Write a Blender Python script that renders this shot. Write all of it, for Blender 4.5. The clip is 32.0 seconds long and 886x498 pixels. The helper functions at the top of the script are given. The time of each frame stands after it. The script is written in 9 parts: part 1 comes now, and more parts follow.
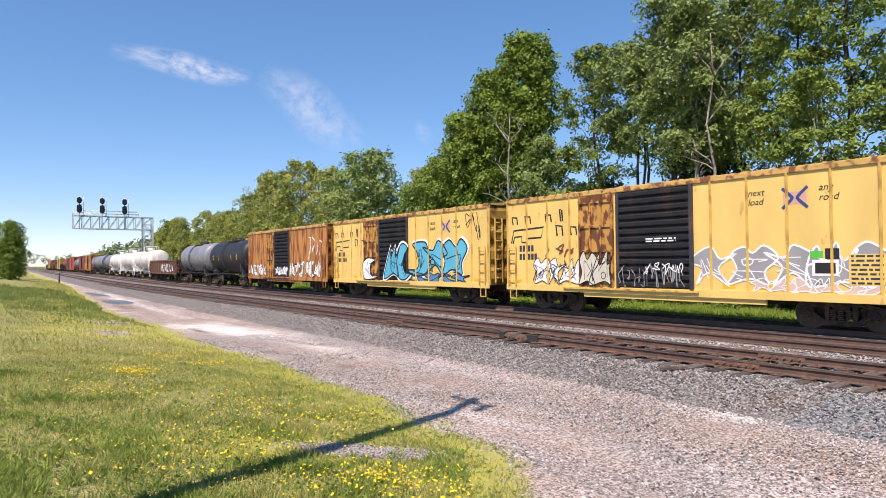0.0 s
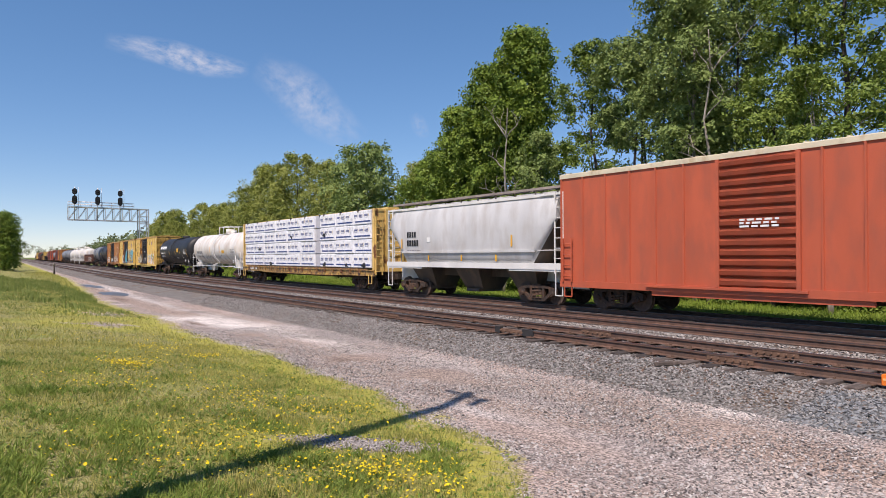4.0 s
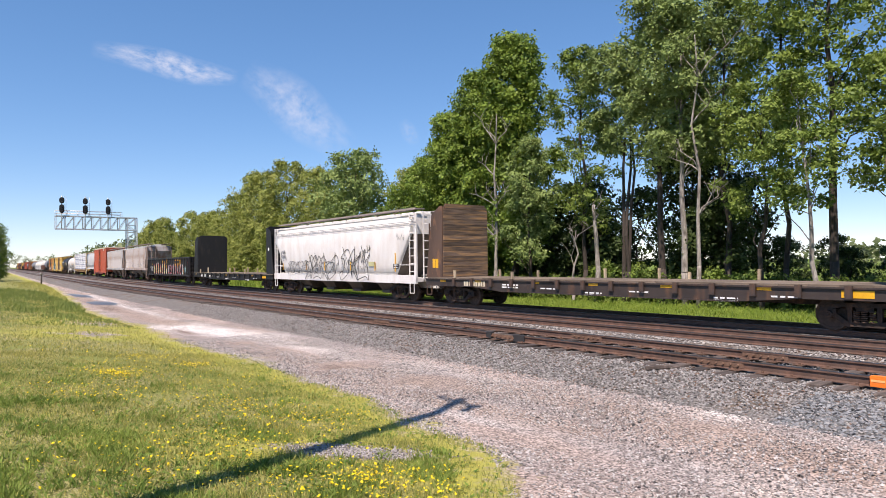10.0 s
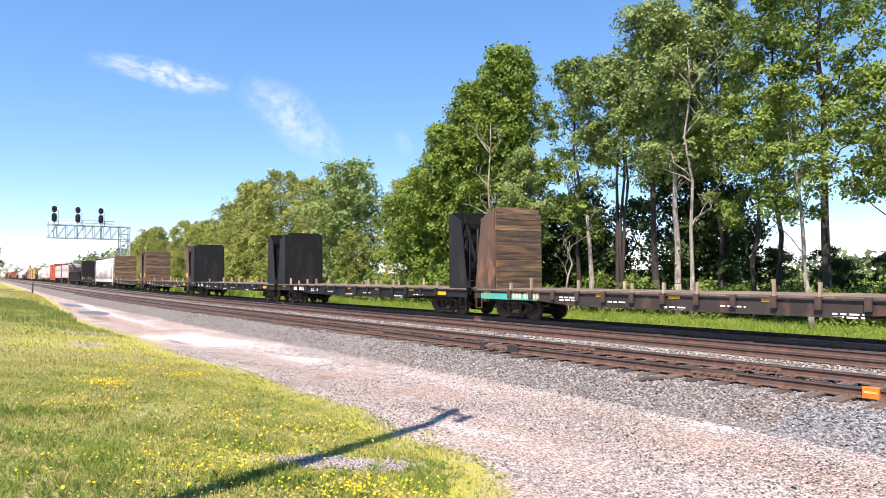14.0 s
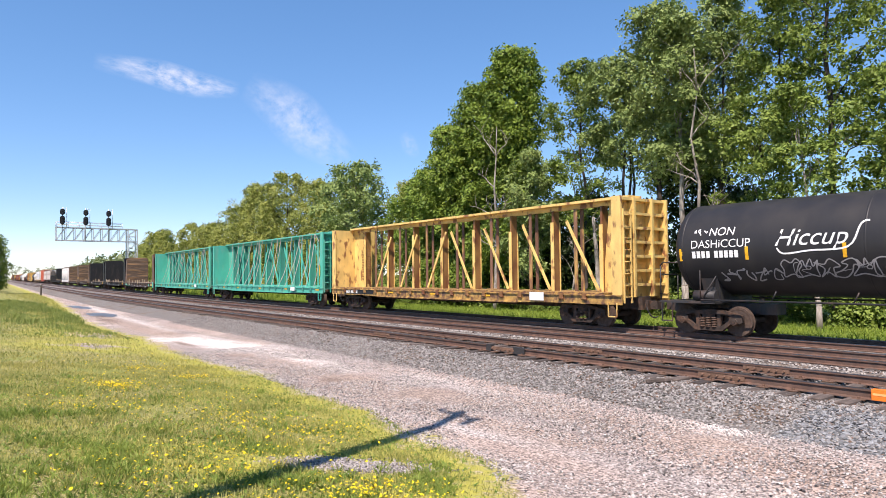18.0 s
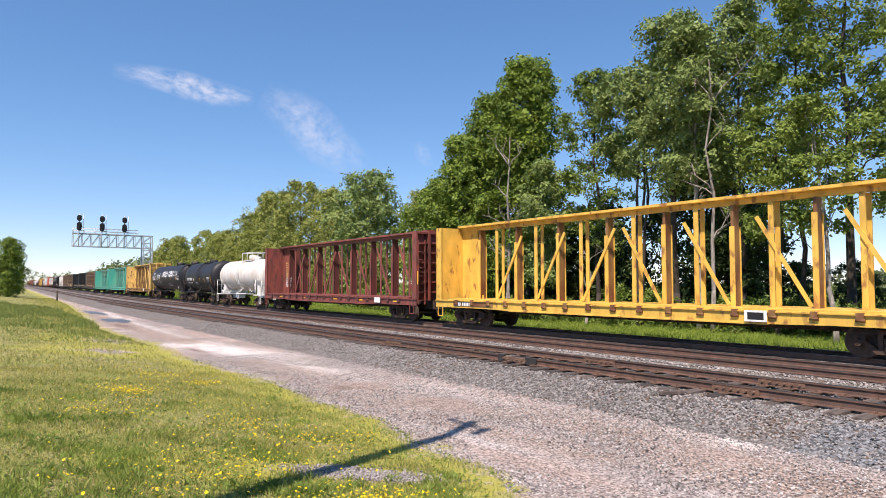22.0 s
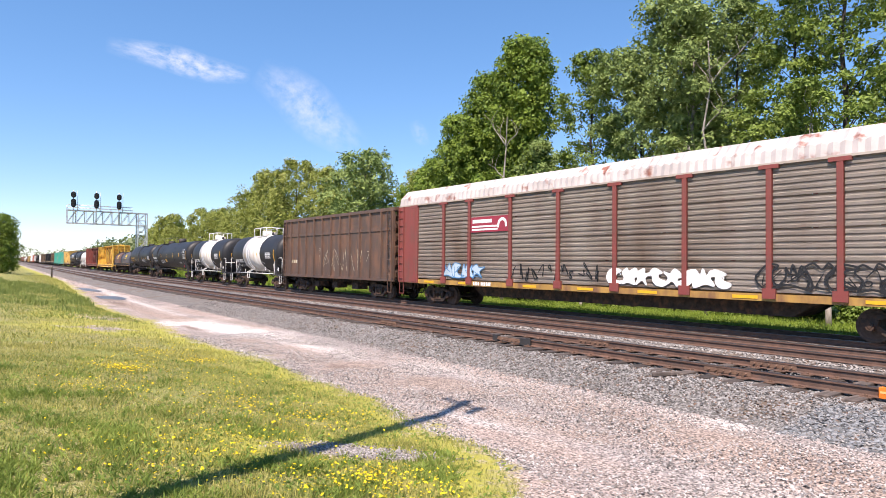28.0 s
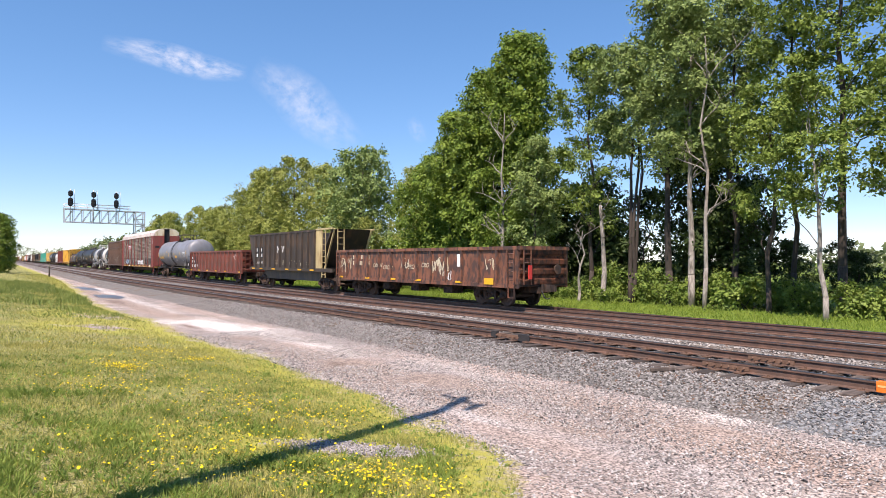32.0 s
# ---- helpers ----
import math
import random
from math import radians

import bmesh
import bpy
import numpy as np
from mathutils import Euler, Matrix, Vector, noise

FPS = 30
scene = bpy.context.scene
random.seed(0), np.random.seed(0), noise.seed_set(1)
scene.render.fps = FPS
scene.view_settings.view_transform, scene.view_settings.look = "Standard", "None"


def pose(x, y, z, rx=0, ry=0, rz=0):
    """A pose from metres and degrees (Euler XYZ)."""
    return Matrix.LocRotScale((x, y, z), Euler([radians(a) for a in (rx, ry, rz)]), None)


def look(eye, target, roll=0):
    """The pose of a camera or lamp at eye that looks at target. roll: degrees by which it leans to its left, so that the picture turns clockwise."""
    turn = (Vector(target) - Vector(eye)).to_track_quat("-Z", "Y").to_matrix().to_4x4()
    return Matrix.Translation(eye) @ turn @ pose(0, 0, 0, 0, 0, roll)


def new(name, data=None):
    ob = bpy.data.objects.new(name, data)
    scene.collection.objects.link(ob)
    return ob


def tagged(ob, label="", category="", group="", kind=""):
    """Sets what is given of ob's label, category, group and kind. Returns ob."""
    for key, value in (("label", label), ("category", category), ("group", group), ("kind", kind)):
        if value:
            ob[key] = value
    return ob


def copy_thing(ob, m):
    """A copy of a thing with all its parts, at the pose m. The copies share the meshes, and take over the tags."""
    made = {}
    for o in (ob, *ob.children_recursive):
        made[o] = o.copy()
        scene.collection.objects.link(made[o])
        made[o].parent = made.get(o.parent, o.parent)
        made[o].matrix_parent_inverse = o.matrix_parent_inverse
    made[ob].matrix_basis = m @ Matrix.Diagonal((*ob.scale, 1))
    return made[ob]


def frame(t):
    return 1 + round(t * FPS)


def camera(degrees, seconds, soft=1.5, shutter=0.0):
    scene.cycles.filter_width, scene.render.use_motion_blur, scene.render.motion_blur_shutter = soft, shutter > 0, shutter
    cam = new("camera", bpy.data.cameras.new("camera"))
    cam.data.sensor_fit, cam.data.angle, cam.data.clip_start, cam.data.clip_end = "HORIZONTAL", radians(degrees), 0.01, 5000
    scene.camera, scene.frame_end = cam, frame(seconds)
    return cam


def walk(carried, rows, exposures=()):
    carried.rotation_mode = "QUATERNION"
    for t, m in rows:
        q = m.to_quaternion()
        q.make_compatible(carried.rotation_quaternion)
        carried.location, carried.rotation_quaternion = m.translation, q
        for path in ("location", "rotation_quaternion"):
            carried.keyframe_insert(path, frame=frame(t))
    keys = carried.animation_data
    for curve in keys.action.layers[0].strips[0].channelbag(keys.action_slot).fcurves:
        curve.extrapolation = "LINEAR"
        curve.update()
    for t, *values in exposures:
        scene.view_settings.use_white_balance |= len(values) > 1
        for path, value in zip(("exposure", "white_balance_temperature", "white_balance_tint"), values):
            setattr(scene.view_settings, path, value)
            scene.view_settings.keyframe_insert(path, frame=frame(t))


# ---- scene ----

# the camera stands on the grass bank and is held in the hand; heading, tilt and lean in degrees by time
EYE = (0.0, 0.0, 2.03)
PATH = [
    (0, 52.960, 1.155, 0.522), (0.5, 52.816, 0.864, 0.356), (1, 52.763, 0.646, 0.458),
    (1.5, 52.549, 0.429, 0.615), (2, 52.645, 0.268, 0.295), (2.5, 52.675, 0.277, 0.168),
    (3, 52.664, 0.327, 0.043), (3.5, 52.743, 0.461, 0.089), (5.5, 52.032, 1.273, 0.305),
    (6, 51.917, 1.363, 0.415), (6.5, 51.742, 1.430, 0.577), (7, 51.522, 1.316, 0.638),
    (7.5, 51.457, 1.060, 0.483), (8, 51.567, 0.976, 0.344), (8.5, 51.580, 0.888, 0.331),
    (9, 51.635, 0.849, 0.415), (9.5, 51.762, 0.922, 0.411), (10, 51.807, 1.162, 0.616),
    (10.5, 51.730, 1.365, 0.911), (11, 51.593, 1.467, 0.732), (11.5, 51.467, 1.574, 0.653),
    (12, 51.293, 1.847, 0.526), (12.5, 51.258, 1.876, 0.476), (13, 51.194, 1.973, 0.465),
    (13.5, 51.245, 1.944, 0.458), (14, 51.273, 2.051, 0.434), (14.5, 51.338, 2.024, 0.473),
    (16.5, 51.569, 2.341, 0.301), (17, 51.657, 2.474, 0.464), (17.5, 51.764, 2.460, 0.462),
    (18, 51.805, 2.226, 0.499), (18.5, 51.924, 2.069, 0.527), (19, 52.116, 2.123, 0.152),
    (19.5, 52.435, 2.282, -0.021), (20, 52.735, 2.333, -0.104), (20.5, 52.732, 2.456, -0.023),
    (21, 52.767, 2.686, -0.122), (21.5, 52.858, 2.852, -0.095), (22, 52.890, 3.032, -0.065),
    (22.5, 52.753, 3.110, 0.237), (23, 52.775, 3.052, 0.081), (23.5, 52.694, 2.837, 0.317),
    (24, 52.557, 2.521, 0.310), (24.5, 52.490, 2.184, 0.116), (25, 52.488, 1.853, 0.122),
    (25.5, 52.472, 1.514, -0.183), (27.5, 52.488, 1.141, -0.576), (28, 52.513, 1.308, -0.573),
    (28.5, 52.495, 1.319, -0.601), (29, 52.388, 1.476, -0.482), (29.5, 52.350, 1.602, -0.541),
    (30, 52.431, 1.629, -0.485), (30.5, 52.429, 1.433, -0.497), (31, 52.378, 1.248, -0.292),
    (31.5, 52.267, 1.122, -0.387), (32, 52.338, 1.028, -0.231),
]


def held(heading, tilt, lean):
    a, b = radians(heading), radians(tilt)
    way = Vector((-math.sin(a) * math.cos(b), math.cos(a) * math.cos(b), math.sin(b)))
    return look(EYE, Vector(EYE) + way, -lean)


EXPOSED = [(0, 0.32), (1, 0.34), (2, 0.26), (3, -0.03), (6, 0.02), (7, 0.22), (8, 0.32), (9, 0.42), (10, 0.27), (11, 0.45), (12, 0.55), (13, 0.72), (14, 0.8), (17, 0.55), (18, 0.52), (19, 0.54), (20, 0.5), (22, 0.3), (24, 0.45), (25, 0.72), (27.5, 0.6), (29, 0.6), (30, 0.48), (32, 0.46)]
cam = camera(68.1, 32.0, soft=0.75)
walk(cam, [(t, held(a, b, c)) for t, a, b, c in PATH], [(t, e, 6780, 21) for t, e in EXPOSED])

# daylight: clear summer sky, sun behind the camera
SUN_EL, SUN_X, SUN_Y = 56.0, 0.48, -0.876
world = bpy.data.worlds.new("sky")
scene.world = world
world.use_nodes = True
wn = world.node_tree.nodes
wl = world.node_tree.links
wn.clear()
sky = wn.new("ShaderNodeTexSky")
sky.sky_type = "NISHITA"
sky.sun_disc = False
sky.sun_elevation = radians(SUN_EL)
sky.sun_rotation = math.atan2(SUN_X, SUN_Y)
sky.altitude = 2500
sky.air_density, sky.dust_density, sky.ozone_density = 1.0, 0.15, 4.0
bg = wn.new("ShaderNodeBackground")
bg.inputs["Strength"].default_value = 0.238
wout = wn.new("ShaderNodeOutputWorld")
hue = wn.new("ShaderNodeHueSaturation")
hue.inputs["Saturation"].default_value = 1.42
soft = wn.new("ShaderNodeGamma")
soft.inputs["Gamma"].default_value = 0.66
wl.new(sky.outputs[0], soft.inputs["Color"])
wl.new(soft.outputs[0], hue.inputs["Color"])
wl.new(hue.outputs[0], bg.inputs["Color"])
wl.new(bg.outputs[0], wout.inputs["Surface"])
sun = new("sun", bpy.data.lights.new("sun", "SUN"))
sun.data.energy, sun.data.angle, sun.data.color = 5.3, radians(0.53), (1.0, 0.935, 0.83)
ce = math.cos(radians(SUN_EL))
sun.matrix_world = look((SUN_X * ce * 50, SUN_Y * ce * 50, math.sin(radians(SUN_EL)) * 50), (0, 0, 0))


# ---- small tools ----
def curve_off(s):
    """How far the tracks bend away from the straight line at s metres along them."""
    s = min(s, 0.0)
    return 0.00032 * s * s if s > -100 else 3.2 + 0.064 * (-s - 100)


def curve_yaw(s):
    return -math.atan(0.00064 * min(max(-s, 0.0), 100.0))


def on_track(s, lateral, z=0.0):
    return Matrix.Translation((s, lateral + curve_off(s), z)) @ Matrix.Rotation(curve_yaw(s), 4, "Z")


def ground_z(x, y):
    """Height of the plain ground: gravel road below the tracks, grass bank rising to the camera."""
    yl = y - curve_off(x)
    if yl > 9.0:
        return -0.35 + 0.1 * min(1.0, (yl - 9.0) / 3)
    rise = 0.105 * max(0.0, 6.3 - yl)
    return -0.35 + min(rise, 0.95)


def part(name, bm, material, parent=None, label=""):
    """Links a bmesh as one mesh object under a thing or a part."""
    me = bpy.data.meshes.new(name)
    bm.to_mesh(me)
    bm.free()
    return link_mesh(name, me, material, parent, label)


def link_mesh(name, me, material, parent=None, label=""):
    if material is not None and not me.materials:
        me.materials.append(material)
    ob = new(name, me)
    if parent is not None:
        ob.parent = parent
    if label:
        ob["label"] = label
    return ob


def box(bm, x0, x1, y0, y1, z0, z1):
    vs = [bm.verts.new(p) for p in ((x0, y0, z0), (x1, y0, z0), (x1, y1, z0), (x0, y1, z0), (x0, y0, z1), (x1, y0, z1), (x1, y1, z1), (x0, y1, z1))]
    for f in ((3, 2, 1, 0), (4, 5, 6, 7), (0, 1, 5, 4), (1, 2, 6, 5), (2, 3, 7, 6), (3, 0, 4, 7)):
        bm.faces.new([vs[i] for i in f])
    return vs


def beam(bm, a, b, w, d=None, up=(0, 0, 1)):
    """A square bar from a to b, w wide and d deep."""
    a, b = Vector(a), Vector(b)
    d = d or w
    ax = (b - a).normalized()
    u = Vector(up)
    if abs(ax.dot(u)) > 0.99:
        u = Vector((1, 0, 0))
    s = ax.cross(u).normalized()
    u = s.cross(ax).normalized()
    vs = [bm.verts.new(p + s * (w / 2 * i) + u * (d / 2 * j)) for p in (a, b) for i, j in ((-1, -1), (1, -1), (1, 1), (-1, 1))]
    for f in ((3, 2, 1, 0), (4, 5, 6, 7), (0, 1, 5, 4), (1, 2, 6, 5), (2, 3, 7, 6), (3, 0, 4, 7)):
        bm.faces.new([vs[i] for i in f])


def tube(bm, a, b, r, r2=None, n=8, caps=True):
    """A round bar from a to b."""
    a, b = Vector(a), Vector(b)
    r2 = r if r2 is None else r2
    q = (b - a).to_track_quat("Z", "Y").to_matrix()
    rings = []
    for p, rr in ((a, r), (b, r2)):
        rings.append([bm.verts.new(p + q @ Vector((math.cos(i * math.tau / n) * rr, math.sin(i * math.tau / n) * rr, 0))) for i in range(n)])
    for i in range(n):
        f = bm.faces.new((rings[0][i], rings[0][(i + 1) % n], rings[1][(i + 1) % n], rings[1][i]))
        f.smooth = True
    if caps:
        bm.faces.new(rings[0][::-1])
        bm.faces.new(rings[1])
    return rings


def prism(bm, outline, axis, a, b):
    """An outline of points swept along an axis ('x', 'y' or 'z') from a to b."""
    def at(p, v):
        return {"x": (v, p[0], p[1]), "y": (p[0], v, p[1]), "z": (p[0], p[1], v)}[axis]
    lo = [bm.verts.new(at(p, a)) for p in outline]
    hi = [bm.verts.new(at(p, b)) for p in outline]
    n = len(outline)
    for i in range(n):
        bm.faces.new((lo[i], lo[(i + 1) % n], hi[(i + 1) % n], hi[i]))
    bm.faces.new(lo[::-1])
    bm.faces.new(hi)
    bmesh.ops.recalc_face_normals(bm, faces=bm.faces)


def lathe(bm, profile, axis_z, n=28, smooth=True):
    """Rings of (x, radius) round an axis along x at height axis_z; the ends close where the radius is 0."""
    rings = []
    for x, r in profile:
        if r <= 1e-6:
            rings.append([bm.verts.new((x, 0, axis_z))])
        else:
            rings.append([bm.verts.new((x, math.cos(i * math.tau / n) * r, axis_z + math.sin(i * math.tau / n) * r)) for i in range(n)])
    for a, b in zip(rings, rings[1:]):
        for i in range(n):
            j = (i + 1) % n
            if len(a) == 1:
                f = bm.faces.new((a[0], b[j], b[i]))
            elif len(b) == 1:
                f = bm.faces.new((a[i], a[j], b[0]))
            else:
                f = bm.faces.new((a[i], a[j], b[j], b[i]))
            f.smooth = smooth


def reach_pts(a, b, n):
    return [a + (b - a) * i / (n - 1) for i in range(n)]


# ---- materials ----
MATS = {}


def surface(name, base, rough=0.7, metal=0.0, vary=0.15, scale=3.0, bump=0.0, bump_scale=40.0, second=None, second_at=0.5, second_soft=0.1,
            second_scale=2.0, stretch=(1, 1, 1), per=0.0, fine=0.1, fine_scale=60.0, spec=0.5):
    """A painted or natural surface: base colour, broad and fine mottling, and a second colour (rust, dirt) where a stretched noise is high."""
    if name in MATS:
        return MATS[name]
    m = bpy.data.materials.new(name)
    m.use_nodes = True
    nt = m.node_tree
    N, L = nt.nodes, nt.links
    bsdf = N["Principled BSDF"]
    bsdf.inputs["Roughness"].default_value = rough
    bsdf.inputs["Metallic"].default_value = metal
    bsdf.inputs["Specular IOR Level"].default_value = spec
    co = N.new("ShaderNodeTexCoord")
    mp = N.new("ShaderNodeMapping")
    mp.inputs["Scale"].default_value = stretch
    L.new(co.outputs["Object"], mp.inputs["Vector"])

    def nz(sc, detail, vec):
        n = N.new("ShaderNodeTexNoise")
        n.inputs["Scale"].default_value = sc
        n.inputs["Detail"].default_value = detail
        L.new(vec, n.inputs["Vector"])
        return n.outputs["Fac"]

    def ramp(x, lo, hi, a, b):
        r = N.new("ShaderNodeMapRange")
        r.inputs["From Min"].default_value, r.inputs["From Max"].default_value = lo, hi
        r.inputs["To Min"].default_value, r.inputs["To Max"].default_value = a, b
        L.new(x, r.inputs["Value"])
        return r.outputs["Result"]

    def scaled(colour, fac):
        x = N.new("ShaderNodeVectorMath")
        x.operation = "SCALE"
        if isinstance(colour, tuple):
            x.inputs[0].default_value = colour
        else:
            L.new(colour, x.inputs[0])
        L.new(fac, x.inputs["Scale"])
        return x.outputs[0]

    col = scaled(tuple(base), ramp(nz(scale, 4, mp.outputs[0]), 0.3, 0.7, 1 - vary, 1 + vary))
    if second:
        mix = N.new("ShaderNodeMix")
        mix.data_type = "RGBA"
        L.new(ramp(nz(second_scale, 6, mp.outputs[0]), second_at - second_soft, second_at + second_soft, 0, 1), mix.inputs["Factor"])
        L.new(col, mix.inputs["A"])
        mix.inputs["B"].default_value = (*second, 1)
        col = mix.outputs["Result"]
    if fine:
        col = scaled(col, ramp(nz(fine_scale, 3, co.outputs["Object"]), 0.3, 0.7, 1 - fine, 1 + fine))
    if per:
        oi = N.new("ShaderNodeObjectInfo")
        col = scaled(col, ramp(oi.outputs["Random"], 0, 1, 1 - per, 1 + per))
    L.new(col, bsdf.inputs["Base Color"])
    if bump:
        b = N.new("ShaderNodeBump")
        b.inputs["Strength"].default_value = bump
        b.inputs["Distance"].default_value = 0.02
        L.new(nz(bump_scale, 4, co.outputs["Object"]), b.inputs["Height"])
        L.new(b.outputs[0], bsdf.inputs["Normal"])
    MATS[name] = m
    return m


# ---- ground, road, tracks ----
EDGE = [(-2000, 9.0), (-90, 8.8), (-80, 8.6), (-55, 7.3), (-45, 6.5), (-37.7, 6.0), (-32, 6.05), (-26, 6.25), (-21, 5.75), (-15.8, 6.1), (-12, 5.75), (-9.7, 5.85), (-8, 5.3), (-7, 5.15), (-6, 5.25), (-5.2, 4.7), (-4.3, 4.0), (-3, 3.4), (0, 2.4), (3, 1.5), (60, 1.2), (2000, 1.2)]


def grass_edge(s):
    for (a, p), (b, q) in zip(EDGE, EDGE[1:]):
        if s <= b:
            return p + (q - p) * (s - a) / (b - a)
    return 1.2


def node_mat(name):
    m = bpy.data.materials.new(name)
    m.use_nodes = True
    return m, m.node_tree.nodes, m.node_tree.links, m.node_tree.nodes["Principled BSDF"]


def noise_fac(N, L, vec, scale, detail=4.0, rough=0.55):
    n = N.new("ShaderNodeTexNoise")
    n.inputs["Scale"].default_value, n.inputs["Detail"].default_value, n.inputs["Roughness"].default_value = scale, detail, rough
    L.new(vec, n.inputs["Vector"])
    return n.outputs["Fac"]


def remap(N, L, x, lo, hi, a=0.0, b=1.0):
    r = N.new("ShaderNodeMapRange")
    for k, v in (("From Min", lo), ("From Max", hi), ("To Min", a), ("To Max", b)):
        r.inputs[k].default_value = v
    L.new(x, r.inputs["Value"])
    return r.outputs["Result"]


def add(N, L, x, y, op="ADD"):
    r = N.new("ShaderNodeMath")
    r.operation = op
    for i, v in enumerate((x, y)):
        if isinstance(v, (int, float)):
            r.inputs[i].default_value = v
        else:
            L.new(v, r.inputs[i])
    return r.outputs[0]


def blend(N, L, fac, a, b):
    r = N.new("ShaderNodeMix")
    r.data_type = "RGBA"
    L.new(fac, r.inputs["Factor"])
    for k, v in (("A", a), ("B", b)):
        if isinstance(v, tuple):
            r.inputs[k].default_value = (*v, 1)
        else:
            L.new(v, r.inputs[k])
    return r.outputs["Result"]


def ground_material():
    """Lawn, moss verge, crushed-stone road and coal-grey ballast, by the signed distances kept on the vertices."""
    m, N, L, bsdf = node_mat("lawn and gravel")
    bsdf.inputs["Roughness"].default_value = 0.95
    bsdf.inputs["Specular IOR Level"].default_value = 0.15
    co = N.new("ShaderNodeTexCoord").outputs["Object"]
    att = N.new("ShaderNodeAttribute")
    att.attribute_name = "verge"
    verge = att.outputs["Fac"]
    big, mid, fine, tiny = (noise_fac(N, L, co, s, 5) for s in (0.35, 1.6, 9.0, 70.0))
    lawn = blend(N, L, remap(N, L, mid, 0.35, 0.65), (0.335, 0.335, 0.095), (0.57, 0.51, 0.185))
    lawn = blend(N, L, remap(N, L, big, 0.42, 0.62), lawn, (0.49, 0.43, 0.19))
    lawn = blend(N, L, remap(N, L, noise_fac(N, L, co, 4.5, 5, 0.7), 0.60, 0.70), lawn, (0.30, 0.25, 0.17))
    lawn = blend(N, L, remap(N, L, tiny, 0.42, 0.66), lawn, (0.05, 0.06, 0.015))
    lawn = blend(N, L, remap(N, L, noise_fac(N, L, co, 22.0, 5, 0.7), 0.50, 0.66), lawn, (0.045, 0.06, 0.015))
    lawn = blend(N, L, remap(N, L, noise_fac(N, L, co, 0.8, 5, 0.6), 0.50, 0.62), lawn, (0.23, 0.25, 0.07))
    moss = blend(N, L, remap(N, L, fine, 0.35, 0.65), (0.44, 0.40, 0.085), (0.33, 0.33, 0.065))
    stone = blend(N, L, remap(N, L, mid, 0.35, 0.65), (0.265, 0.222, 0.20), (0.33, 0.286, 0.264))
    stone = blend(N, L, remap(N, L, big, 0.50, 0.66), stone, (0.50, 0.42, 0.37))
    stone = blend(N, L, remap(N, L, noise_fac(N, L, co, 0.9, 6, 0.7), 0.60, 0.72), stone, (0.25, 0.185, 0.155))
    mp = N.new("ShaderNodeMapping")
    mp.inputs["Scale"].default_value = (0.16, 1.0, 1.0)
    L.new(co, mp.inputs["Vector"])
    lane = noise_fac(N, L, mp.outputs[0], 0.85, 4)
    stone = blend(N, L, remap(N, L, lane, 0.40, 0.62), stone, (0.385, 0.30, 0.255))
    stone = blend(N, L, remap(N, L, noise_fac(N, L, mp.outputs[0], 0.6, 5), 0.56, 0.70), stone, (0.47, 0.42, 0.39))
    att3 = N.new("ShaderNodeAttribute")
    att3.attribute_name = "crushed"
    pale = add(N, L, att3.outputs["Fac"], remap(N, L, mid, 0.3, 0.7, 0.45, 1.25), "MULTIPLY")
    stone = blend(N, L, pale, stone, (0.72, 0.66, 0.61))
    att4 = N.new("ShaderNodeAttribute")
    att4.attribute_name = "worn"
    stone = blend(N, L, add(N, L, att4.outputs["Fac"], remap(N, L, mid, 0.3, 0.7, 0.5, 1.1), "MULTIPLY"), stone, (0.31, 0.235, 0.19))
    att5 = N.new("ShaderNodeAttribute")
    att5.attribute_name = "damp"
    stone = blend(N, L, remap(N, L, add(N, L, att5.outputs["Fac"], add(N, L, fine, -0.5)), 0.30, 0.8), stone, (0.22, 0.165, 0.135))
    vor = N.new("ShaderNodeTexVoronoi")
    vor.inputs["Scale"].default_value = 42.0
    L.new(co, vor.inputs["Vector"])
    bw = N.new("ShaderNodeSeparateColor")
    L.new(vor.outputs["Color"], bw.inputs[0])
    grit = remap(N, L, bw.outputs[0], 0.0, 1.0, 0.25, 1.7)
    sc = N.new("ShaderNodeVectorMath")
    sc.operation = "SCALE"
    L.new(stone, sc.inputs[0])
    L.new(grit, sc.inputs["Scale"])
    stone = sc.outputs[0]
    wob = add(N, L, verge, add(N, L, add(N, L, mid, -0.5), 2.2, "MULTIPLY"))
    wob = add(N, L, wob, add(N, L, add(N, L, fine, -0.5), 1.0, "MULTIPLY"))
    col = blend(N, L, remap(N, L, wob, -1.5, -0.3), lawn, moss)
    col = blend(N, L, remap(N, L, wob, -0.15, 0.40), col, stone)
    att2 = N.new("ShaderNodeAttribute")
    att2.attribute_name = "far_side"
    weed = blend(N, L, remap(N, L, fine, 0.35, 0.65), (0.10, 0.17, 0.025), (0.17, 0.21, 0.04))
    col = blend(N, L, remap(N, L, att2.outputs["Fac"], 0.0, 0.6), col, weed)
    L.new(col, bsdf.inputs["Base Color"])
    b = N.new("ShaderNodeBump")
    b.inputs["Strength"].default_value, b.inputs["Distance"].default_value = 0.55, 0.02
    L.new(add(N, L, vor.outputs["Distance"], tiny), b.inputs["Height"])
    L.new(b.outputs[0], bsdf.inputs["Normal"])
    return m


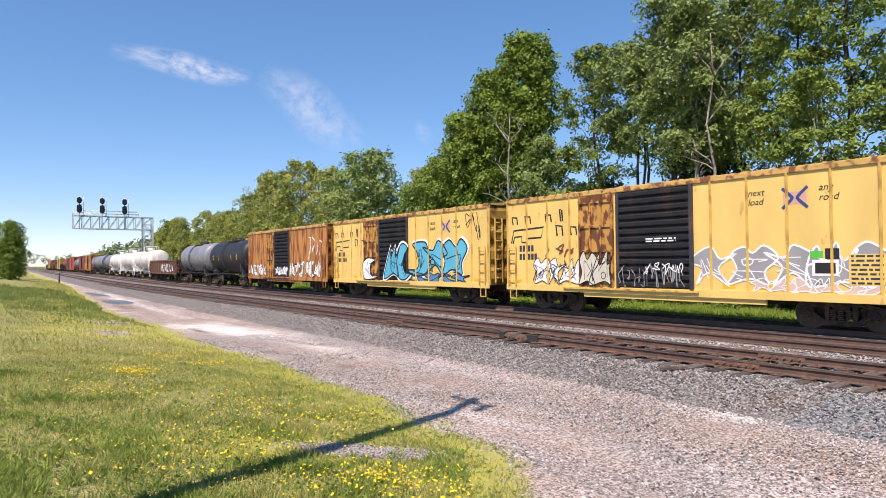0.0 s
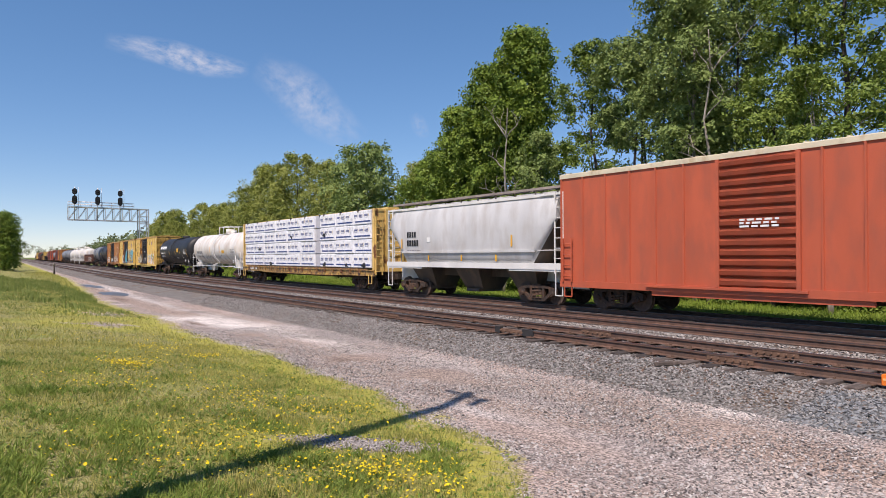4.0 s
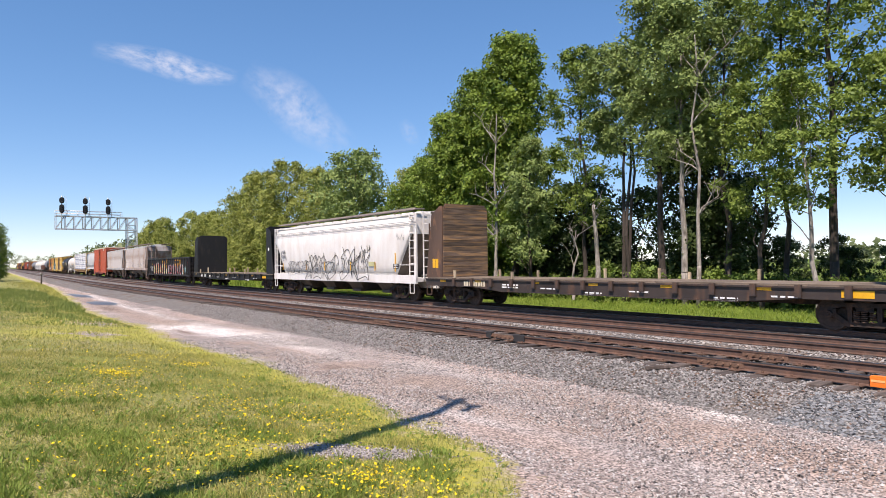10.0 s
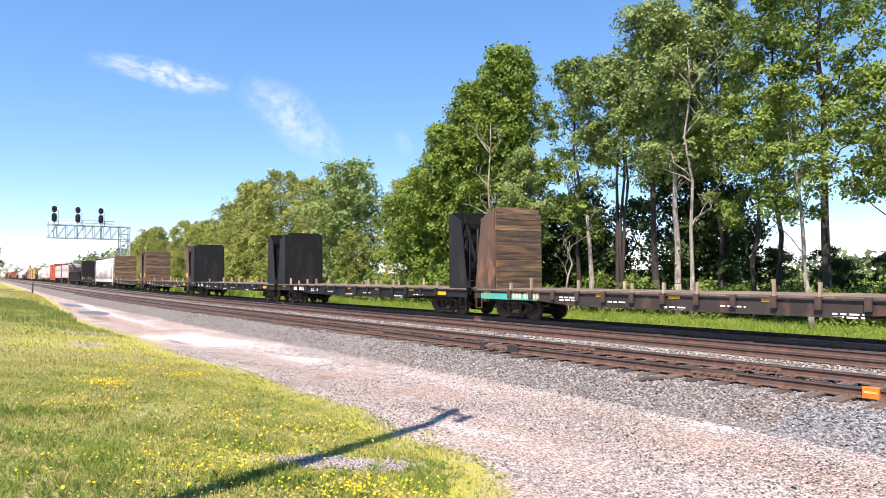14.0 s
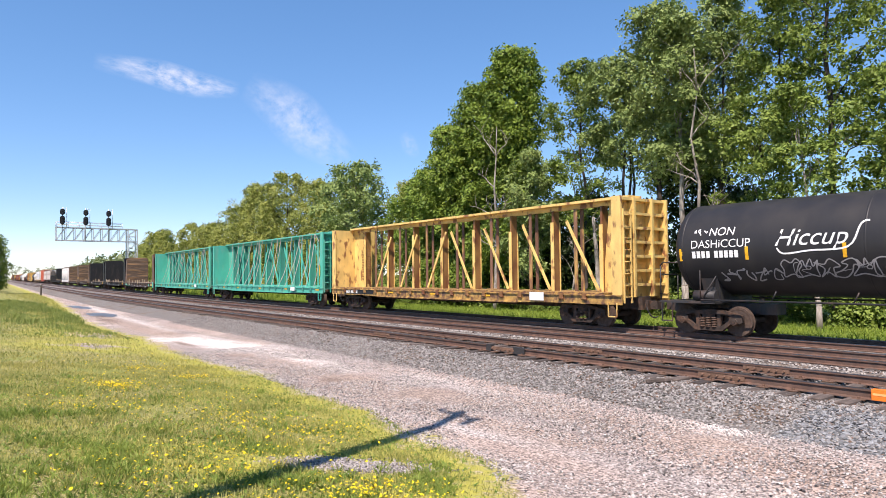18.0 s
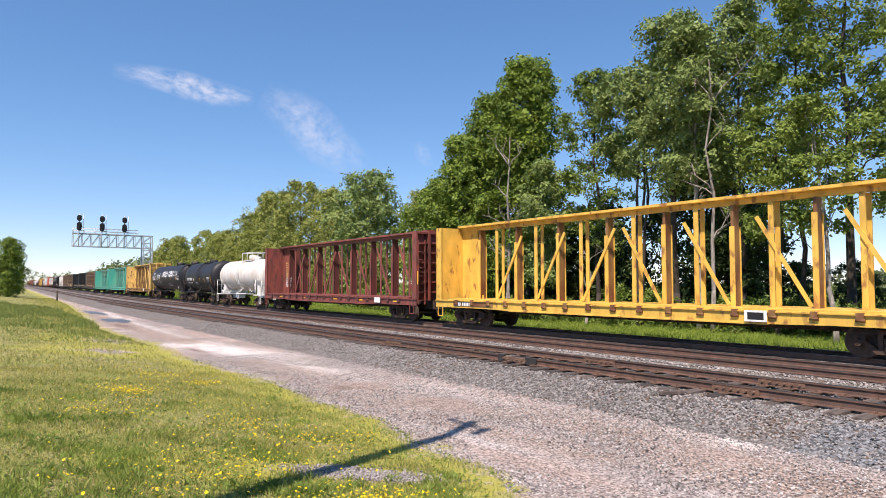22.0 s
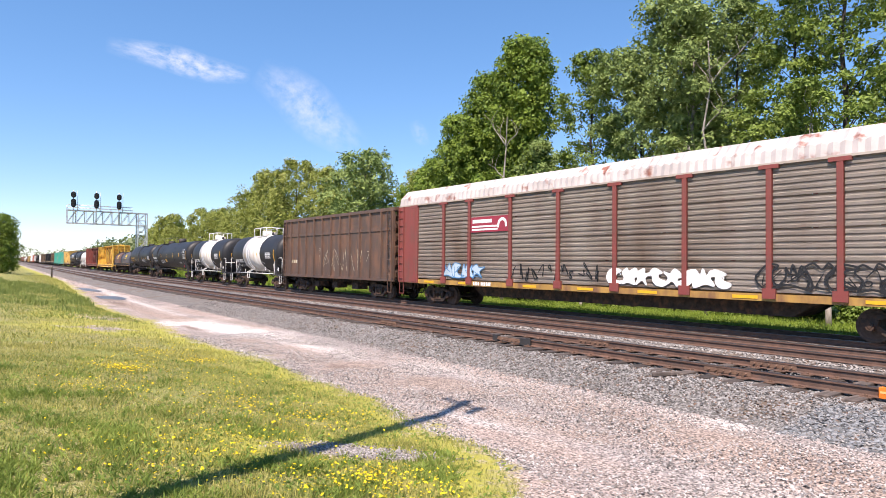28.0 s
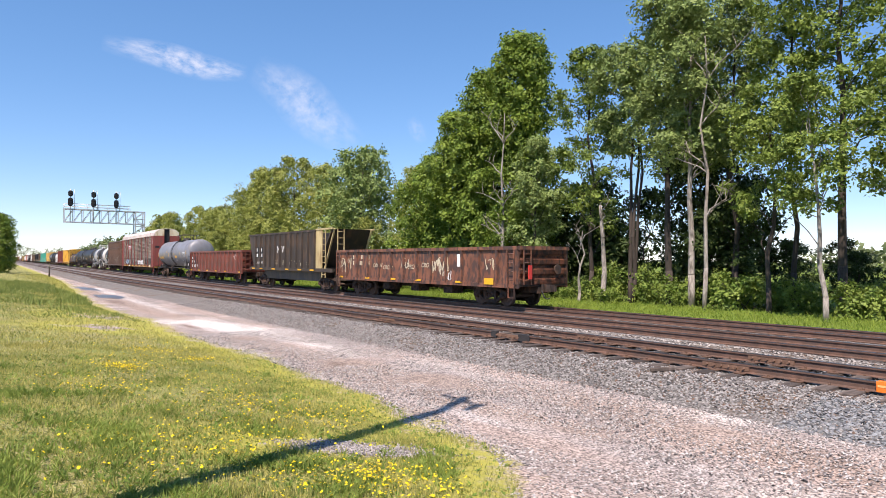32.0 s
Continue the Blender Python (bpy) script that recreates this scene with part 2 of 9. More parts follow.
def build_ground():
    xs = [-2500, -1500, -900, -600, -400, -300, -220, -170, -130, -100, -85, -72] + [-62 + 0.5 * i for i in range(92)] + [-16 + 0.25 * i for i in range(72)] + [2, 4, 8, 14, 25, 50, 90, 200, 500, 1200, 2500]
    ys = [-1500, -500, -150, -60, -25, -12, -6, -3, -1.5] + [-0.75 + 0.25 * i for i in range(44)] + [10.5, 11.2, 12, 14, 18, 22, 24, 25, 26.5, 28, 31, 36, 45, 70, 120, 300, 800, 2500]
    verts, faces, verge, far, crushed, worn, damp = [], [], [], [], [], [], []
    for x in xs:
        o = curve_off(x)
        for y in ys:
            z = ground_z(x, y + o)
            if -30 < x < 3 and -2 < y < 9:
                z += 0.03 * noise.noise(Vector((x * 0.7, y * 0.7, 0.0))) + 0.012 * noise.noise(Vector((x * 2.3, y * 2.3, 4.0)))
            verts.append((x, y + o, z))
            e = y - grass_edge(x)
            # a bare gravel patch inside the lawn, and two pale stony strips farther off
            d = math.hypot((x + 6.45 - 0.55 * (y - 3.7)) / 0.45, (y - 3.75) / 0.85)
            e = max(e, 0.7 * (1 - d))
            for px, py, rx, ry in ((-28.5, 4.9, 1.6, 1.15), (-22.9, 3.9, 1.1, 1.05)):
                e = max(e, 0.9 * (1 - math.hypot((x - px) / rx, (y - py) / ry)))
            verge.append(max(-4.0, min(4.0, e)))
            # spilled white stone along the road
            w = 0.0
            for (ax, ay), (bx, by), wide, k in (((-27, 7.4), (-20.5, 8.3), 1.3, 0.75), ((-20.5, 8.3), (-14.5, 8.2), 0.8, 0.4), ((-5.4, 9.45), (-4.6, 9.7), 0.22, 0.7), ((-60, 9.2), (-30, 8.0), 0.6, 0.4)):
                f = min(1.0, max(0.0, ((x - ax) * (bx - ax) + (y - ay) * (by - ay)) / ((bx - ax) ** 2 + (by - ay) ** 2)))
                w = max(w, k * (1 - math.hypot(x - ax - f * (bx - ax), y - ay - f * (by - ay)) / wide))
            w2 = 0.0
            for (ax, ay), (bx, by), wide in (((-20, 7.2), (-11.5, 7.4), 0.75), ((-11.5, 7.4), (-8.2, 8.7), 0.8), ((-8.2, 8.7), (-4.5, 8.4), 0.8), ((-4.5, 8.4), (3, 7.6), 0.7), ((-13, 6.6), (-6, 7.2), 0.45), ((-60, 7.9), (-27, 7.6), 0.7)):
                f = min(1.0, max(0.0, ((x - ax) * (bx - ax) + (y - ay) * (by - ay)) / ((bx - ax) ** 2 + (by - ay) ** 2)))
                w2 = max(w2, 1 - math.hypot(x - ax - f * (bx - ax), y - ay - f * (by - ay)) / wide)
            worn.append(min(0.8, 1.8 * max(0.0, w2)))
            damp.append(max([0.0] + [1 - math.hypot((x - px) / rx, (y - py) / ry) for px, py, rx, ry in ((-13.4, 7.2, 0.75, 0.5), (-13.3, 6.3, 1.2, 0.42), (-9.7, 7.05, 0.5, 0.4), (-46.3, 8.1, 5.5, 1.3), (-40, 7.4, 4, 0.8), (-24, 7.0, 2.5, 0.4), (-17, 6.9, 2.0, 0.35))]))
            crushed.append(min(1.0, 1.6 * max(0.0, w)))
            far.append(max(0.0, min(1.0, (y - 23.6) / 1.0)))
    n = len(ys)
    for i in range(len(xs) - 1):
        for j in range(n - 1):
            faces.append((i * n + j, (i + 1) * n + j, (i + 1) * n + j + 1, i * n + j + 1))
    me = bpy.data.meshes.new("ground")
    me.from_pydata(verts, [], faces)
    for name, vals in (("verge", verge), ("far_side", far), ("crushed", crushed), ("worn", worn), ("damp", damp)):
        me.attributes.new(name, "FLOAT", "POINT").data.foreach_set("value", vals)
    for p in me.polygons:
        p.use_smooth = True
    tagged(link_mesh("ground", me, ground_material()), "mown lawn, mossy verge and crushed-stone service road", "ground", kind="structure")


build_ground()

# ballast bed: three low ridges in one strip of grey stone
TRACKS = ((12.9, 0.10), (17.1, 0.05), (20.97, 0.0))


def ballast_height(y):
    if y < 9.3:
        return -0.40
    if y < 11.5:
        t = (y - 9.3) / 2.2
        return -0.38 + 0.26 * t
    if y < 14.2:
        return -0.12
    if y < 15.6:
        return -0.12 - 0.03 * (y - 14.2) / 1.4 - 0.08 * math.sin((y - 14.2) / 1.4 * math.pi)
    if y < 22.5:
        return -0.13 - 0.05 * (y > 19)
    return max(-0.45, -0.18 - 0.2 * (y - 22.5))


def ballast_material(name, c1, c2, dark):
    m, N, L, bsdf = node_mat(name)
    bsdf.inputs["Roughness"].default_value = 0.95
    bsdf.inputs["Specular IOR Level"].default_value = 0.2
    co = N.new("ShaderNodeTexCoord").outputs["Object"]
    vor = N.new("ShaderNodeTexVoronoi")
    vor.inputs["Scale"].default_value = 20.0
    L.new(co, vor.inputs["Vector"])
    bw = N.new("ShaderNodeSeparateColor")
    L.new(vor.outputs["Color"], bw.inputs[0])
    col = blend(N, L, bw.outputs[0], c1, c2)
    col = blend(N, L, remap(N, L, noise_fac(N, L, co, 0.8, 5), 0.52, 0.68), col, dark)
    L.new(col, bsdf.inputs["Base Color"])
    b = N.new("ShaderNodeBump")
    b.inputs["Strength"].default_value, b.inputs["Distance"].default_value = 1.0, 0.05
    L.new(vor.outputs["Distance"], b.inputs["Height"])
    L.new(b.outputs[0], bsdf.inputs["Normal"])
    return m


ballast_m = ballast_material("grey ballast bed", (0.10, 0.09, 0.082), (0.31, 0.285, 0.26), (0.19, 0.14, 0.105))


def build_ballast():
    xs = [-1500, -900, -600, -400, -300, -240, -190, -150, -120, -100, -85, -70] + list(range(-60, 9, 2)) + [15, 30, 60, 200, 1500]
    ys = [9.0, 9.3, 9.7, 10.2, 10.7, 11.2, 11.5, 11.9, 12.9, 13.6, 14.2, 14.5, 14.75, 15.2, 15.6, 16.5, 17.6, 19, 19.4, 20.5, 21.5, 22.5, 23.0, 23.6, 24.2]
    verts, faces = [], []
    for x in xs:
        for y in ys:
            verts.append((x, y + curve_off(x), ballast_height(y) + 0.02 * noise.noise(Vector((x * 0.6, y * 1.3, 0)))))
    n = len(ys)
    for i in range(len(xs) - 1):
        for j in range(n - 1):
            faces.append((i * n + j, (i + 1) * n + j, (i + 1) * n + j + 1, i * n + j + 1))
    me = bpy.data.meshes.new("ballast_bed")
    me.from_pydata(verts, [], faces)
    return tagged(link_mesh("ballast_bed", me, ballast_m), "grey crushed-stone ballast bed under three tracks", "ballast", kind="structure")


build_ballast()


def scatter(name, label, category, count, place, shape, material, seed, lo, hi, flatten=0.7):
    """Many loose pieces as one mesh: place(rng) gives a spot, shape the corner points and faces."""
    rng = np.random.default_rng(seed)
    pts, fcs = shape
    pts = np.array(pts, dtype=float)
    fcs = np.array(fcs)
    spots = place(rng, count)
    k = len(spots)
    size = rng.uniform(lo, hi, k) ** 1.0
    a = rng.uniform(0, math.tau, k)
    tilt = rng.uniform(-0.7, 0.7, (k, 2))
    jig = rng.uniform(0.65, 1.25, (k, len(pts), 3))
    p = pts[None] * jig * size[:, None, None]
    p[:, :, 2] *= flatten
    ca, sa = np.cos(a)[:, None], np.sin(a)[:, None]
    x, y, z = p[:, :, 0].copy(), p[:, :, 1].copy(), p[:, :, 2].copy()
    z2 = z + x * tilt[:, :1] + y * tilt[:, 1:] * 0.6
    v = np.stack([x * ca - y * sa, x * sa + y * ca, z2], 2) + spots[:, None, :]
    f = fcs[None] + (np.arange(k) * len(pts))[:, None, None]
    me = bpy.data.meshes.new(name)
    me.from_pydata(v.reshape(-1, 3).tolist(), [], f.reshape(-1, fcs.shape[1]).tolist())
    return tagged(link_mesh(name, me, material), label, category, kind="stuff")


OCTA = ([(1, 0, 0.1), (-0.9, 0.2, 0), (0.1, 1, 0), (0, -0.9, 0.1), (0.1, 0.1, 0.9), (0, 0, -0.8)], [(0, 2, 4), (2, 1, 4), (1, 3, 4), (3, 0, 4), (2, 0, 5), (1, 2, 5), (3, 1, 5), (0, 3, 5)])


def island_stone(name, c1, c2, rusty=0.0):
    m, N, L, bsdf = node_mat(name)
    bsdf.inputs["Roughness"].default_value = 0.9
    g = N.new("ShaderNodeNewGeometry")
    col = blend(N, L, g.outputs["Random Per Island"], c1, c2)
    if rusty:
        r = remap(N, L, g.outputs["Random Per Island"], 0.0, rusty, 1.0, 0.0)
        col = blend(N, L, r, col, (0.20, 0.12, 0.08))
    L.new(col, bsdf.inputs["Base Color"])
    return m


np_curve = np.vectorize(curve_off)
np_ballast = np.vectorize(ballast_height)


def on_ballast(x0, x1, y0, y1, power=1.0):
    def place(rng, n):
        u = rng.uniform(0, 1, n) ** power
        x = x1 + (x0 - x1) * u
        y = rng.uniform(y0, y1, n)
        return np.stack([x, y + np_curve(x), np_ballast(y) + 0.01], 1)
    return place


stone_m = island_stone("loose grey ballast stone", (0.035, 0.033, 0.031), (0.38, 0.358, 0.335), 0.14)
scatter("ballast_stones", "loose grey ballast stones on the shoulder", "ballast stones", 44000, on_ballast(-36, 1, 9.35, 11.8, 1.4), OCTA, stone_m, 1, 0.016, 0.036)
scatter("ballast_stones", "loose pale ballast stones between the tracks", "ballast stones", 13000, on_ballast(-36, 0, 14.1, 16.0, 1.4), OCTA, island_stone("pale ballast stone", (0.08, 0.07, 0.062), (0.43, 0.39, 0.355), 0.14), 2, 0.022, 0.05)
scatter("ballast_stones", "loose grey ballast stones between the ties", "ballast stones", 7000, on_ballast(-30, 0, 11.8, 14.1, 1.4), OCTA, stone_m, 3, 0.015, 0.035)
blue_stone = island_stone("fresh blue-grey ballast stone", (0.05, 0.053, 0.056), (0.28, 0.29, 0.295))
scatter("ballast_stones", "pile of fresh blue-grey ballast stones", "ballast stones", 3000, on_ballast(-4.6, -1.0, 9.5, 11.3), OCTA, blue_stone, 4, 0.025, 0.052)


def on_road(rng, n):
    u = rng.uniform(0, 1, n) ** 1.6
    x = 0.5 - 22 * u
    e = np.array([grass_edge(v) for v in x])
    y = e + 0.1 + (9.5 - e) * rng.uniform(0, 1, n)
    z = np.array([ground_z(a, b) for a, b in zip(x, y)])
    return np.stack([x, y + np_curve(x), z + 0.004], 1)


scatter("road_grit", "pale crushed-stone grit on the service road", "gravel", 38000, on_road, OCTA, island_stone("pale road grit", (0.07, 0.061, 0.056), (0.62, 0.575, 0.54)), 5, 0.007, 0.021)
scatter("road_pebbles", "mixed pale and dark pebbles on the service road", "gravel", 9000, on_road, OCTA, island_stone("road pebble", (0.04, 0.036, 0.035), (0.53, 0.495, 0.465)), 55, 0.014, 0.03)




def on_island(rng, n):
    u, v = rng.normal(0, 0.42, n), rng.normal(0, 0.42, n)
    y = 3.75 + 0.85 * v
    x = -6.45 + 0.55 * (y - 3.7) + 0.45 * u
    z = np.array([ground_z(a, b) for a, b in zip(x, y)])
    return np.stack([x, y + np_curve(x), z + 0.004], 1)


scatter("gravel_patch", "bare patch of grey and white gravel in the lawn", "gravel", 1500, on_island, OCTA, island_stone("patch gravel", (0.10, 0.09, 0.082), (0.46, 0.42, 0.395)), 6, 0.008, 0.024)

# rails, ties, plates
rail_m = surface("rusty rail steel", (0.135, 0.074, 0.052), 0.7, metal=0.1, vary=0.3, scale=5, second=(0.105, 0.066, 0.05), second_at=0.55, second_soft=0.12, second_scale=3)
head_m = surface("worn rail head", (0.13, 0.115, 0.11), 0.34, metal=0.85, vary=0.15, scale=4)
tie_m = surface("creosoted tie timber", (0.085, 0.066, 0.055), 0.9, vary=0.35, scale=4, stretch=(3, 0.4, 1), per=0.45, bump=0.4, bump_scale=20, second=(0.17, 0.135, 0.115), second_at=0.6)
bar_m = surface("rusted joint bar", (0.15, 0.085, 0.055), 0.75, vary=0.3, scale=8)
PROFILE = ((-0.07, -0.172), (0.07, -0.172), (0.07, -0.160), (0.012, -0.14), (0.009, -0.05), (0.036, -0.038), (0.036, -0.008), (-0.036, -0.008), (-0.036, -0.038), (-0.009, -0.05), (-0.012, -0.14), (-0.07, -0.160))


def rail(track, lateral, z, gap=()):
    bounds = [-700] + [g for pair in gap for g in pair] + [70]
    for a, b in zip(bounds[::2], bounds[1::2]):
        n = max(2, int((b - a) / 4))
        bm = bmesh.new()
        top = bmesh.new()
        prev = ptop = None
        for i in range(n + 1):
            m = on_track(a + (b - a) * i / n, lateral, z)
            ring = [bm.verts.new(m @ Vector((0, y, h))) for y, h in PROFILE]
            t = [top.verts.new(m @ Vector((0, y, h))) for y, h in ((-0.036, -0.008), (-0.033, 0.0), (0.033, 0.0), (0.036, -0.008))]
            if prev:
                for k in range(len(ring)):
                    bm.faces.new((prev[k], prev[(k + 1) % len(ring)], ring[(k + 1) % len(ring)], ring[k]))
                for k in range(3):
                    top.faces.new((ptop[k], ptop[k + 1], t[k + 1], t[k]))
            else:
                bm.faces.new(ring)
            prev, ptop = ring, t
        bm.faces.new(prev[::-1])
        bmesh.ops.recalc_face_normals(bm, faces=bm.faces)
        ob = part("rail", bm, rail_m, track)
        part("rail_head", top, head_m, ob)


for k, (lat, z) in enumerate(TRACKS):
    track = tagged(new(("track_near", "track_middle", "track_far")[k]), "rusty steel railway track on timber ties", "railway track", kind="structure")
    rail(track, lat - 0.7525, z, ((-13.45, -12.3),) if k == 0 else ())
    rail(track, lat + 0.7525, z, ())
    me = bpy.data.meshes.new("tie")
    bm = bmesh.new()
    box(bm, -0.115, 0.115, -1.3, 1.3, z - 0.36, z - 0.178)
    bmesh.ops.bevel(bm, geom=[e for e in bm.edges], offset=0.012, segments=1, affect="EDGES")
    bm.to_mesh(me)
    bm.free()
    rng = random.Random(40 + k)
    s, i = 4.0, 0
    while i < (170, 110, 90)[k]:
        t = link_mesh("tie", me, tie_m, track)
        t.matrix_basis = on_track(s, lat + rng.uniform(-0.09, 0.05), rng.uniform(-0.015, 0.02)) @ pose(0, 0, 0, 0, 0, rng.uniform(-1.5, 1.5))
        s -= 0.52 * rng.uniform(0.92, 1.08)
        i += 1
    if k == 0:
        me = bpy.data.meshes.new("tie_plate")
        bm = bmesh.new()
        box(bm, -0.10, 0.10, -0.18, 0.18, z - 0.178, z - 0.165)
        box(bm, -0.02, 0.02, -0.115, -0.085, z - 0.165, z - 0.13)
        bm.to_mesh(me)
        bm.free()
        s = 4.0
        rng = random.Random(40)
        for i in range(70):
            rng.uniform(0, 1), rng.uniform(0, 1), rng.uniform(0, 1)
            for q in (-1, 1):
                link_mesh("tie_plate", me, bar_m, track).matrix_basis = on_track(s, lat + q * 0.7525, 0)
            s -= 0.52
        # joint bars with bolts, and short closure rails in the gaps
        for s, q, ln in ((-12.9, -1, 1.05), (-11.3, 1, 1.0), (-6.75, -1, 0.95), (-6.6, 1, 0.95), (-19.0, -1, 1.0)):
            bm = bmesh.new()
            box(bm, -ln / 2, ln / 2, -0.028, 0.028, z - 0.135, z - 0.04)
            for b in reach_pts(-ln / 2 + 0.1, ln / 2 - 0.1, 6):
                tube(bm, (b, -0.075, z - 0.09), (b, 0.075, z - 0.09), 0.022, None, 6)
            part("joint_bar", bm, bar_m, track, "rusted bolted joint bar").matrix_basis = on_track(s, lat + q * 0.7525, 0)
        for s, q, ln in ((-13.45, -1, 0.10), (-12.28, -1, 0.2)):
            bm = bmesh.new()
            box(bm, -ln, ln, -0.06, 0.06, z - 0.17, z + 0.006)
            part("joint_block", bm, surface("dark joint block", (0.03, 0.028, 0.028), 0.7), track, "dark insulated joint block").matrix_basis = on_track(s, lat + q * 0.7525, 0)

# an orange painted stop on the front rail of the near track, and a loose timber
stop = tagged(new("derail_marker"), "bright orange painted steel block on the near rail", "track marker")
orange_m = surface("orange signal paint", (0.85, 0.20, 0.02), 0.5, vary=0.12, scale=5)
bm = bmesh.new()
prism(bm, ((0.0, -0.165), (0.24, -0.165), (0.24, 0.008), (0.0, 0.008)), "y", -0.085, 0.06)
part("orange_block", bm, orange_m, stop)
bm = bmesh.new()
box(bm, 0.02, 0.22, -0.09, -0.086, -0.085, -0.05)
part("pale_stripe", bm, surface("pale orange paint", (0.85, 0.42, 0.15), 0.5), stop)
stop.matrix_basis = on_track(-4.14, 12.15, 0.10)
for s, y, a in ((-7.6, 11.35, 38),):
    bm = bmesh.new()
    box(bm, -0.24, 0.24, -0.05, 0.05, 0, 0.08)
    bmesh.ops.bevel(bm, geom=[e for e in bm.edges], offset=0.015, segments=1, affect="EDGES")
    ob = part("timber_scrap", bm, tie_m)
    ob.matrix_basis = pose(s, y, ballast_height(y) + 0.01, 0, -6, a)
    tagged(ob, "dark broken timber scrap lying on the ballast", "timber scrap", "timber scraps")

# puddles on the road
water_m, N, L, bsdf = node_mat("still puddle water")
bsdf.inputs["Base Color"].default_value = (0.10, 0.085, 0.072, 1)
bsdf.inputs["Roughness"].default_value = 0.3
bsdf.inputs["Specular IOR Level"].default_value = 0.3
for k, (s, y, rx, ry) in enumerate(((-46.3, 8.1, 2.9, 0.75), (-59.5, 8.5, 4.5, 0.55))):
    bm = bmesh.new()
    rng = random.Random(k)
    vs = []
    for i in range(28):
        a = i * math.tau / 28
        r = rng.uniform(0.75, 1.1)
        vs.append(bm.verts.new((s + math.cos(a) * rx * r, y + curve_off(s) + math.sin(a) * ry * r, -0.34)))
    bm.faces.new(vs)
    tagged(part("puddle", bm, water_m), "shallow muddy puddle on the gravel road", "puddle", "puddles")


# ---- plants ----
def leaf_material(name, c1, c2, glow=0.17, rough=0.5, mix_own=0.4):
    """Thin leaves: reflecting and letting light through, each leaf of its own tint."""
    m, N, L, bsdf = node_mat(name)
    bsdf.inputs["Roughness"].default_value = rough
    bsdf.inputs["Specular IOR Level"].default_value = 0.18
    g = N.new("ShaderNodeNewGeometry")
    co = N.new("ShaderNodeTexCoord").outputs["Object"]
    patch = remap(N, L, noise_fac(N, L, co, 0.9, 4, 0.65), 0.36, 0.64)
    col = blend(N, L, add(N, L, add(N, L, g.outputs["Random Per Island"], mix_own, "MULTIPLY"), add(N, L, patch, 1 - mix_own, "MULTIPLY")), c1, c2)
    L.new(col, bsdf.inputs["Base Color"])
    tr = N.new("ShaderNodeBsdfTranslucent")
    L.new(col, tr.inputs["Color"])
    mix = N.new("ShaderNodeMixShader")
    mix.inputs[0].default_value = glow
    L.new(bsdf.outputs[0], mix.inputs[1])
    L.new(tr.outputs[0], mix.inputs[2])
    L.new(mix.outputs[0], N["Material Output"].inputs["Surface"])
    return m


LEAF = {
    "broad": leaf_material("broad dark leaf", (0.058, 0.115, 0.016), (0.245, 0.33, 0.052)),
    "poplar": leaf_material("poplar leaf", (0.085, 0.140, 0.038), (0.325, 0.405, 0.13)),
    "locust": leaf_material("locust leaf", (0.075, 0.130, 0.022), (0.27, 0.345, 0.072)),
    "willow": leaf_material("willow leaf", (0.165, 0.205, 0.04), (0.395, 0.41, 0.11)),
    "bush": leaf_material("shrub leaf", (0.07, 0.135, 0.02), (0.28, 0.35, 0.075)),
    # leaf colour darkened to stand for the shade under the tall trees
    "shade": leaf_material("shade-darkened undergrowth leaf", (0.026, 0.046, 0.014), (0.075, 0.11, 0.03)),
    # pale, flat greens: the haze of distance is put into the colour
    "far": leaf_material("haze-paled far wood leaf", (0.13, 0.165, 0.07), (0.20, 0.235, 0.11)),
}
bark_dark = surface("dark bark", (0.055, 0.043, 0.035), 0.95, vary=0.35, scale=6, stretch=(3, 3, 0.6), bump=0.6, bump_scale=25)
bark_pale = surface("pale bark", (0.30, 0.27, 0.235), 0.9, vary=0.3, scale=5, stretch=(3, 3, 0.8), bump=0.5, bump_scale=25, second=(0.10, 0.085, 0.07), second_at=0.58)


def leaf_mesh(name, centres, radii, per, size, flat_z, rng, droop=0.0, spray=9):
    """A cloud of small pointed leaves: each clump bears sprays, and the leaves of a spray lie much alike."""
    k = len(centres)
    m = max(1, per // spray)
    n = k * m * spray
    d = rng.normal(size=(k * m, 3))
    d[:, 2] = np.abs(d[:, 2]) * np.where(rng.uniform(size=k * m) < 0.72, 1, -1)
    d /= np.linalg.norm(d, axis=1)[:, None]
    r = np.repeat(radii, m)
    tip = np.repeat(centres, m, 0) + d * (r * rng.uniform(0.35, 1.0, k * m) ** 0.6)[:, None] * np.array([1, 1, flat_z])
    tip[:, 2] -= droop * rng.uniform(0, 1, k * m) ** 2 * r
    face = d * 0.9 + rng.normal(size=(k * m, 3)) * 0.4 + np.array([0, -0.1, 0.45])
    face /= np.linalg.norm(face, axis=1)[:, None]
    nrm = np.repeat(face, spray, 0) + rng.normal(size=(n, 3)) * 0.38
    nrm /= np.linalg.norm(nrm, axis=1)[:, None]
    across = rng.normal(size=(n, 3))
    across -= nrm * np.sum(across * nrm, 1)[:, None]
    p = np.repeat(tip, spray, 0) + across * (size * 1.5) + nrm * (rng.normal(size=n) * size * 0.5)[:, None]
    u = np.cross(nrm, rng.normal(size=(n, 3)))
    u /= np.linalg.norm(u, axis=1)[:, None]
    w = np.cross(nrm, u)
    s = (size * rng.uniform(0.6, 1.35, n))[:, None]
    v = np.stack([p - u * s, p - w * s * 0.6, p + u * s, p + w * s * 0.6], 1).reshape(-1, 3)
    me = bpy.data.meshes.new(name)
    me.from_pydata(v.tolist(), [], np.arange(n * 4).reshape(-1, 4).tolist())
    return me


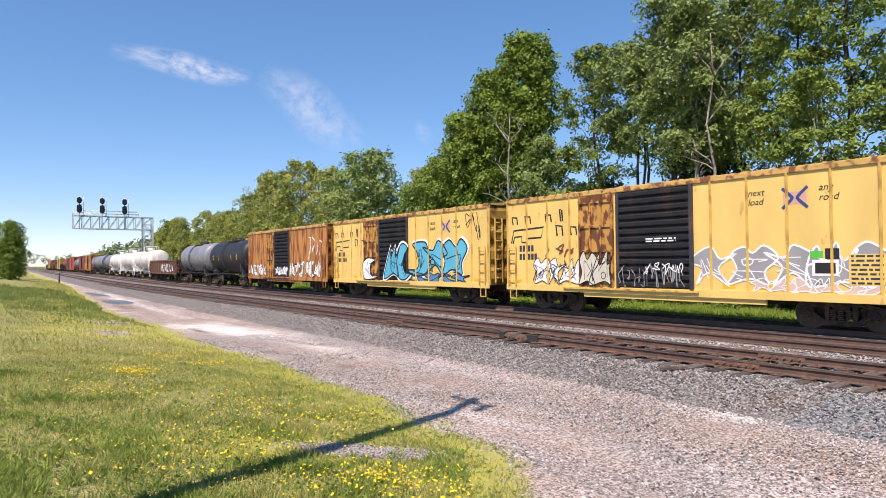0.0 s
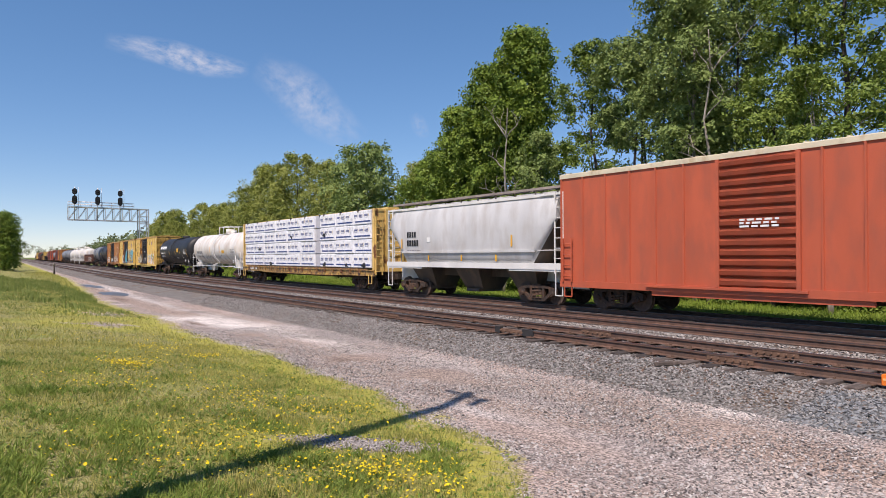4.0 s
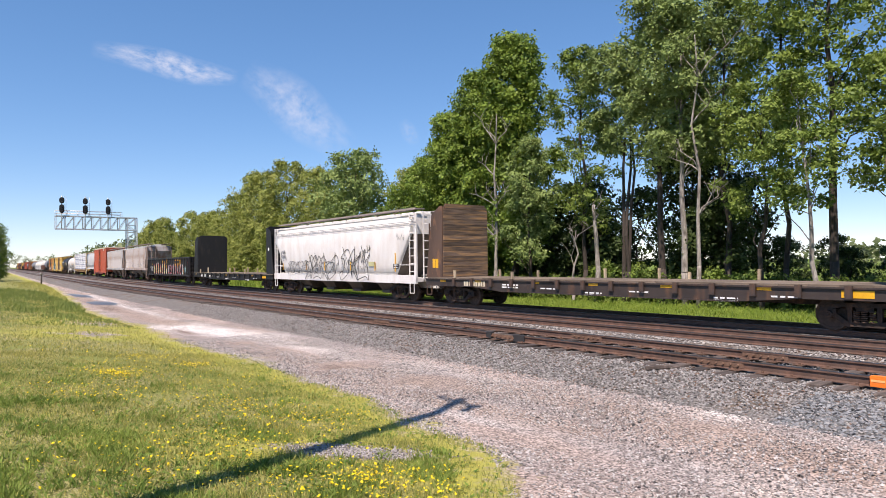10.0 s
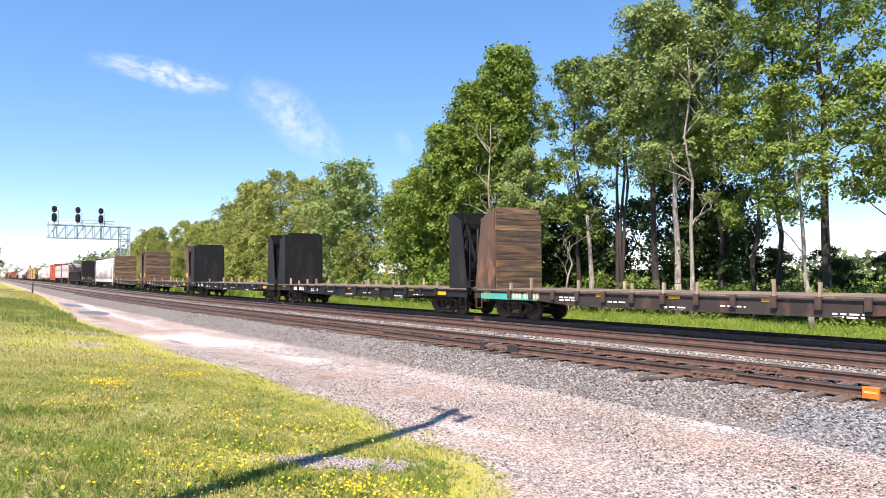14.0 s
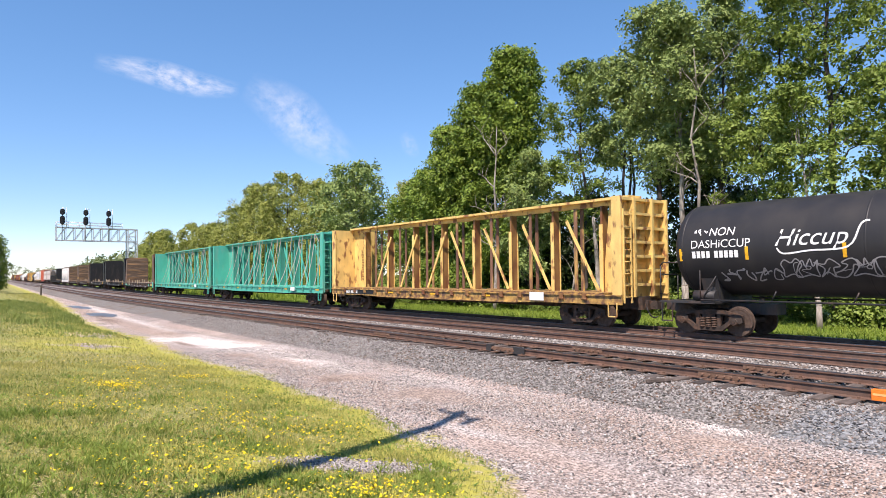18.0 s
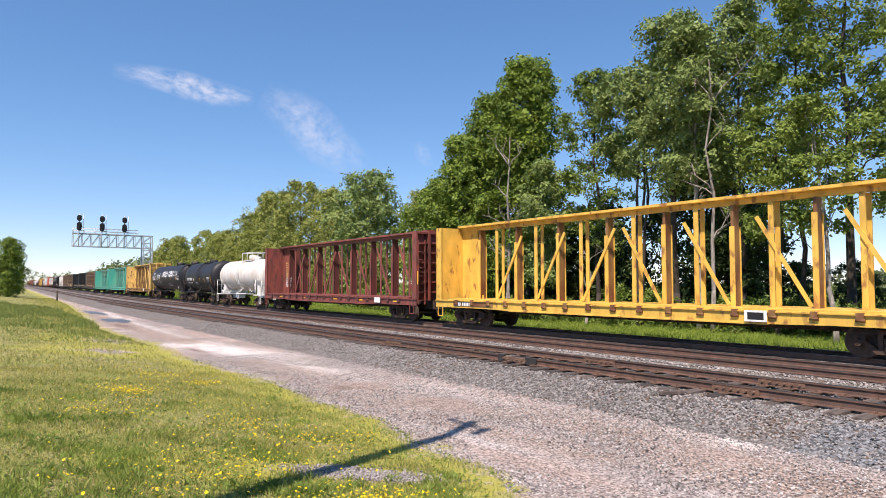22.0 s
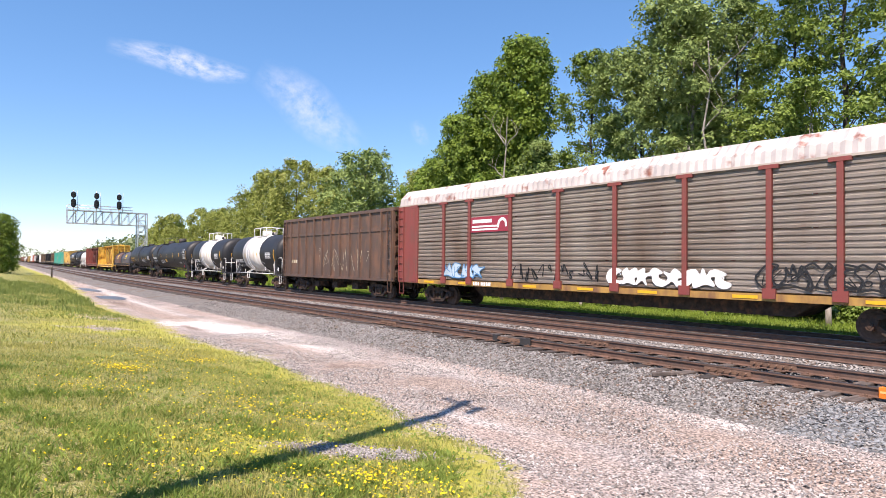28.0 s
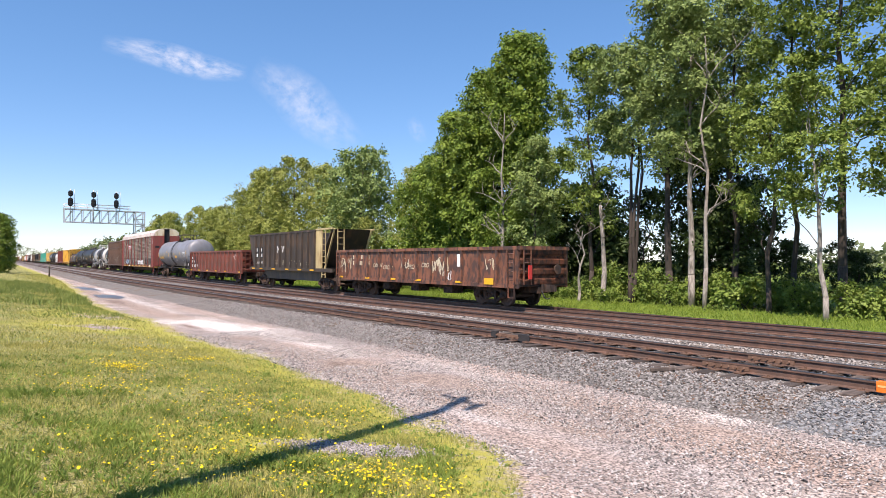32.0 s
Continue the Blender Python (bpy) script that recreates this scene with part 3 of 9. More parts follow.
def limb(bm, pts, r0, r1, n=7):
    k = len(pts) - 1
    for i in range(k):
        a, b = r0 + (r1 - r0) * i / k, r0 + (r1 - r0) * (i + 1) / k
        tube(bm, pts[i], pts[i + 1], a, b, n, i in (0, k - 1))


def bend(a, b, rng, amount, n=4):
    a, b = Vector(a), Vector(b)
    out = []
    for i in range(n + 1):
        t = i / n
        p = a.lerp(b, t)
        w = amount * math.sin(t * math.pi)
        out.append(p + Vector((rng.uniform(-w, w), rng.uniform(-w, w), w * 0.6)))
    return out


def tree(name, label, h, spread, base, style, seed, clumps=60, per=130, leaf=0.13, trunk_r=0.2, bark=None, lean=0.0, flat_z=0.75, clump_r=(0.65, 1.5), stems=1, group="trackside trees", one=False):
    """Trunk, limbs to the clumps, and a crown of small leaves; base: height where the leaves begin."""
    rng = random.Random(seed)
    nrg = np.random.default_rng(seed)
    t = tagged(new(name), label, "tree", group)
    bark = bark or bark_dark
    tops = []
    for s in range(stems):
        bm = bmesh.new()
        off = Vector((rng.uniform(-0.5, 0.5), rng.uniform(-0.3, 0.3), 0)) if stems > 1 else Vector((0, 0, 0))
        top = Vector((lean * h + off.x * 3, off.y * 2, h * rng.uniform(0.82, 0.92)))
        pts = bend(off + Vector((0, 0, -0.3)), top, rng, 0.25, 7)
        limb(bm, pts, trunk_r * rng.uniform(0.85, 1.1), trunk_r * 0.18, 9)
        part("trunk", bm, bark, t)
        tops.append(pts)
    cs, rs = [], []
    for i in range(clumps):
        f = (i + rng.random()) / clumps
        z = base + (h - base) * f ** 0.85
        prof = math.sin(min(1.0, (z - base) / (h - base) * 0.80 + 0.16) * math.pi) ** 0.5
        rr = spread * prof * math.sqrt(rng.random()) * rng.uniform(0.75, 1.12)
        a = rng.uniform(0, math.tau)
        ax = lean * z
        cs.append((ax + math.cos(a) * rr, math.sin(a) * rr * 0.85, min(z, h - 0.3)))
        rs.append(rng.uniform(*clump_r) * (0.65 + 0.35 * prof))
        if style == "broad" and i % 3 == 0:
            cs.append((ax + rng.uniform(-0.35, 0.35) * spread, rng.uniform(-0.2, 0.5) * spread, z * 0.92))
            rs.append(clump_r[1])
    for i in range(0, clumps, 3 if clumps < 70 else 5):
        c = Vector(cs[i])
        pts = tops[i % stems]
        z = max(base * 0.55, c.z - rng.uniform(0.6, 2.2) - 0.35 * Vector((c.x, c.y)).length)
        f = min(0.98, max(0.12, (z + 0.3) / (pts[-1].z + 0.3))) * (len(pts) - 1)
        j = min(int(f), len(pts) - 2)
        start = pts[j].lerp(pts[j + 1], f - j)
        bm = bmesh.new() if not one or i == 0 else bm
        limb(bm, bend(start, c, rng, 0.25), max(0.02, trunk_r * 0.38 * (1 - c.z / (h * 1.15))), 0.012, 5)
        if not one:
            part("limb", bm, bark, t)
    if one:
        tagged(part("branchwork", bm, bark, t), kind="stuff")
    me = leaf_mesh("crown", np.array(cs), np.array(rs), per, leaf, flat_z, nrg, 0.6 if style == "willow" else 0.15)
    link_mesh("crown", me, LEAF[style], t)
    return t


def stand(t, s, y, turn=0.0, scale=1.0):
    t.matrix_basis = Matrix.Translation((s, y, ground_z(s, y))) @ Matrix.Rotation(radians(turn), 4, "Z") @ Matrix.Scale(scale, 4)
    return t


# the stand of tall trees opposite the camera
L_B, L_P, L_L = "tall leafy tree with a dense dark crown", "tall poplar with pale trunk and glinting leaves", "tall locust tree with feathery layered foliage"
stand(tree("tree", L_B, 16.9, 2.7, 3.0, "broad", 1, 120, 330, 0.105, 0.24, clump_r=(0.5, 1.25)), -30.5, 30)
stand(tree("tree", L_B, 15.5, 2.7, 1.4, "broad", 2, 105, 330, 0.105, 0.2, clump_r=(0.5, 1.3)), -34.4, 30.4)
stand(tree("tree", "spreading leafy tree with dark green foliage", 13.2, 3.5, 0.8, "broad", 3, 120, 330, 0.105, 0.2, clump_r=(0.5, 1.35)), -38.0, 31)
stand(tree("tree", "spreading leafy tree with dark green foliage", 10.6, 3.8, 0.6, "broad", 4, 105, 320, 0.105, 0.18, clump_r=(0.5, 1.35)), -42.5, 32)
stand(tree("tree", L_L, 15.2, 2.5, 4.2, "locust", 5, 95, 190, 0.088, 0.17, flat_z=0.5, clump_r=(0.4, 1.05)), -25.9, 31.2)
stand(tree("tree", "clump of slender poplars with several thin trunks", 14.3, 2.4, 8.4, "poplar", 6, 62, 270, 0.085, 0.13, stems=3, clump_r=(0.4, 1.0)), -22.6, 30.3)
stand(tree("tree", L_P, 16.4, 2.7, 6.8, "poplar", 7, 95, 270, 0.085, 0.19, clump_r=(0.45, 1.1)), -19.9, 30.4)
stand(tree("tree", L_P, 15.2, 2.3, 7.2, "poplar", 8, 75, 270, 0.085, 0.20, bark_pale, 0.0, clump_r=(0.4, 1.0)), -18.2, 29.6)
stand(tree("tree", L_P, 16.6, 1.7, 7.0, "poplar", 17, 62, 270, 0.085, 0.15, clump_r=(0.4, 0.95)), -16.9, 31.4)
# the next two wear the shade-dark leaf colour
stand(tree("tree", "tree with low dense foliage, shade put into its leaf colour", 9.6, 2.0, 0.8, "shade", 9, 70, 190, 0.12, 0.16), -19.5, 32.6)
stand(tree("tree", "tree with low dense foliage, shade put into its leaf colour", 5.0, 2.4, 0.5, "shade", 29, 50, 150, 0.14, 0.16), -26.6, 33.2)
stand(tree("tree", L_L, 15.9, 2.6, 7.2, "locust", 10, 60, 190, 0.088, 0.15, flat_z=0.45, clump_r=(0.4, 1.05)), -13.9, 31)
stand(tree("tree", L_L, 18.8, 3.9, 7.6, "locust", 11, 84, 190, 0.088, 0.19, flat_z=0.42, clump_r=(0.4, 1.15)), -11.5, 30)
stand(tree("tree", L_L, 18.8, 4.4, 6.4, "locust", 12, 74, 190, 0.088, 0.16, flat_z=0.42, clump_r=(0.4, 1.15)), -7.4, 30.8)
# unseen tree past the right edge of view, added for its shade
stand(tree("tree", L_L, 17.8, 4.4, 6.4, "locust", 13, 64, 190, 0.088, 0.16, flat_z=0.42, clump_r=(0.4, 1.15)), -3.0, 31.5)
stand(tree("tree", "slim leaning locust with a thin pale trunk", 9.6, 2.2, 4.2, "locust", 14, 46, 200, 0.08, 0.11, bark_pale, -0.06, 0.5, clump_r=(0.35, 0.95)), -10.9, 26.9)
stand(tree("tree", "slim locust with thin feathery foliage", 10.2, 2.4, 4.2, "locust", 15, 42, 200, 0.08, 0.12, None, 0.02, 0.5, clump_r=(0.35, 0.95)), -14.2, 29.2)
stand(tree("tree", "locust with low spreading feathery boughs", 10.4, 2.7, 4.9, "locust", 18, 60, 200, 0.088, 0.15, flat_z=0.42, clump_r=(0.4, 1.1)), -8.2, 29.2)
stand(tree("tree", "small pale-leaved tree beside taller trees", 9.8, 1.9, 2.2, "poplar", 16, 60, 260, 0.08, 0.12, clump_r=(0.4, 0.95)), -28.2, 29.0)

# low trees behind, their shade painted by the dark leaf colour
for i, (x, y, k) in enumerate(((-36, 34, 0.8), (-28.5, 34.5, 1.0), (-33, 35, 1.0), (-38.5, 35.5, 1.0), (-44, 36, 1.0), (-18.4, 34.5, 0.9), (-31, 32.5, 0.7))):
    dark = tree("tree", "tree with low dense foliage, shade put into its leaf colour", 7.4, 2.6, 0.4, "shade", 60, 50, 120, 0.15, 0.14, one=True) if i == 0 else copy_thing(dark, Matrix())
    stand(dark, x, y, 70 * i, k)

# thin understorey, its shade put into the leaf colour, with the sky showing through
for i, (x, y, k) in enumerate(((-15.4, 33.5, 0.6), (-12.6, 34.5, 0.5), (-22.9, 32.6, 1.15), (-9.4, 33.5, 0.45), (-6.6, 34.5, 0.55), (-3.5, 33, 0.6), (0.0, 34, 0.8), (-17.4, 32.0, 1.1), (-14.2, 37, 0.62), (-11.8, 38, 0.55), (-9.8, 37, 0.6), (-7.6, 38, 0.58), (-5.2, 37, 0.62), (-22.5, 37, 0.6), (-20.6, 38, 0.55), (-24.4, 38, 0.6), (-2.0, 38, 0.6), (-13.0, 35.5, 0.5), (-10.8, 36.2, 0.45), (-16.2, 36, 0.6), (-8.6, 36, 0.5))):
    thin = tree("tree", "thin understorey tree below the locusts, leaves coloured shade-dark", 5.6, 2.1, 0.8, "shade", 80, 34, 150, 0.09, 0.07, clump_r=(0.35, 0.8), group="understorey trees", one=True) if i == 0 else copy_thing(thin, Matrix())
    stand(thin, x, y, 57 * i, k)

# dead wood: a broken snag and bare pale branches
def bare_tree(label, h, r, n, seed, bark):
    rng = random.Random(seed)
    t = tagged(new("dead_tree"), label, "tree", "dead trees")
    bm = bmesh.new()
    pts = bend((0, 0, -0.3), (rng.uniform(-0.4, 0.4), 0, h), rng, 0.2, 6)
    limb(bm, pts, r, r * 0.5 if n < 3 else 0.02, 8)
    part("trunk", bm, bark, t)
    for i in range(n):
        a = pts[rng.randint(2, 5)]
        e = a + Vector((rng.uniform(-1, 1) * 2.2, rng.uniform(-0.8, 0.5), rng.uniform(0.6, 2.4)))
        bm = bmesh.new()
        mid = bend(a, e, rng, 0.25, 4)
        limb(bm, mid, r * 0.3, 0.012, 5)
        for j in (2, 3):
            limb(bm, bend(mid[j], mid[j] + Vector((rng.uniform(-0.9, 0.9), rng.uniform(-0.3, 0.3), rng.uniform(0.2, 0.9))), rng, 0.1, 3), r * 0.14, 0.008, 4)
        part("branch", bm, bark, t)
    return t


stand(bare_tree("broken pale snag among the shrubs", 5.4, 0.17, 1, 51, bark_pale), -23.3, 29.2)
stand(bare_tree("dead tree with bare pale branches", 11.5, 0.14, 14, 52, bark_pale), -30.2, 27.8)
stand(bare_tree("dead tree with bare pale branches", 13.0, 0.12, 9, 53, bark_pale), -17.0, 28.7)
stand(bare_tree("leaning dead stem with forked branches", 4.0, 0.10, 4, 54, bark_pale), -24.6, 28.6)

# shrubs along the foot of the trees
bush_kinds = []
for k in range(4):
    rng = random.Random(70 + k)
    nrg = np.random.default_rng(70 + k)
    t = tagged(new("shrub"), "bright green broad-leaved shrub below the trees", "shrub", "shrubs below the trees")
    cs = [(rng.uniform(-1.2, 1.2), rng.uniform(-0.7, 0.7), rng.uniform(0.25, 1.5) * (1 - 0.2 * k * 0.3)) for _ in range(16)]
    link_mesh("foliage", leaf_mesh("foliage", np.array(cs), np.full(16, 0.55), 150, 0.075, 0.8, nrg), LEAF["bush"], t)
    for i in range(4):
        bm = bmesh.new()
        limb(bm, bend((rng.uniform(-0.3, 0.3), 0, -0.1), cs[i], rng, 0.1, 3), 0.025, 0.008, 5)
        part("stem", bm, bark_dark, t)
    bush_kinds.append(t)
rng = random.Random(77)
made = 0
for i in range(82):
    s = 1.5 - i * 1.25 + rng.uniform(-0.4, 0.4) if i < 46 else 3.5 - (i - 46) * 1.2
    y = 28.6 + rng.uniform(-0.6, 2.2) + 0.02 * i if i < 46 else rng.uniform(31, 34)
    m = Matrix.Translation((s, y, ground_z(s, y) - 0.05)) @ Matrix.Rotation(rng.uniform(0, 6.3), 4, "Z") @ Matrix.Scale(rng.choice((0.45, 0.6, 0.8, 0.95, 1.25)) * rng.uniform(0.85, 1.1), 4)
    if i < 4:
        bush_kinds[i].matrix_basis = m
    else:
        c = copy_thing(bush_kinds[i % 4], Matrix())
        c.matrix_basis = m

# the lower wood that runs away along the line
W = "round-crowned willow in the trackside wood"
kinds = [tree("tree", W, 14.5, 4.6, 0.6, "willow", 30 + k, 110, 170, 0.135, 0.22, clump_r=(0.6, 1.5), one=True, group="trees of the trackside wood") for k in range(3)]
cotton = tree("tree", "tall grey-green cottonwood above the willows", 13.6, 5.2, 1.0, "poplar", 34, 130, 130, 0.15, 0.22, clump_r=(0.8, 1.7), one=True, group="trees of the trackside wood")
stand(cotton, -58.5, 34.6)
wood = random.Random(90)
spots = [(-48, 34.5, 0.66), (-52.5, 38, 0.8), (-64, 37.5, 0.86)]
x = -69.0
while x > -205:
    f = (-x - 60) / 145
    spots.append((x, 38 + 0.085 * (-x - 70) + wood.uniform(-1.5, 1.5), (1.04 - 0.2 * f * f) * wood.choice((0.72, 0.86, 0.96, 1.05))))
    spots.append((x + wood.uniform(-3, 3), 34.6 + 0.085 * (-x - 70) + wood.uniform(-0.6, 0.8), wood.uniform(0.34, 0.56)))
    x -= wood.uniform(3.8, 6.4) * (1 + 0.5 * f)
spots += [(-55, 33, 0.45), (-62, 33.4, 0.42)]
for i, (s, y, k) in enumerate(spots):
    t = kinds[i] if i < 3 else copy_thing(kinds[i % 3], Matrix())
    stand(t, s, y, i * 77, k)
# trees on the camera's side of the line, far up the road
for i, (s, y, k) in enumerate(((-118, 7.4, 0.62), (-124, 3.2, 0.68), (-112, -1.5, 0.62), (-134, 8.9, 0.52))):
    edge = tree("tree", "leafy tree at the edge of the lawn", 14.0, 4.6, 0.4, "broad", 95, 110, 150, 0.16, 0.22, one=True) if i == 0 else copy_thing(edge, Matrix())
    t = edge
    tagged(t, "leafy tree at the edge of the lawn", "tree", "trees at the edge of the lawn")
    stand(t, s, y, 40 * i, k)


def far_wood(name, label, lines, seed):
    nrg = np.random.default_rng(seed)
    cs, rs = [], []
    for (x0, y0, x1, y1, n, h) in lines:
        for i in range(n):
            f = nrg.uniform()
            x, y = x0 + (x1 - x0) * f, y0 + (y1 - y0) * f
            top = h * (0.75 + 0.25 * math.sin(f * 23 + seed) * math.cos(f * 57)) * nrg.uniform(0.35, 1.0)
            cs.append((x + nrg.normal() * 3, y + nrg.normal() * 3, top))
            rs.append(nrg.uniform(1.6, 3.2))
    me = leaf_mesh(name, np.array(cs), np.array(rs), 26, 0.8, 0.8, nrg)
    tagged(link_mesh(name, me, LEAF["far"]), label, "wood", kind="stuff")


# distant woods; their haze is only the paled leaf colour
far_wood("far_wood", "belt of distant trees beyond the line, haze put into the leaf colour", [(-205, 56, -420, 82, 260, 13), (-420, 82, -1000, 150, 300, 15), (-150, 70, -320, 110, 160, 12)], 3)
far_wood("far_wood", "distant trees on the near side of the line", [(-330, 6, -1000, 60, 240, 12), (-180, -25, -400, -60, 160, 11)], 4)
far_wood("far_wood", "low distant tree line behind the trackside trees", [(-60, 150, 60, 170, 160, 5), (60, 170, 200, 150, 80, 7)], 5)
far_wood("far_wood", "woods on the horizon, paled by haze put into the leaf colour", [(-1250, 30, -1210, 290, 420, 24), (-800, 108, -640, 118, 60, 13)], 6)


# ---- grass ----
def blades(name, label, spots, heights, width, material, seed, lean=0.35, category="grass"):
    nrg = np.random.default_rng(seed)
    n = len(spots)
    a = nrg.uniform(0, math.tau, n)
    d = np.stack([np.cos(a), np.sin(a), np.zeros(n)], 1)
    tip = spots + np.stack([nrg.normal(size=n) * lean, nrg.normal(size=n) * lean, np.ones(n)], 1) * heights[:, None]
    w = width * nrg.uniform(0.6, 1.3, n)[:, None]
    mid = spots * 0.5 + tip * 0.5 + np.array([0, 0, 1.0]) * (heights * 0.08)[:, None]
    v = np.stack([spots - d * w, spots + d * w, mid + d * w * 0.7, tip, mid - d * w * 0.7], 1).reshape(-1, 3)
    f = (np.arange(n) * 5)[:, None] + np.array([[0, 1, 2, 3, 4]])
    me = bpy.data.meshes.new(name)
    me.from_pydata(v.tolist(), [], f.tolist())
    return tagged(link_mesh(name, me, material), label, category, kind="stuff")


def ground_points(xs, yl):
    return np.array([(x, y + curve_off(x), ground_z(x, y + curve_off(x)) - 0.005 + 0.03 * (noise.noise(Vector((x * 0.7, y * 0.7, 0.0))) if x > -30 else 0)) for x, y in zip(xs, yl)])


lawn_blade = leaf_material("lawn blade", (0.165, 0.21, 0.044), (0.63, 0.55, 0.19), 0.3, 0.6, 0.7)
weed_blade = leaf_material("weed blade", (0.145, 0.24, 0.03), (0.34, 0.41, 0.078), 0.35, 0.6)
nrg = np.random.default_rng(8)


def lawn_spots(n, near, far, power):
    xs, ys = [], []
    while len(xs) < n:
        x = near - (near - far) * nrg.uniform() ** power
        lo = max(-0.6, 0.02 * -x - 0.4)
        e = grass_edge(x)
        y = nrg.uniform(lo, e + 0.25)
        if math.hypot((x + 6.45 - 0.55 * (y - 3.7)) / 0.45, (y - 3.75) / 0.85) < 0.95 and nrg.uniform() < 0.85:
            continue
        if y > e - 0.5 and nrg.uniform() < 0.55:
            continue
        if noise.noise(Vector((x * 0.9, y * 0.9, 7.0))) < -0.25 and nrg.uniform() < 0.6:
            continue
        xs.append(x)
        ys.append(y)
    return np.array(xs), np.array(ys)


xs, ys = lawn_spots(80000, -3.2, -17, 1.45)
blades("lawn_grass", "short mown lawn grass with yellowish tips", ground_points(xs, ys), nrg.uniform(0.02, 0.075, len(xs)) * np.array([0.8 + 1.5 * max(0.0, noise.noise(Vector((x * 1.3, y * 1.3, 3.0)))) for x, y in zip(xs, ys)]), 0.005, lawn_blade, 9)
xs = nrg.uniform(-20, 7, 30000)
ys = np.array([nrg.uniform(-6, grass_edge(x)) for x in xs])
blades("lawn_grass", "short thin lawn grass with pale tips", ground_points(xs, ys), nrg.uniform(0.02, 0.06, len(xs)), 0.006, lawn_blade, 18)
xs, ys = lawn_spots(16000, -16, -48, 1.2)
blades("lawn_grass", "short lawn grass on the bank farther off", ground_points(xs, ys), nrg.uniform(0.03, 0.09, len(xs)), 0.010, lawn_blade, 10)
xs = nrg.uniform(-60, 3, 26000)
ys = 23.5 + 5.5 * nrg.uniform(0, 1, 26000) ** 0.9
blades("weeds", "tall bright green weeds beyond the tracks", ground_points(xs, ys), nrg.uniform(0.08, 0.36, 26000) * np.array([0.6 + 0.9 * max(0.0, noise.noise(Vector((x * 0.8, y * 0.8, 1.0)))) for x, y in zip(xs, ys)]), 0.013, weed_blade, 11, 0.6)
xs = nrg.uniform(-150, -60, 5000)
ys = 23.8 + 6 * nrg.uniform(0, 1, 5000)
blades("weeds", "tall green weeds along the foot of the wood", ground_points(xs, ys), nrg.uniform(0.3, 0.9, 5000), 0.04, weed_blade, 12)
xs = -27 - 90 * nrg.uniform(0, 1, 9000) ** 1.2
ys = np.array([grass_edge(x) - 0.2 - abs(nrg.normal()) * 1.6 * min(1.0, (-x - 24) / 20) for x in xs])
blades("weeds", "rank tall weeds on the bank beside the road", ground_points(xs, ys), nrg.uniform(0.05, 0.26, 9000) * np.clip((-xs - 24) / 30, 0.2, 1.0), 0.014, lawn_blade, 13)
bank = leaf_material("rank bank weed", (0.13, 0.19, 0.045), (0.33, 0.37, 0.11), 0.3, 0.6)
xs = -26 - 49 * nrg.uniform(0, 1, 15000) ** 0.8
ys = np.array([min(nrg.uniform(1.6, 6.4), grass_edge(x) - 0.25 - abs(nrg.normal()) * 0.3) for x in xs])
tall = np.array([max(0.0, noise.noise(Vector((x * 0.35, y * 0.6, 9.0))) + 0.25) for x, y in zip(xs, ys)]) * np.clip((-xs - 25) / 12, 0.1, 1.0)
blades("weeds", "dark green rough weeds on the grass bank", ground_points(xs, ys), 0.03 + 0.55 * tall * nrg.uniform(0.4, 1.0, 15000), 0.022, bank, 17)
xs, ys = lawn_spots(15000, -3.2, -15, 1.5)
broad_leaf = leaf_material("lawn weed leaf", (0.08, 0.15, 0.024), (0.23, 0.32, 0.06), 0.3, 0.6)
gp = ground_points(xs, ys)
gp[:, 2] += 0.012
scatter("lawn_weeds", "low broad-leaved weeds in the lawn", "weeds", len(gp), lambda r, n: gp, ([(-1, 0, 0), (-0.2, 0.34, 0.14), (1, 0, 0.1), (-0.2, -0.34, 0.14)], [(0, 1, 2), (0, 2, 3)]), broad_leaf, 16, 0.02, 0.058)
# rank tufts of darker grass in the near lawn
tx, ty = [], []
while len(tx) < 26000:
    cx, cy = nrg.uniform(-15, -2.8), nrg.uniform(-0.6, 5.2)
    if cy > grass_edge(cx) - 0.5 or noise.noise(Vector((cx * 1.1, cy * 1.1, 21.0))) + 0.06 * (cx + 6) - 0.10 * cy + nrg.normal() * 0.16 < -0.05:
        continue
    k = int(nrg.integers(6, 14))
    tx += list(nrg.normal(cx, 0.022, k))
    ty += list(nrg.normal(cy, 0.022, k))
tuft_blade = leaf_material("dark tuft blade", (0.115, 0.185, 0.034), (0.34, 0.41, 0.09), 0.3, 0.55)
blades("lawn_tufts", "darker green grass tufts in the lawn", ground_points(tx, ty), nrg.uniform(0.04, 0.10, len(tx)), 0.007, tuft_blade, 19, 0.7)
# dandelions in drifts
flower_m = leaf_material("dandelion flower", (0.72, 0.50, 0.01), (0.85, 0.66, 0.03), 0.15)
pts = []
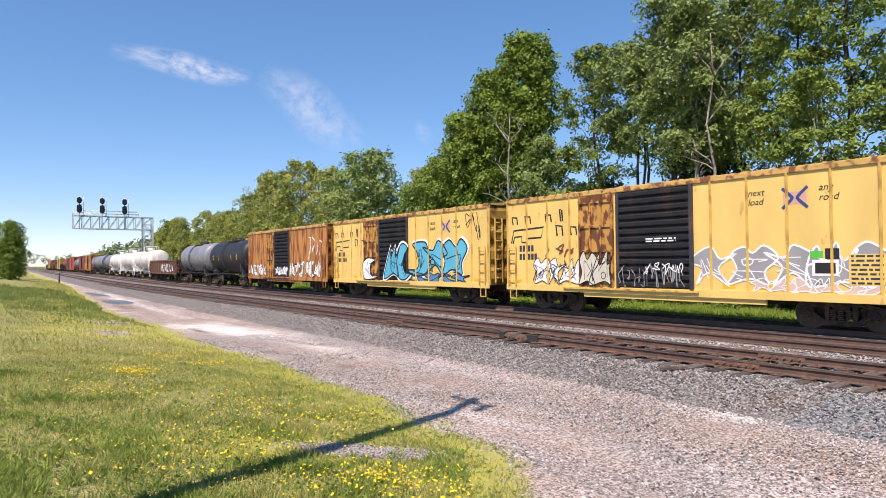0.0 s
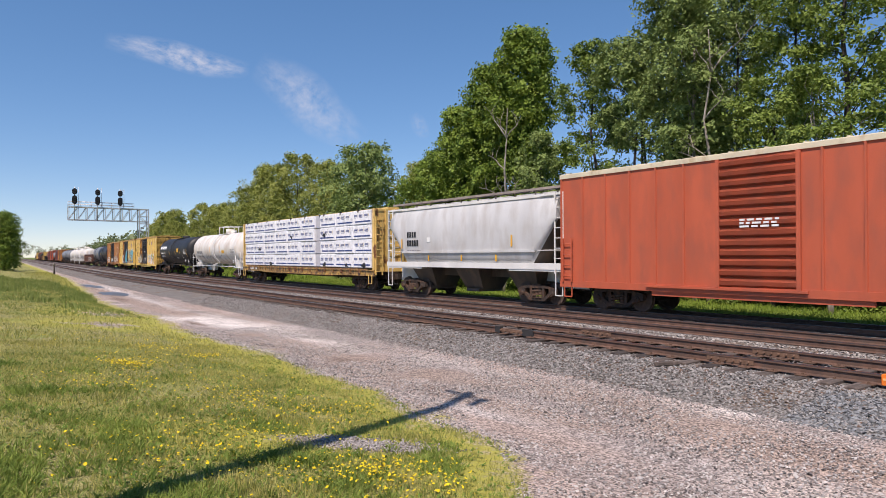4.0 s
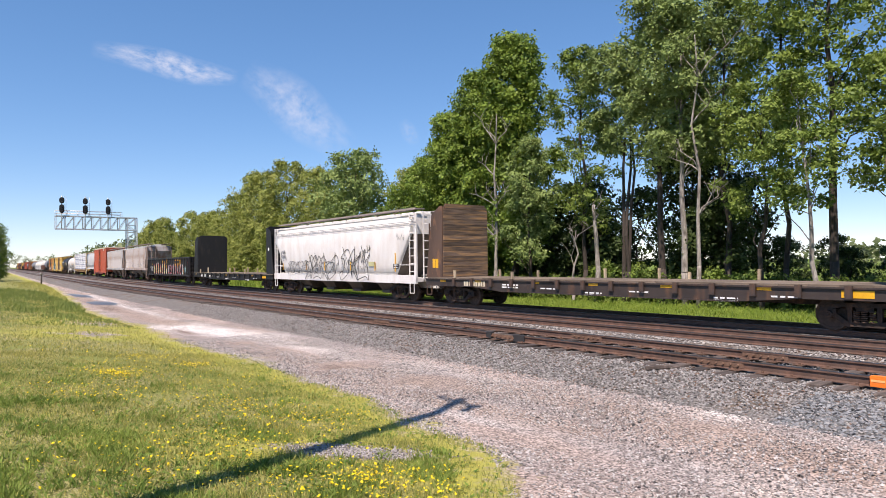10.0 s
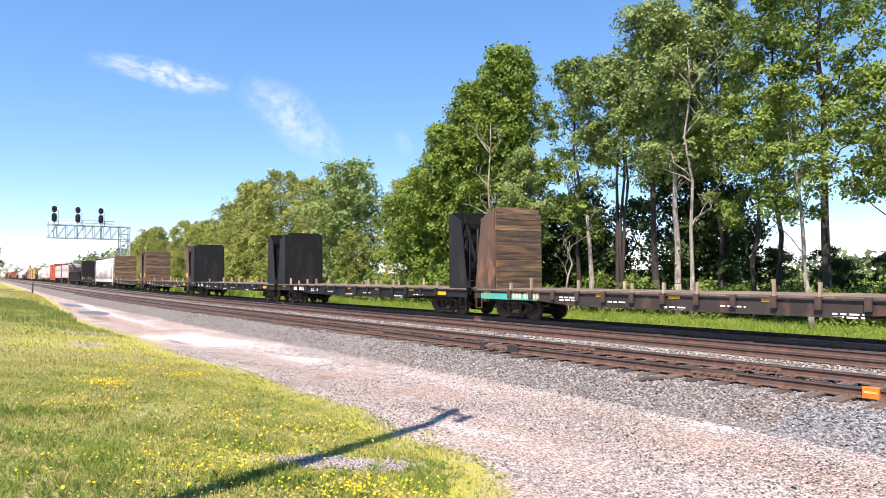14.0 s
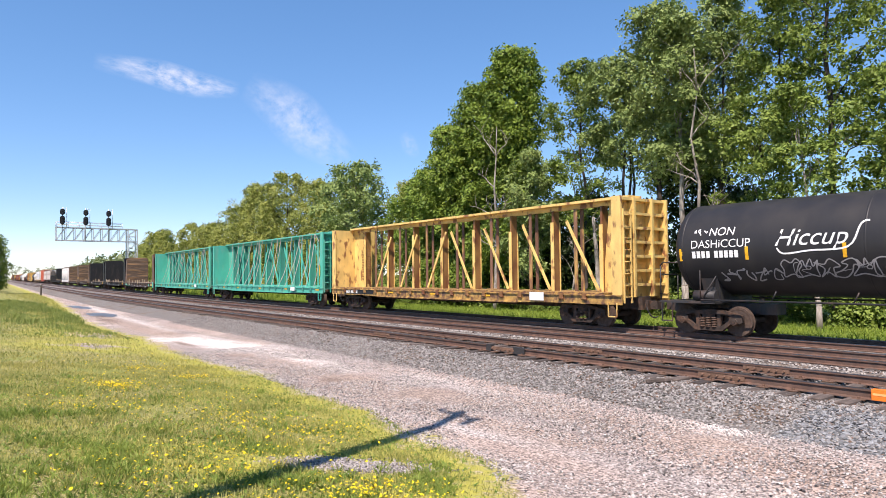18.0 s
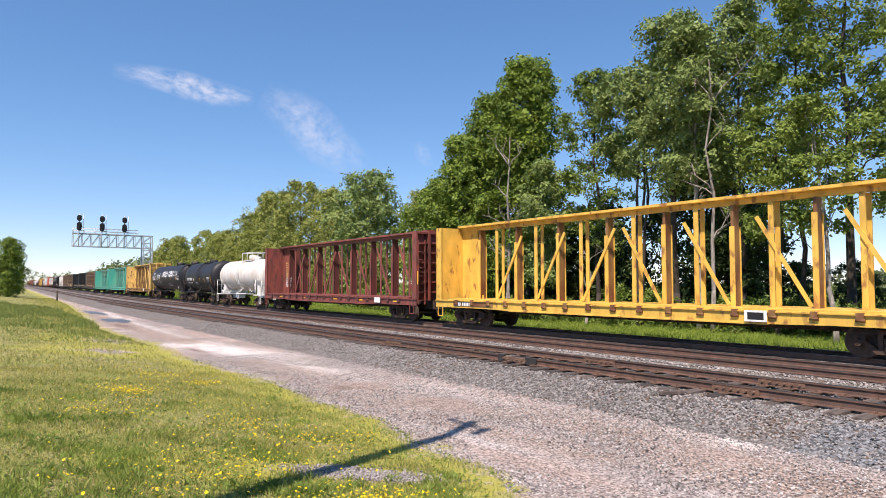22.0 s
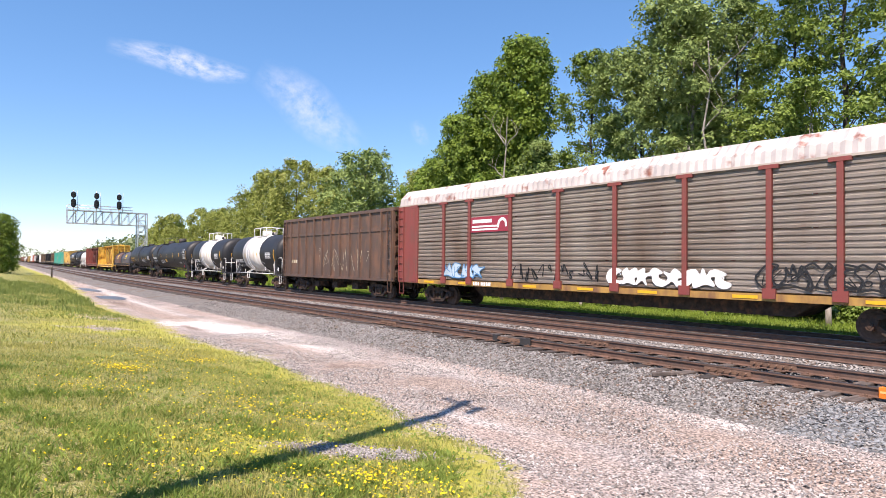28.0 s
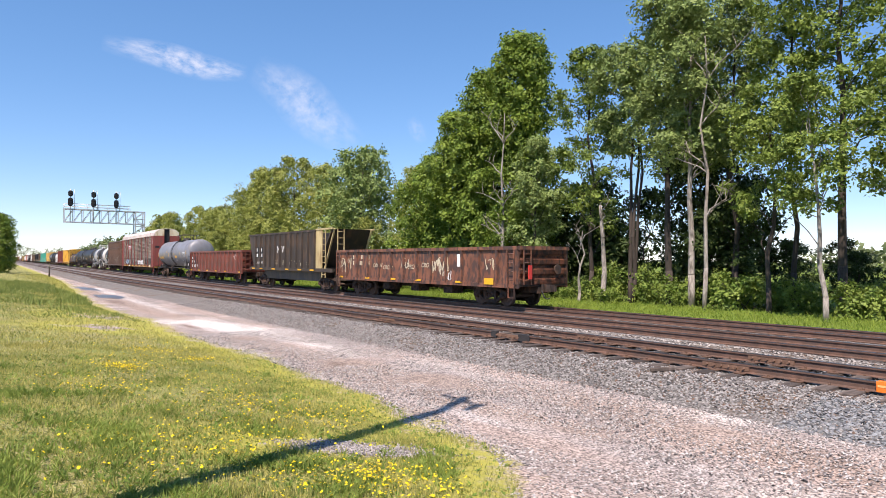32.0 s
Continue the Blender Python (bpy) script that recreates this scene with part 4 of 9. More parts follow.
for cx, cy, r, n in ((-13.2, 2.7, 0.35, 70), (-14.5, 4.5, 0.35, 40), (-11.0, 1.9, 0.6, 30), (-8.1, 4.0, 0.8, 45), (-7.3, 2.8, 0.6, 30), (-5.25, 3.25, 0.35, 36), (-9.4, 3.55, 0.5, 30), (-16.2, 3.85, 0.5, 30), (-5.3, 3.2, 0.55, 22), (-5.35, 2.6, 0.5, 24), (-6.2, 2.0, 0.8, 35), (-5.0, 3.5, 0.45, 30), (-9.0, 3.2, 1.6, 60), (-12.5, 3.6, 2.0, 80), (-16, 4.2, 1.5, 40), (-7.0, 1.6, 0.9, 30), (-18, 3.8, 2, 30)):
    for i in range(4 * n):
        x, y = nrg.normal(cx, r * 0.75), nrg.normal(cy, r * 0.6)
        if y < grass_edge(x) and -0.3 < y:
            pts.append((x, y))
gp = ground_points([p[0] for p in pts], [p[1] for p in pts])
gp[:, 2] += nrg.uniform(0.03, 0.09, len(gp))
HEXA = ([(math.cos(i * math.tau / 7), math.sin(i * math.tau / 7), 0.0) for i in range(7)] + [(0, 0, 0.35)], [(i, (i + 1) % 7, 7) for i in range(7)])
scatter("dandelions", "yellow dandelion flowers scattered over the lawn", "flowers", len(gp), lambda r, n: gp, HEXA, flower_m, 14, 0.008, 0.017)
stems_z = gp.copy()
stems_z[:, 2] -= 0.07
blades("dandelion_stems", "thin green dandelion stems in the lawn", stems_z, np.full(len(gp), 0.07), 0.003, lawn_blade, 15, 0.05, "flower stems")

# ---- signal gantry, marker post, pole behind the camera, clouds ----
galv = surface("galvanised steel", (0.52, 0.53, 0.54), 0.5, metal=0.35, vary=0.12, scale=3)
sig_black = surface("black signal paint", (0.012, 0.012, 0.013), 0.6, vary=0.1)
GX = -150.0
gantry = tagged(new("signal_gantry"), "galvanised lattice cantilever signal gantry over the tracks", "signal gantry")
y_post, y_tip, z_lo, z_hi = 34.0, 20.0, 9.5, 12.1
for dx in (-0.8, 0.8):
    for dy in (-0.9, 0.9):
        bm = bmesh.new()
        beam(bm, (dx, y_post + dy, -0.3), (dx, y_post + dy, z_hi), 0.20)
        part("mast_leg", bm, galv, gantry)
    bm = bmesh.new()
    n = 8
    for i in range(n):
        a, b = z_hi * i / n, z_hi * (i + 1) / n
        q = 1 if i % 2 else -1
        beam(bm, (dx, y_post - 0.9 * q, a), (dx, y_post + 0.9 * q, b), 0.11)
        beam(bm, (dx, y_post - 0.9, b), (dx, y_post + 0.9, b), 0.10)
    tagged(part("mast_lattice", bm, galv, gantry), kind="stuff")
    for z in (z_lo, z_hi):
        bm = bmesh.new()
        beam(bm, (dx, y_tip, z), (dx, y_post + 0.9, z), 0.20)
        part("boom_chord", bm, galv, gantry)
    bm = bmesh.new()
    n = 8
    for i in range(n):
        a, b = y_tip + (y_post - 0.9 - y_tip) * i / n, y_tip + (y_post - 0.9 - y_tip) * (i + 1) / n
        beam(bm, (dx, a, z_lo), (dx, b, z_hi), 0.11)
        beam(bm, (dx, a, z_lo), (dx, a, z_hi), 0.12)
    tagged(part("boom_lattice", bm, galv, gantry), kind="stuff")
bm = bmesh.new()
box(bm, -0.8, 0.8, y_tip, y_post, z_hi + 0.02, z_hi + 0.08)
part("walkway", bm, galv, gantry)
for dx in (-0.8, 0.8):
    for z in (0.55, 1.1):
        pipe_bm = bmesh.new()
        tube(pipe_bm, (dx, y_tip, z_hi + z), (dx, y_post - 2, z_hi + z), 0.05, None, 6)
        part("handrail", pipe_bm, galv, gantry)
    for y in reach_pts(y_tip, y_post - 2, 7):
        bm = bmesh.new()
        tube(bm, (dx, y, z_hi), (dx, y, z_hi + 1.1), 0.04, None, 6)
        part("rail_post", bm, galv, gantry)
for y in (20.95, 25.1, 29.3):
    mast = bmesh.new()
    tube(mast, (0.9, y, z_lo), (0.9, y, z_hi + 4.0), 0.09, None, 8)
    mast = part("signal_mast", mast, galv, gantry)
    for z, hh in ((z_hi + 0.55, 1.7), (z_hi + 2.45, 1.25)):
        bm = bmesh.new()
        out = [(math.cos(a) * 0.46, (hh / 2 - 0.46) * (1 if math.sin(a) > 0 else -1) + math.sin(a) * 0.46) for a in reach_pts(0.13, 0.13 + math.tau * 15 / 16, 16)]
        prism(bm, [(y + p, z + hh / 2 + q) for p, q in out], "x", 1.0, 1.12)
        for i in range(3 if hh > 1.6 else 2):
            tube(bm, (1.12, y, z + 0.35 + i * 0.48), (1.5, y, z + 0.35 + i * 0.48), 0.15, 0.17, 10)
        part("signal_head", bm, sig_black, mast, "black backboard with hooded lamps")
    bm = bmesh.new()
    tube(bm, (0.9, y + 0.75, z_hi), (0.9, y + 0.75, z_hi + 4.0), 0.04, None, 6)
    for i in range(5):
        tube(bm, (0.9, y + 0.15, z_hi + 0.6 + i * 0.8), (0.9, y + 0.75, z_hi + 0.6 + i * 0.8), 0.03, None, 5)
    part("mast_ladder", bm, galv, mast)
gantry.location = (GX, 0, 0)

post = tagged(new("marker_post"), "short dark marker post with a pale cap beside the road", "marker post")
bm = bmesh.new()
tube(bm, (0, 0, -0.2), (0, 0, 1.25), 0.10, 0.09, 10)
part("post", bm, bark_dark, post)
bm = bmesh.new()
tube(bm, (0, 0, 1.25), (0, 0, 1.6), 0.13, 0.12, 10)
part("cap", bm, bark_pale, post, "pale weathered cap")
post.location = (-100.5, 8.6 + 3.2, ground_z(-100.5, 11.8))

# a utility pole behind the camera throws the long shadow on the lawn
pole_m = surface("weathered pole timber", (0.17, 0.13, 0.10), 0.9, vary=0.3, scale=3, stretch=(4, 4, 0.5), bump=0.4)
TIP = Vector((-8.8, 7.3, -0.35))
POLE_H = 14.2
reach_xy = POLE_H / math.tan(radians(SUN_EL))
px, py = TIP.x + SUN_X * reach_xy, TIP.y + SUN_Y * reach_xy
pole = tagged(new("utility_pole"), "weathered wooden utility pole with a short crossarm", "utility pole")
bm = bmesh.new()
tube(bm, (0, 0, -0.8), (0, 0, POLE_H), 0.15, 0.10, 14)
part("pole", bm, pole_m, pole)
bm = bmesh.new()
beam(bm, (-0.55, 0.02, POLE_H - 0.35), (0.60, -0.02, POLE_H - 0.35), 0.07, 0.07)
part("crossarm", bm, pole_m, pole)
for q, r in ((-0.48, 0.07), (0.55, 0.06)):
    bm = bmesh.new()
    tube(bm, (q, -q * 0.05, POLE_H - 0.32), (q, -q * 0.05, POLE_H - 0.10), r, r * 0.8, 8)
    part("insulator", bm, galv, pole)
# unseen hanging piece, added to cast the blob beside the shadow's tip
bm = bmesh.new()
tube(bm, (0.45, -0.06, POLE_H - 0.85), (0.45, -0.06, POLE_H - 0.38), 0.09, 0.07, 10)
part("cutout_fuse", bm, galv, pole)
pole.location = (px, py, -0.35)


def cloud(name, spots, seed, density):
    """A thin cirrus streak, far off and high: a soft-edged sheet facing the place."""
    m, N, L, bsdf = node_mat("cirrus")
    N.remove(bsdf)
    co = N.new("ShaderNodeTexCoord").outputs["UV"]
    n1 = noise_fac(N, L, co, 3.5, 8, 0.62)
    att = N.new("ShaderNodeAttribute")
    att.attribute_name = "core"
    fac = add(N, L, remap(N, L, n1, 0.33, 0.80), att.outputs["Fac"], "MULTIPLY")
    fac = add(N, L, fac, density, "MULTIPLY")
    em = N.new("ShaderNodeEmission")
    em.inputs["Color"].default_value = (0.90, 0.94, 1.0, 1)
    em.inputs["Strength"].default_value = 0.85
    tr = N.new("ShaderNodeBsdfTransparent")
    mix = N.new("ShaderNodeMixShader")
    L.new(fac, mix.inputs[0])
    L.new(tr.outputs[0], mix.inputs[1])
    L.new(em.outputs[0], mix.inputs[2])
    L.new(mix.outputs[0], N["Material Output"].inputs["Surface"])
    verts, faces, core, uvs = [], [], [], []
    nu, nv = 24, 10
    line = [Vector(p).normalized() * 3200 for p in spots]
    for i in range(nu + 1):
        f = i / nu * (len(line) - 1)
        j = min(int(f), len(line) - 2)
        c = line[j].lerp(line[j + 1], f - j)
        ax = (line[j + 1] - line[j]).normalized()
        side = ax.cross(c.normalized()).normalized()
        for k in range(nv + 1):
            w = (k / nv - 0.5) * 2
            verts.append(c + side * w * WIDTH * (0.6 + 0.5 * math.sin(i / nu * math.pi)))
            core.append(max(0.0, (1 - w * w)) ** 1.3 * max(0.0, math.sin(i / nu * math.pi)) ** 0.8)
            uvs.append((i / nu * 2.2, k / nv * 0.9 + seed))
    for i in range(nu):
        for k in range(nv):
            a = i * (nv + 1) + k
            faces.append((a, a + nv + 1, a + nv + 2, a + 1))
    me = bpy.data.meshes.new(name)
    me.from_pydata([tuple(v) for v in verts], [], faces)
    me.attributes.new("core", "FLOAT", "POINT").data.foreach_set("value", core)
    uv = me.uv_layers.new(name="UVMap")
    for lp in me.loops:
        uv.data[lp.index].uv = uvs[lp.vertex_index]
    ob = tagged(link_mesh(name, me, m), "thin white cirrus cloud in a blue sky", "cloud", kind="structure")
    ob.visible_shadow = False
    return ob


WIDTH = 60
cloud("backdrop_cloud", ((-0.946, 0.165, 0.284), (-0.9306, 0.2389, 0.2774), (-0.9193, 0.2885, 0.2676), (-0.900, 0.345, 0.264)), 0.3, 0.95)
WIDTH = 120
cloud("backdrop_cloud", ((-0.899, 0.352, 0.275), (-0.880, 0.405, 0.243), (-0.8722, 0.4422, 0.2093), (-0.850, 0.495, 0.170)), 2.7, 0.62)
WIDTH = 40
cloud("backdrop_cloud", ((-0.803, 0.557, 0.215), (-0.800, 0.5675, 0.195), (-0.796, 0.578, 0.178)), 5.1, 0.25)


# ---- freight cars: shared parts ----
STEEL = surface("dark bogie steel", (0.052, 0.040, 0.034), 0.8, vary=0.35, scale=6, second=(0.125, 0.070, 0.046), second_at=0.58, second_soft=0.1, second_scale=5, spec=0.15)
TREAD = surface("wheel steel", (0.095, 0.066, 0.052), 0.65, metal=0.1, vary=0.25, scale=8, spec=0.2)
WHITE_P = surface("white lettering paint", (0.78, 0.78, 0.76), 0.6, vary=0.08, scale=9)
YEL_REF = surface("yellow reflector strip", (0.80, 0.42, 0.02), 0.35, vary=0.08, scale=7)
BLACK_P = surface("black lettering paint", (0.015, 0.015, 0.016), 0.6, vary=0.1, scale=9)
WOOD = surface("weathered deck timber", (0.17, 0.13, 0.095), 0.85, vary=0.3, scale=3, stretch=(0.3, 3, 3), per=0.25, bump=0.3)
STAKE = surface("fresh sawn stake", (0.42, 0.33, 0.22), 0.85, vary=0.2, scale=5, per=0.25)
SPRING = surface("spring rust", (0.12, 0.07, 0.048), 0.8, vary=0.3, scale=14)
SHARED = {}


def shared(name, make):
    if name not in SHARED:
        bm = bmesh.new()
        make(bm)
        me = bpy.data.meshes.new(name)
        bm.to_mesh(me)
        bm.free()
        SHARED[name] = me
    return SHARED[name]


def wheelset_mesh(bm):
    prof = ((-0.87, 0.0), (-0.87, 0.11), (-0.84, 0.12), (-0.84, 0.36), (-0.85, 0.39), (-0.85, 0.455), (-0.74, 0.457), (-0.735, 0.485), (-0.70, 0.485), (-0.70, 0.40), (-0.74, 0.35), (-0.75, 0.14), (-0.70, 0.09),
            (0.70, 0.09), (0.75, 0.14), (0.74, 0.35), (0.70, 0.40), (0.70, 0.485), (0.735, 0.485), (0.74, 0.457), (0.85, 0.455), (0.85, 0.39), (0.84, 0.36), (0.84, 0.12), (0.87, 0.11), (0.87, 0.0))
    lathe(bm, prof, 0, 24, False)
    bmesh.ops.rotate(bm, verts=bm.verts, matrix=Matrix.Rotation(radians(90), 3, "Z"))


def frame_mesh(bm):
    """Cast side frame: top and bottom members, two columns and the pedestal jaws, with open windows between them."""
    top = ((-1.12, 0.67), (-0.55, 0.80), (0.55, 0.80), (1.12, 0.67), (1.12, 0.55), (0.55, 0.68), (-0.55, 0.68), (-1.12, 0.55))
    low = ((-0.98, 0.56), (-0.80, 0.56), (-0.40, 0.27), (0.40, 0.27), (0.80, 0.56), (0.98, 0.56), (0.46, 0.15), (-0.46, 0.15))
    prism(bm, top, "y", -0.085, 0.085)
    prism(bm, low, "y", -0.08, 0.08)
    for q in (-1, 1):
        box(bm, q * 0.36 - 0.06, q * 0.36 + 0.06, -0.075, 0.075, 0.25, 0.70)
        prism(bm, ((q * 1.13, 0.62), (q * 0.70, 0.62), (q * 0.72, 0.44), (q * 0.78, 0.40), (q * 1.02, 0.40), (q * 1.13, 0.44)), "y", -0.09, 0.09)
        tube(bm, (q * 0.889, -0.17, 0.457), (q * 0.889, 0.0, 0.457), 0.105, 0.12, 12)
        tube(bm, (q * 0.889, -0.185, 0.457), (q * 0.889, -0.17, 0.457), 0.05, 0.06, 8)


def spring_mesh(bm):
    for i in range(3):
        for j in range(6):
            tube(bm, (-0.2 + 0.2 * i, 0, 0.27 + 0.055 * j), (-0.2 + 0.2 * i, 0, 0.30 + 0.055 * j), 0.085, 0.085, 8)


def bolster_mesh(bm):
    box(bm, -0.22, 0.22, -1.05, 1.05, 0.58, 0.84)
    box(bm, -0.35, 0.35, -0.35, 0.35, 0.66, 0.95)
    for q in (-1, 1):
        box(bm, q * 0.62 - 0.06, q * 0.62 + 0.06, -0.85, 0.85, 0.36, 0.48)


def coupler_mesh(bm):
    box(bm, -0.55, 0.05, -0.09, 0.09, 0.74, 0.94)
    box(bm, 0.05, 0.32, -0.16, 0.10, 0.70, 0.99)
    box(bm, 0.22, 0.40, 0.06, 0.16, 0.72, 0.97)
    box(bm, -0.12, -0.02, -0.24, 0.24, 0.68, 1.02)


def hose_mesh(bm):
    pts = [Vector((0.02, -0.32, 0.78)), Vector((0.12, -0.33, 0.58)), Vector((0.24, -0.33, 0.44)), Vector((0.36, -0.30, 0.40)), Vector((0.46, -0.24, 0.46))]
    for a, b in zip(pts, pts[1:]):
        tube(bm, a, b, 0.028, None, 6)


def bogie(car, x, frame_mat=None):
    bo = link_mesh("bogie", shared("bolster", bolster_mesh), STEEL, car)
    bo.location = (x, 0, 0)
    for q in (-1, 1):
        w = link_mesh("wheelset", shared("wheelset", wheelset_mesh), TREAD, bo)
        w.location = (q * 0.889, 0, 0.457)
        f = link_mesh("side_frame", shared("side_frame", frame_mesh), STEEL, bo)
        f.matrix_basis = pose(0, q * 1.0, 0, 0, 0, 0 if q < 0 else 180)
        s = link_mesh("spring_pack", shared("spring_pack", spring_mesh), SPRING, bo)
        s.location = (0, q * 1.06, 0)
        tagged(s, kind="stuff")


def running_gear(car, hl, inset=2.3, over=0.55):
    """Two bogies, and at each end a draft sill, a coupler and an air hose."""
    for q in (-1, 1):
        bogie(car, q * (hl - inset))
        turn = 0 if q > 0 else 180
        c = link_mesh("coupler", shared("coupler", coupler_mesh), STEEL, car)
        c.matrix_basis = pose(q * (hl + over - 0.3), 0, 0, 0, 0, turn)
        h = link_mesh("air_hose", shared("air_hose", hose_mesh), BLACK_P, car, "black rubber hose")
        h.matrix_basis = pose(q * (hl + over - 0.35), 0, 0, 0, 0, turn)


def ladder(car, x, y, z0, z1, w, mat, along="x", n=None, r=0.022, name="ladder"):
    n = n or max(2, round((z1 - z0) / 0.42))
    bm = bmesh.new()
    d = Vector((w / 2, 0, 0)) if along == "x" else Vector((0, w / 2, 0))
    c = Vector((x, y, 0))
    for q in (-1, 1):
        beam(bm, c + d * q + Vector((0, 0, z0)), c + d * q + Vector((0, 0, z1)), r * 2.4, r * 2.4)
    for i in range(n):
        z = z0 + (z1 - z0) * (i + 0.5) / n
        tube(bm, c - d + Vector((0, 0, z)), c + d + Vector((0, 0, z)), r, None, 6)
    return part(name, bm, mat, car)


def step(car, x, y, mat, z0=0.45, z1=1.05, w=0.38):
    bm = bmesh.new()
    for q in (-1, 1):
        beam(bm, (x + q * w / 2, y, z0), (x + q * w / 2, y, z1), 0.04, 0.03)
    beam(bm, (x - w / 2, y, z0), (x + w / 2, y, z0), 0.05, 0.04)
    return part("step", bm, mat, car)


def pipe(car, pts, r, mat, name="handrail"):
    bm = bmesh.new()
    for a, b in zip(pts, pts[1:]):
        tube(bm, a, b, r, None, 6)
    return part(name, bm, mat, car)


# ---- paint on the sides: marks lie on a surface given by at(x, z) ----
def flat(y):
    return lambda x, z: Vector((x, y - 0.006, z))


def round_side(radius, zc, off=0.008):
    def at(x, z):
        d = max(min((z - zc) / radius, 0.999), -0.999)
        return Vector((x, -(radius * math.sqrt(1 - d * d)) - off, z))
    return at


def end_face(x):
    return lambda y, z: Vector((x, y, z))


def lift(at, d):
    return lambda x, z: at(x, z) + Vector((0, -d, 0))


def quad(bm, at, x0, x1, z0, z1, slant=0.0):
    nz = max(1, math.ceil((z1 - z0) / 0.25))
    rows = []
    for j in range(nz + 1):
        z = z0 + (z1 - z0) * j / nz
        o = slant * (z - z0)
        rows.append((bm.verts.new(at(x0 + o, z)), bm.verts.new(at(x1 + o, z))))
    for a, b in zip(rows, rows[1:]):
        bm.faces.new((a[0], a[1], b[1], b[0]))


def mark(car, at, x0, x1, z0, z1, mat, name="painted_mark", label="", slant=0.0):
    bm = bmesh.new()
    quad(bm, at, x0, x1, z0, z1, slant)
    return part(name, bm, mat, car, label)


def bars(car, at, x, z, w, h, rows, mat, seed=0, name="stencil_lines"):
    """Lines of small writing, as plain bars."""
    rng = random.Random(seed)
    bm = bmesh.new()
    for i in range(rows):
        zz = z - i * h * 1.7
        xx = x
        while xx < x + w:
            b = rng.uniform(0.12, 0.3) * max(1.0, h / 0.08)
            quad(bm, at, xx, min(xx + b, x + w), zz, zz + h)
            xx += b + 0.07 * max(1.0, h / 0.1)
    return tagged(part(name, bm, mat, car), kind="stuff")


def number_bars(car, at, x, z, groups, h, mat, name="reporting_mark"):
    """A reporting mark and number, as one plain bar to each character."""
    bm = bmesh.new()
    for count in groups:
        for i in range(count):
            quad(bm, at, x, x + h * 0.55, z, z + h)
            x += h * 0.74
        x += h * 0.5
    return tagged(part(name, bm, mat, car), kind="stuff")


def brand_shapes(car, at, x, z, count, w, h, mat, slant=0.2):
    """A brand name as plain slanted blocks in its colour."""
    bm = bmesh.new()
    for i in range(count):
        quad(bm, at, x + i * w, x + i * w + w * 0.78, z, z + h, slant)
    return tagged(part("brand_block", bm, mat, car, "plain slanted brand shapes"), kind="stuff")


def words(car, at, text, x, z, height, mat, shear=0.0, name="lettering"):
    cu = bpy.data.curves.new("letters", "FONT")
    cu.body = text
    cu.size = height / 0.72
    cu.shear = shear
    ob = new("letters", cu)
    me = bpy.data.meshes.new_from_object(ob.evaluated_get(bpy.context.evaluated_depsgraph_get()))
    bpy.data.objects.remove(ob)
    for v in me.vertices:
        v.co = at(x + v.co.x, z + v.co.y)
    return link_mesh(name, me, mat, car)


def smooth_line(pts, closed=False, n=5):
    out = []
    k = len(pts)
    for i in range(k if closed else k - 1):
        p0, p1, p2, p3 = (pts[(i + j) % k] if closed else pts[min(max(i + j, 0), k - 1)] for j in (-1, 0, 1, 2))
        for s in range(n):
            t = s / n
            out.append(tuple(0.5 * (2 * b + (c - a) * t + (2 * a - 5 * b + 4 * c - d) * t * t + (3 * b - a - 3 * c + d) * t ** 3) for a, b, c, d in zip(p0, p1, p2, p3)))
    if not closed:
        out.append(tuple(pts[-1]))
    return out


def stroke(bm, at, pts, w, closed=False):
    n = len(pts)
    left, right = [], []
    for i, p in enumerate(pts):
        a, b = (pts[i - 1], pts[(i + 1) % n]) if closed else (pts[max(i - 1, 0)], pts[min(i + 1, n - 1)])
        d = Vector((b[0] - a[0], b[1] - a[1]))
        d = d.normalized() if d.length > 1e-6 else Vector((1, 0))
        left.append(bm.verts.new(at(p[0] - d.y * w / 2, p[1] + d.x * w / 2)))
        right.append(bm.verts.new(at(p[0] + d.y * w / 2, p[1] - d.x * w / 2)))
    for i in range(n if closed else n - 1):
        j = (i + 1) % n
        bm.faces.new((left[i], left[j], right[j], right[i]))


FORMS = (
    ((-1, 0.2), (-0.2, 1), (0.2, 0.4), (1, 0.6), (0.3, -0.1), (0.7, -1), (-0.1, -0.4), (-0.6, -1), (-0.5, -0.1)),
    ((-0.4, 1), (0.5, 0.8), (0.1, 0.4), (-0.1, -0.1), (0.2, -0.6), (1, -0.7), (0.3, -1), (-0.6, -0.9), (-1, -0.2), (-0.9, 0.6)),
    ((-1, -0.6), (-0.3, -0.3), (0, 0.3), (-0.5, 0.5), (0.5, 1), (1, 0.2), (0.5, 0.3), (0.4, -0.5), (-0.1, -1), (-0.7, -1)),
    ((-1, -1), (-0.9, 0.1), (-0.6, 0.9), (-0.35, 0.2), (0, 1), (0.25, 0.2), (0.7, 0.8), (0.6, 0), (1, -0.9), (0.2, -0.7)),
    ((-0.9, 0.5), (-0.4, 1), (0, 0.6), (0.5, 1), (1, 0.4), (0.6, -0.3), (0.7, -1), (0, -0.7), (-0.8, -1), (-0.6, -0.2)),
)


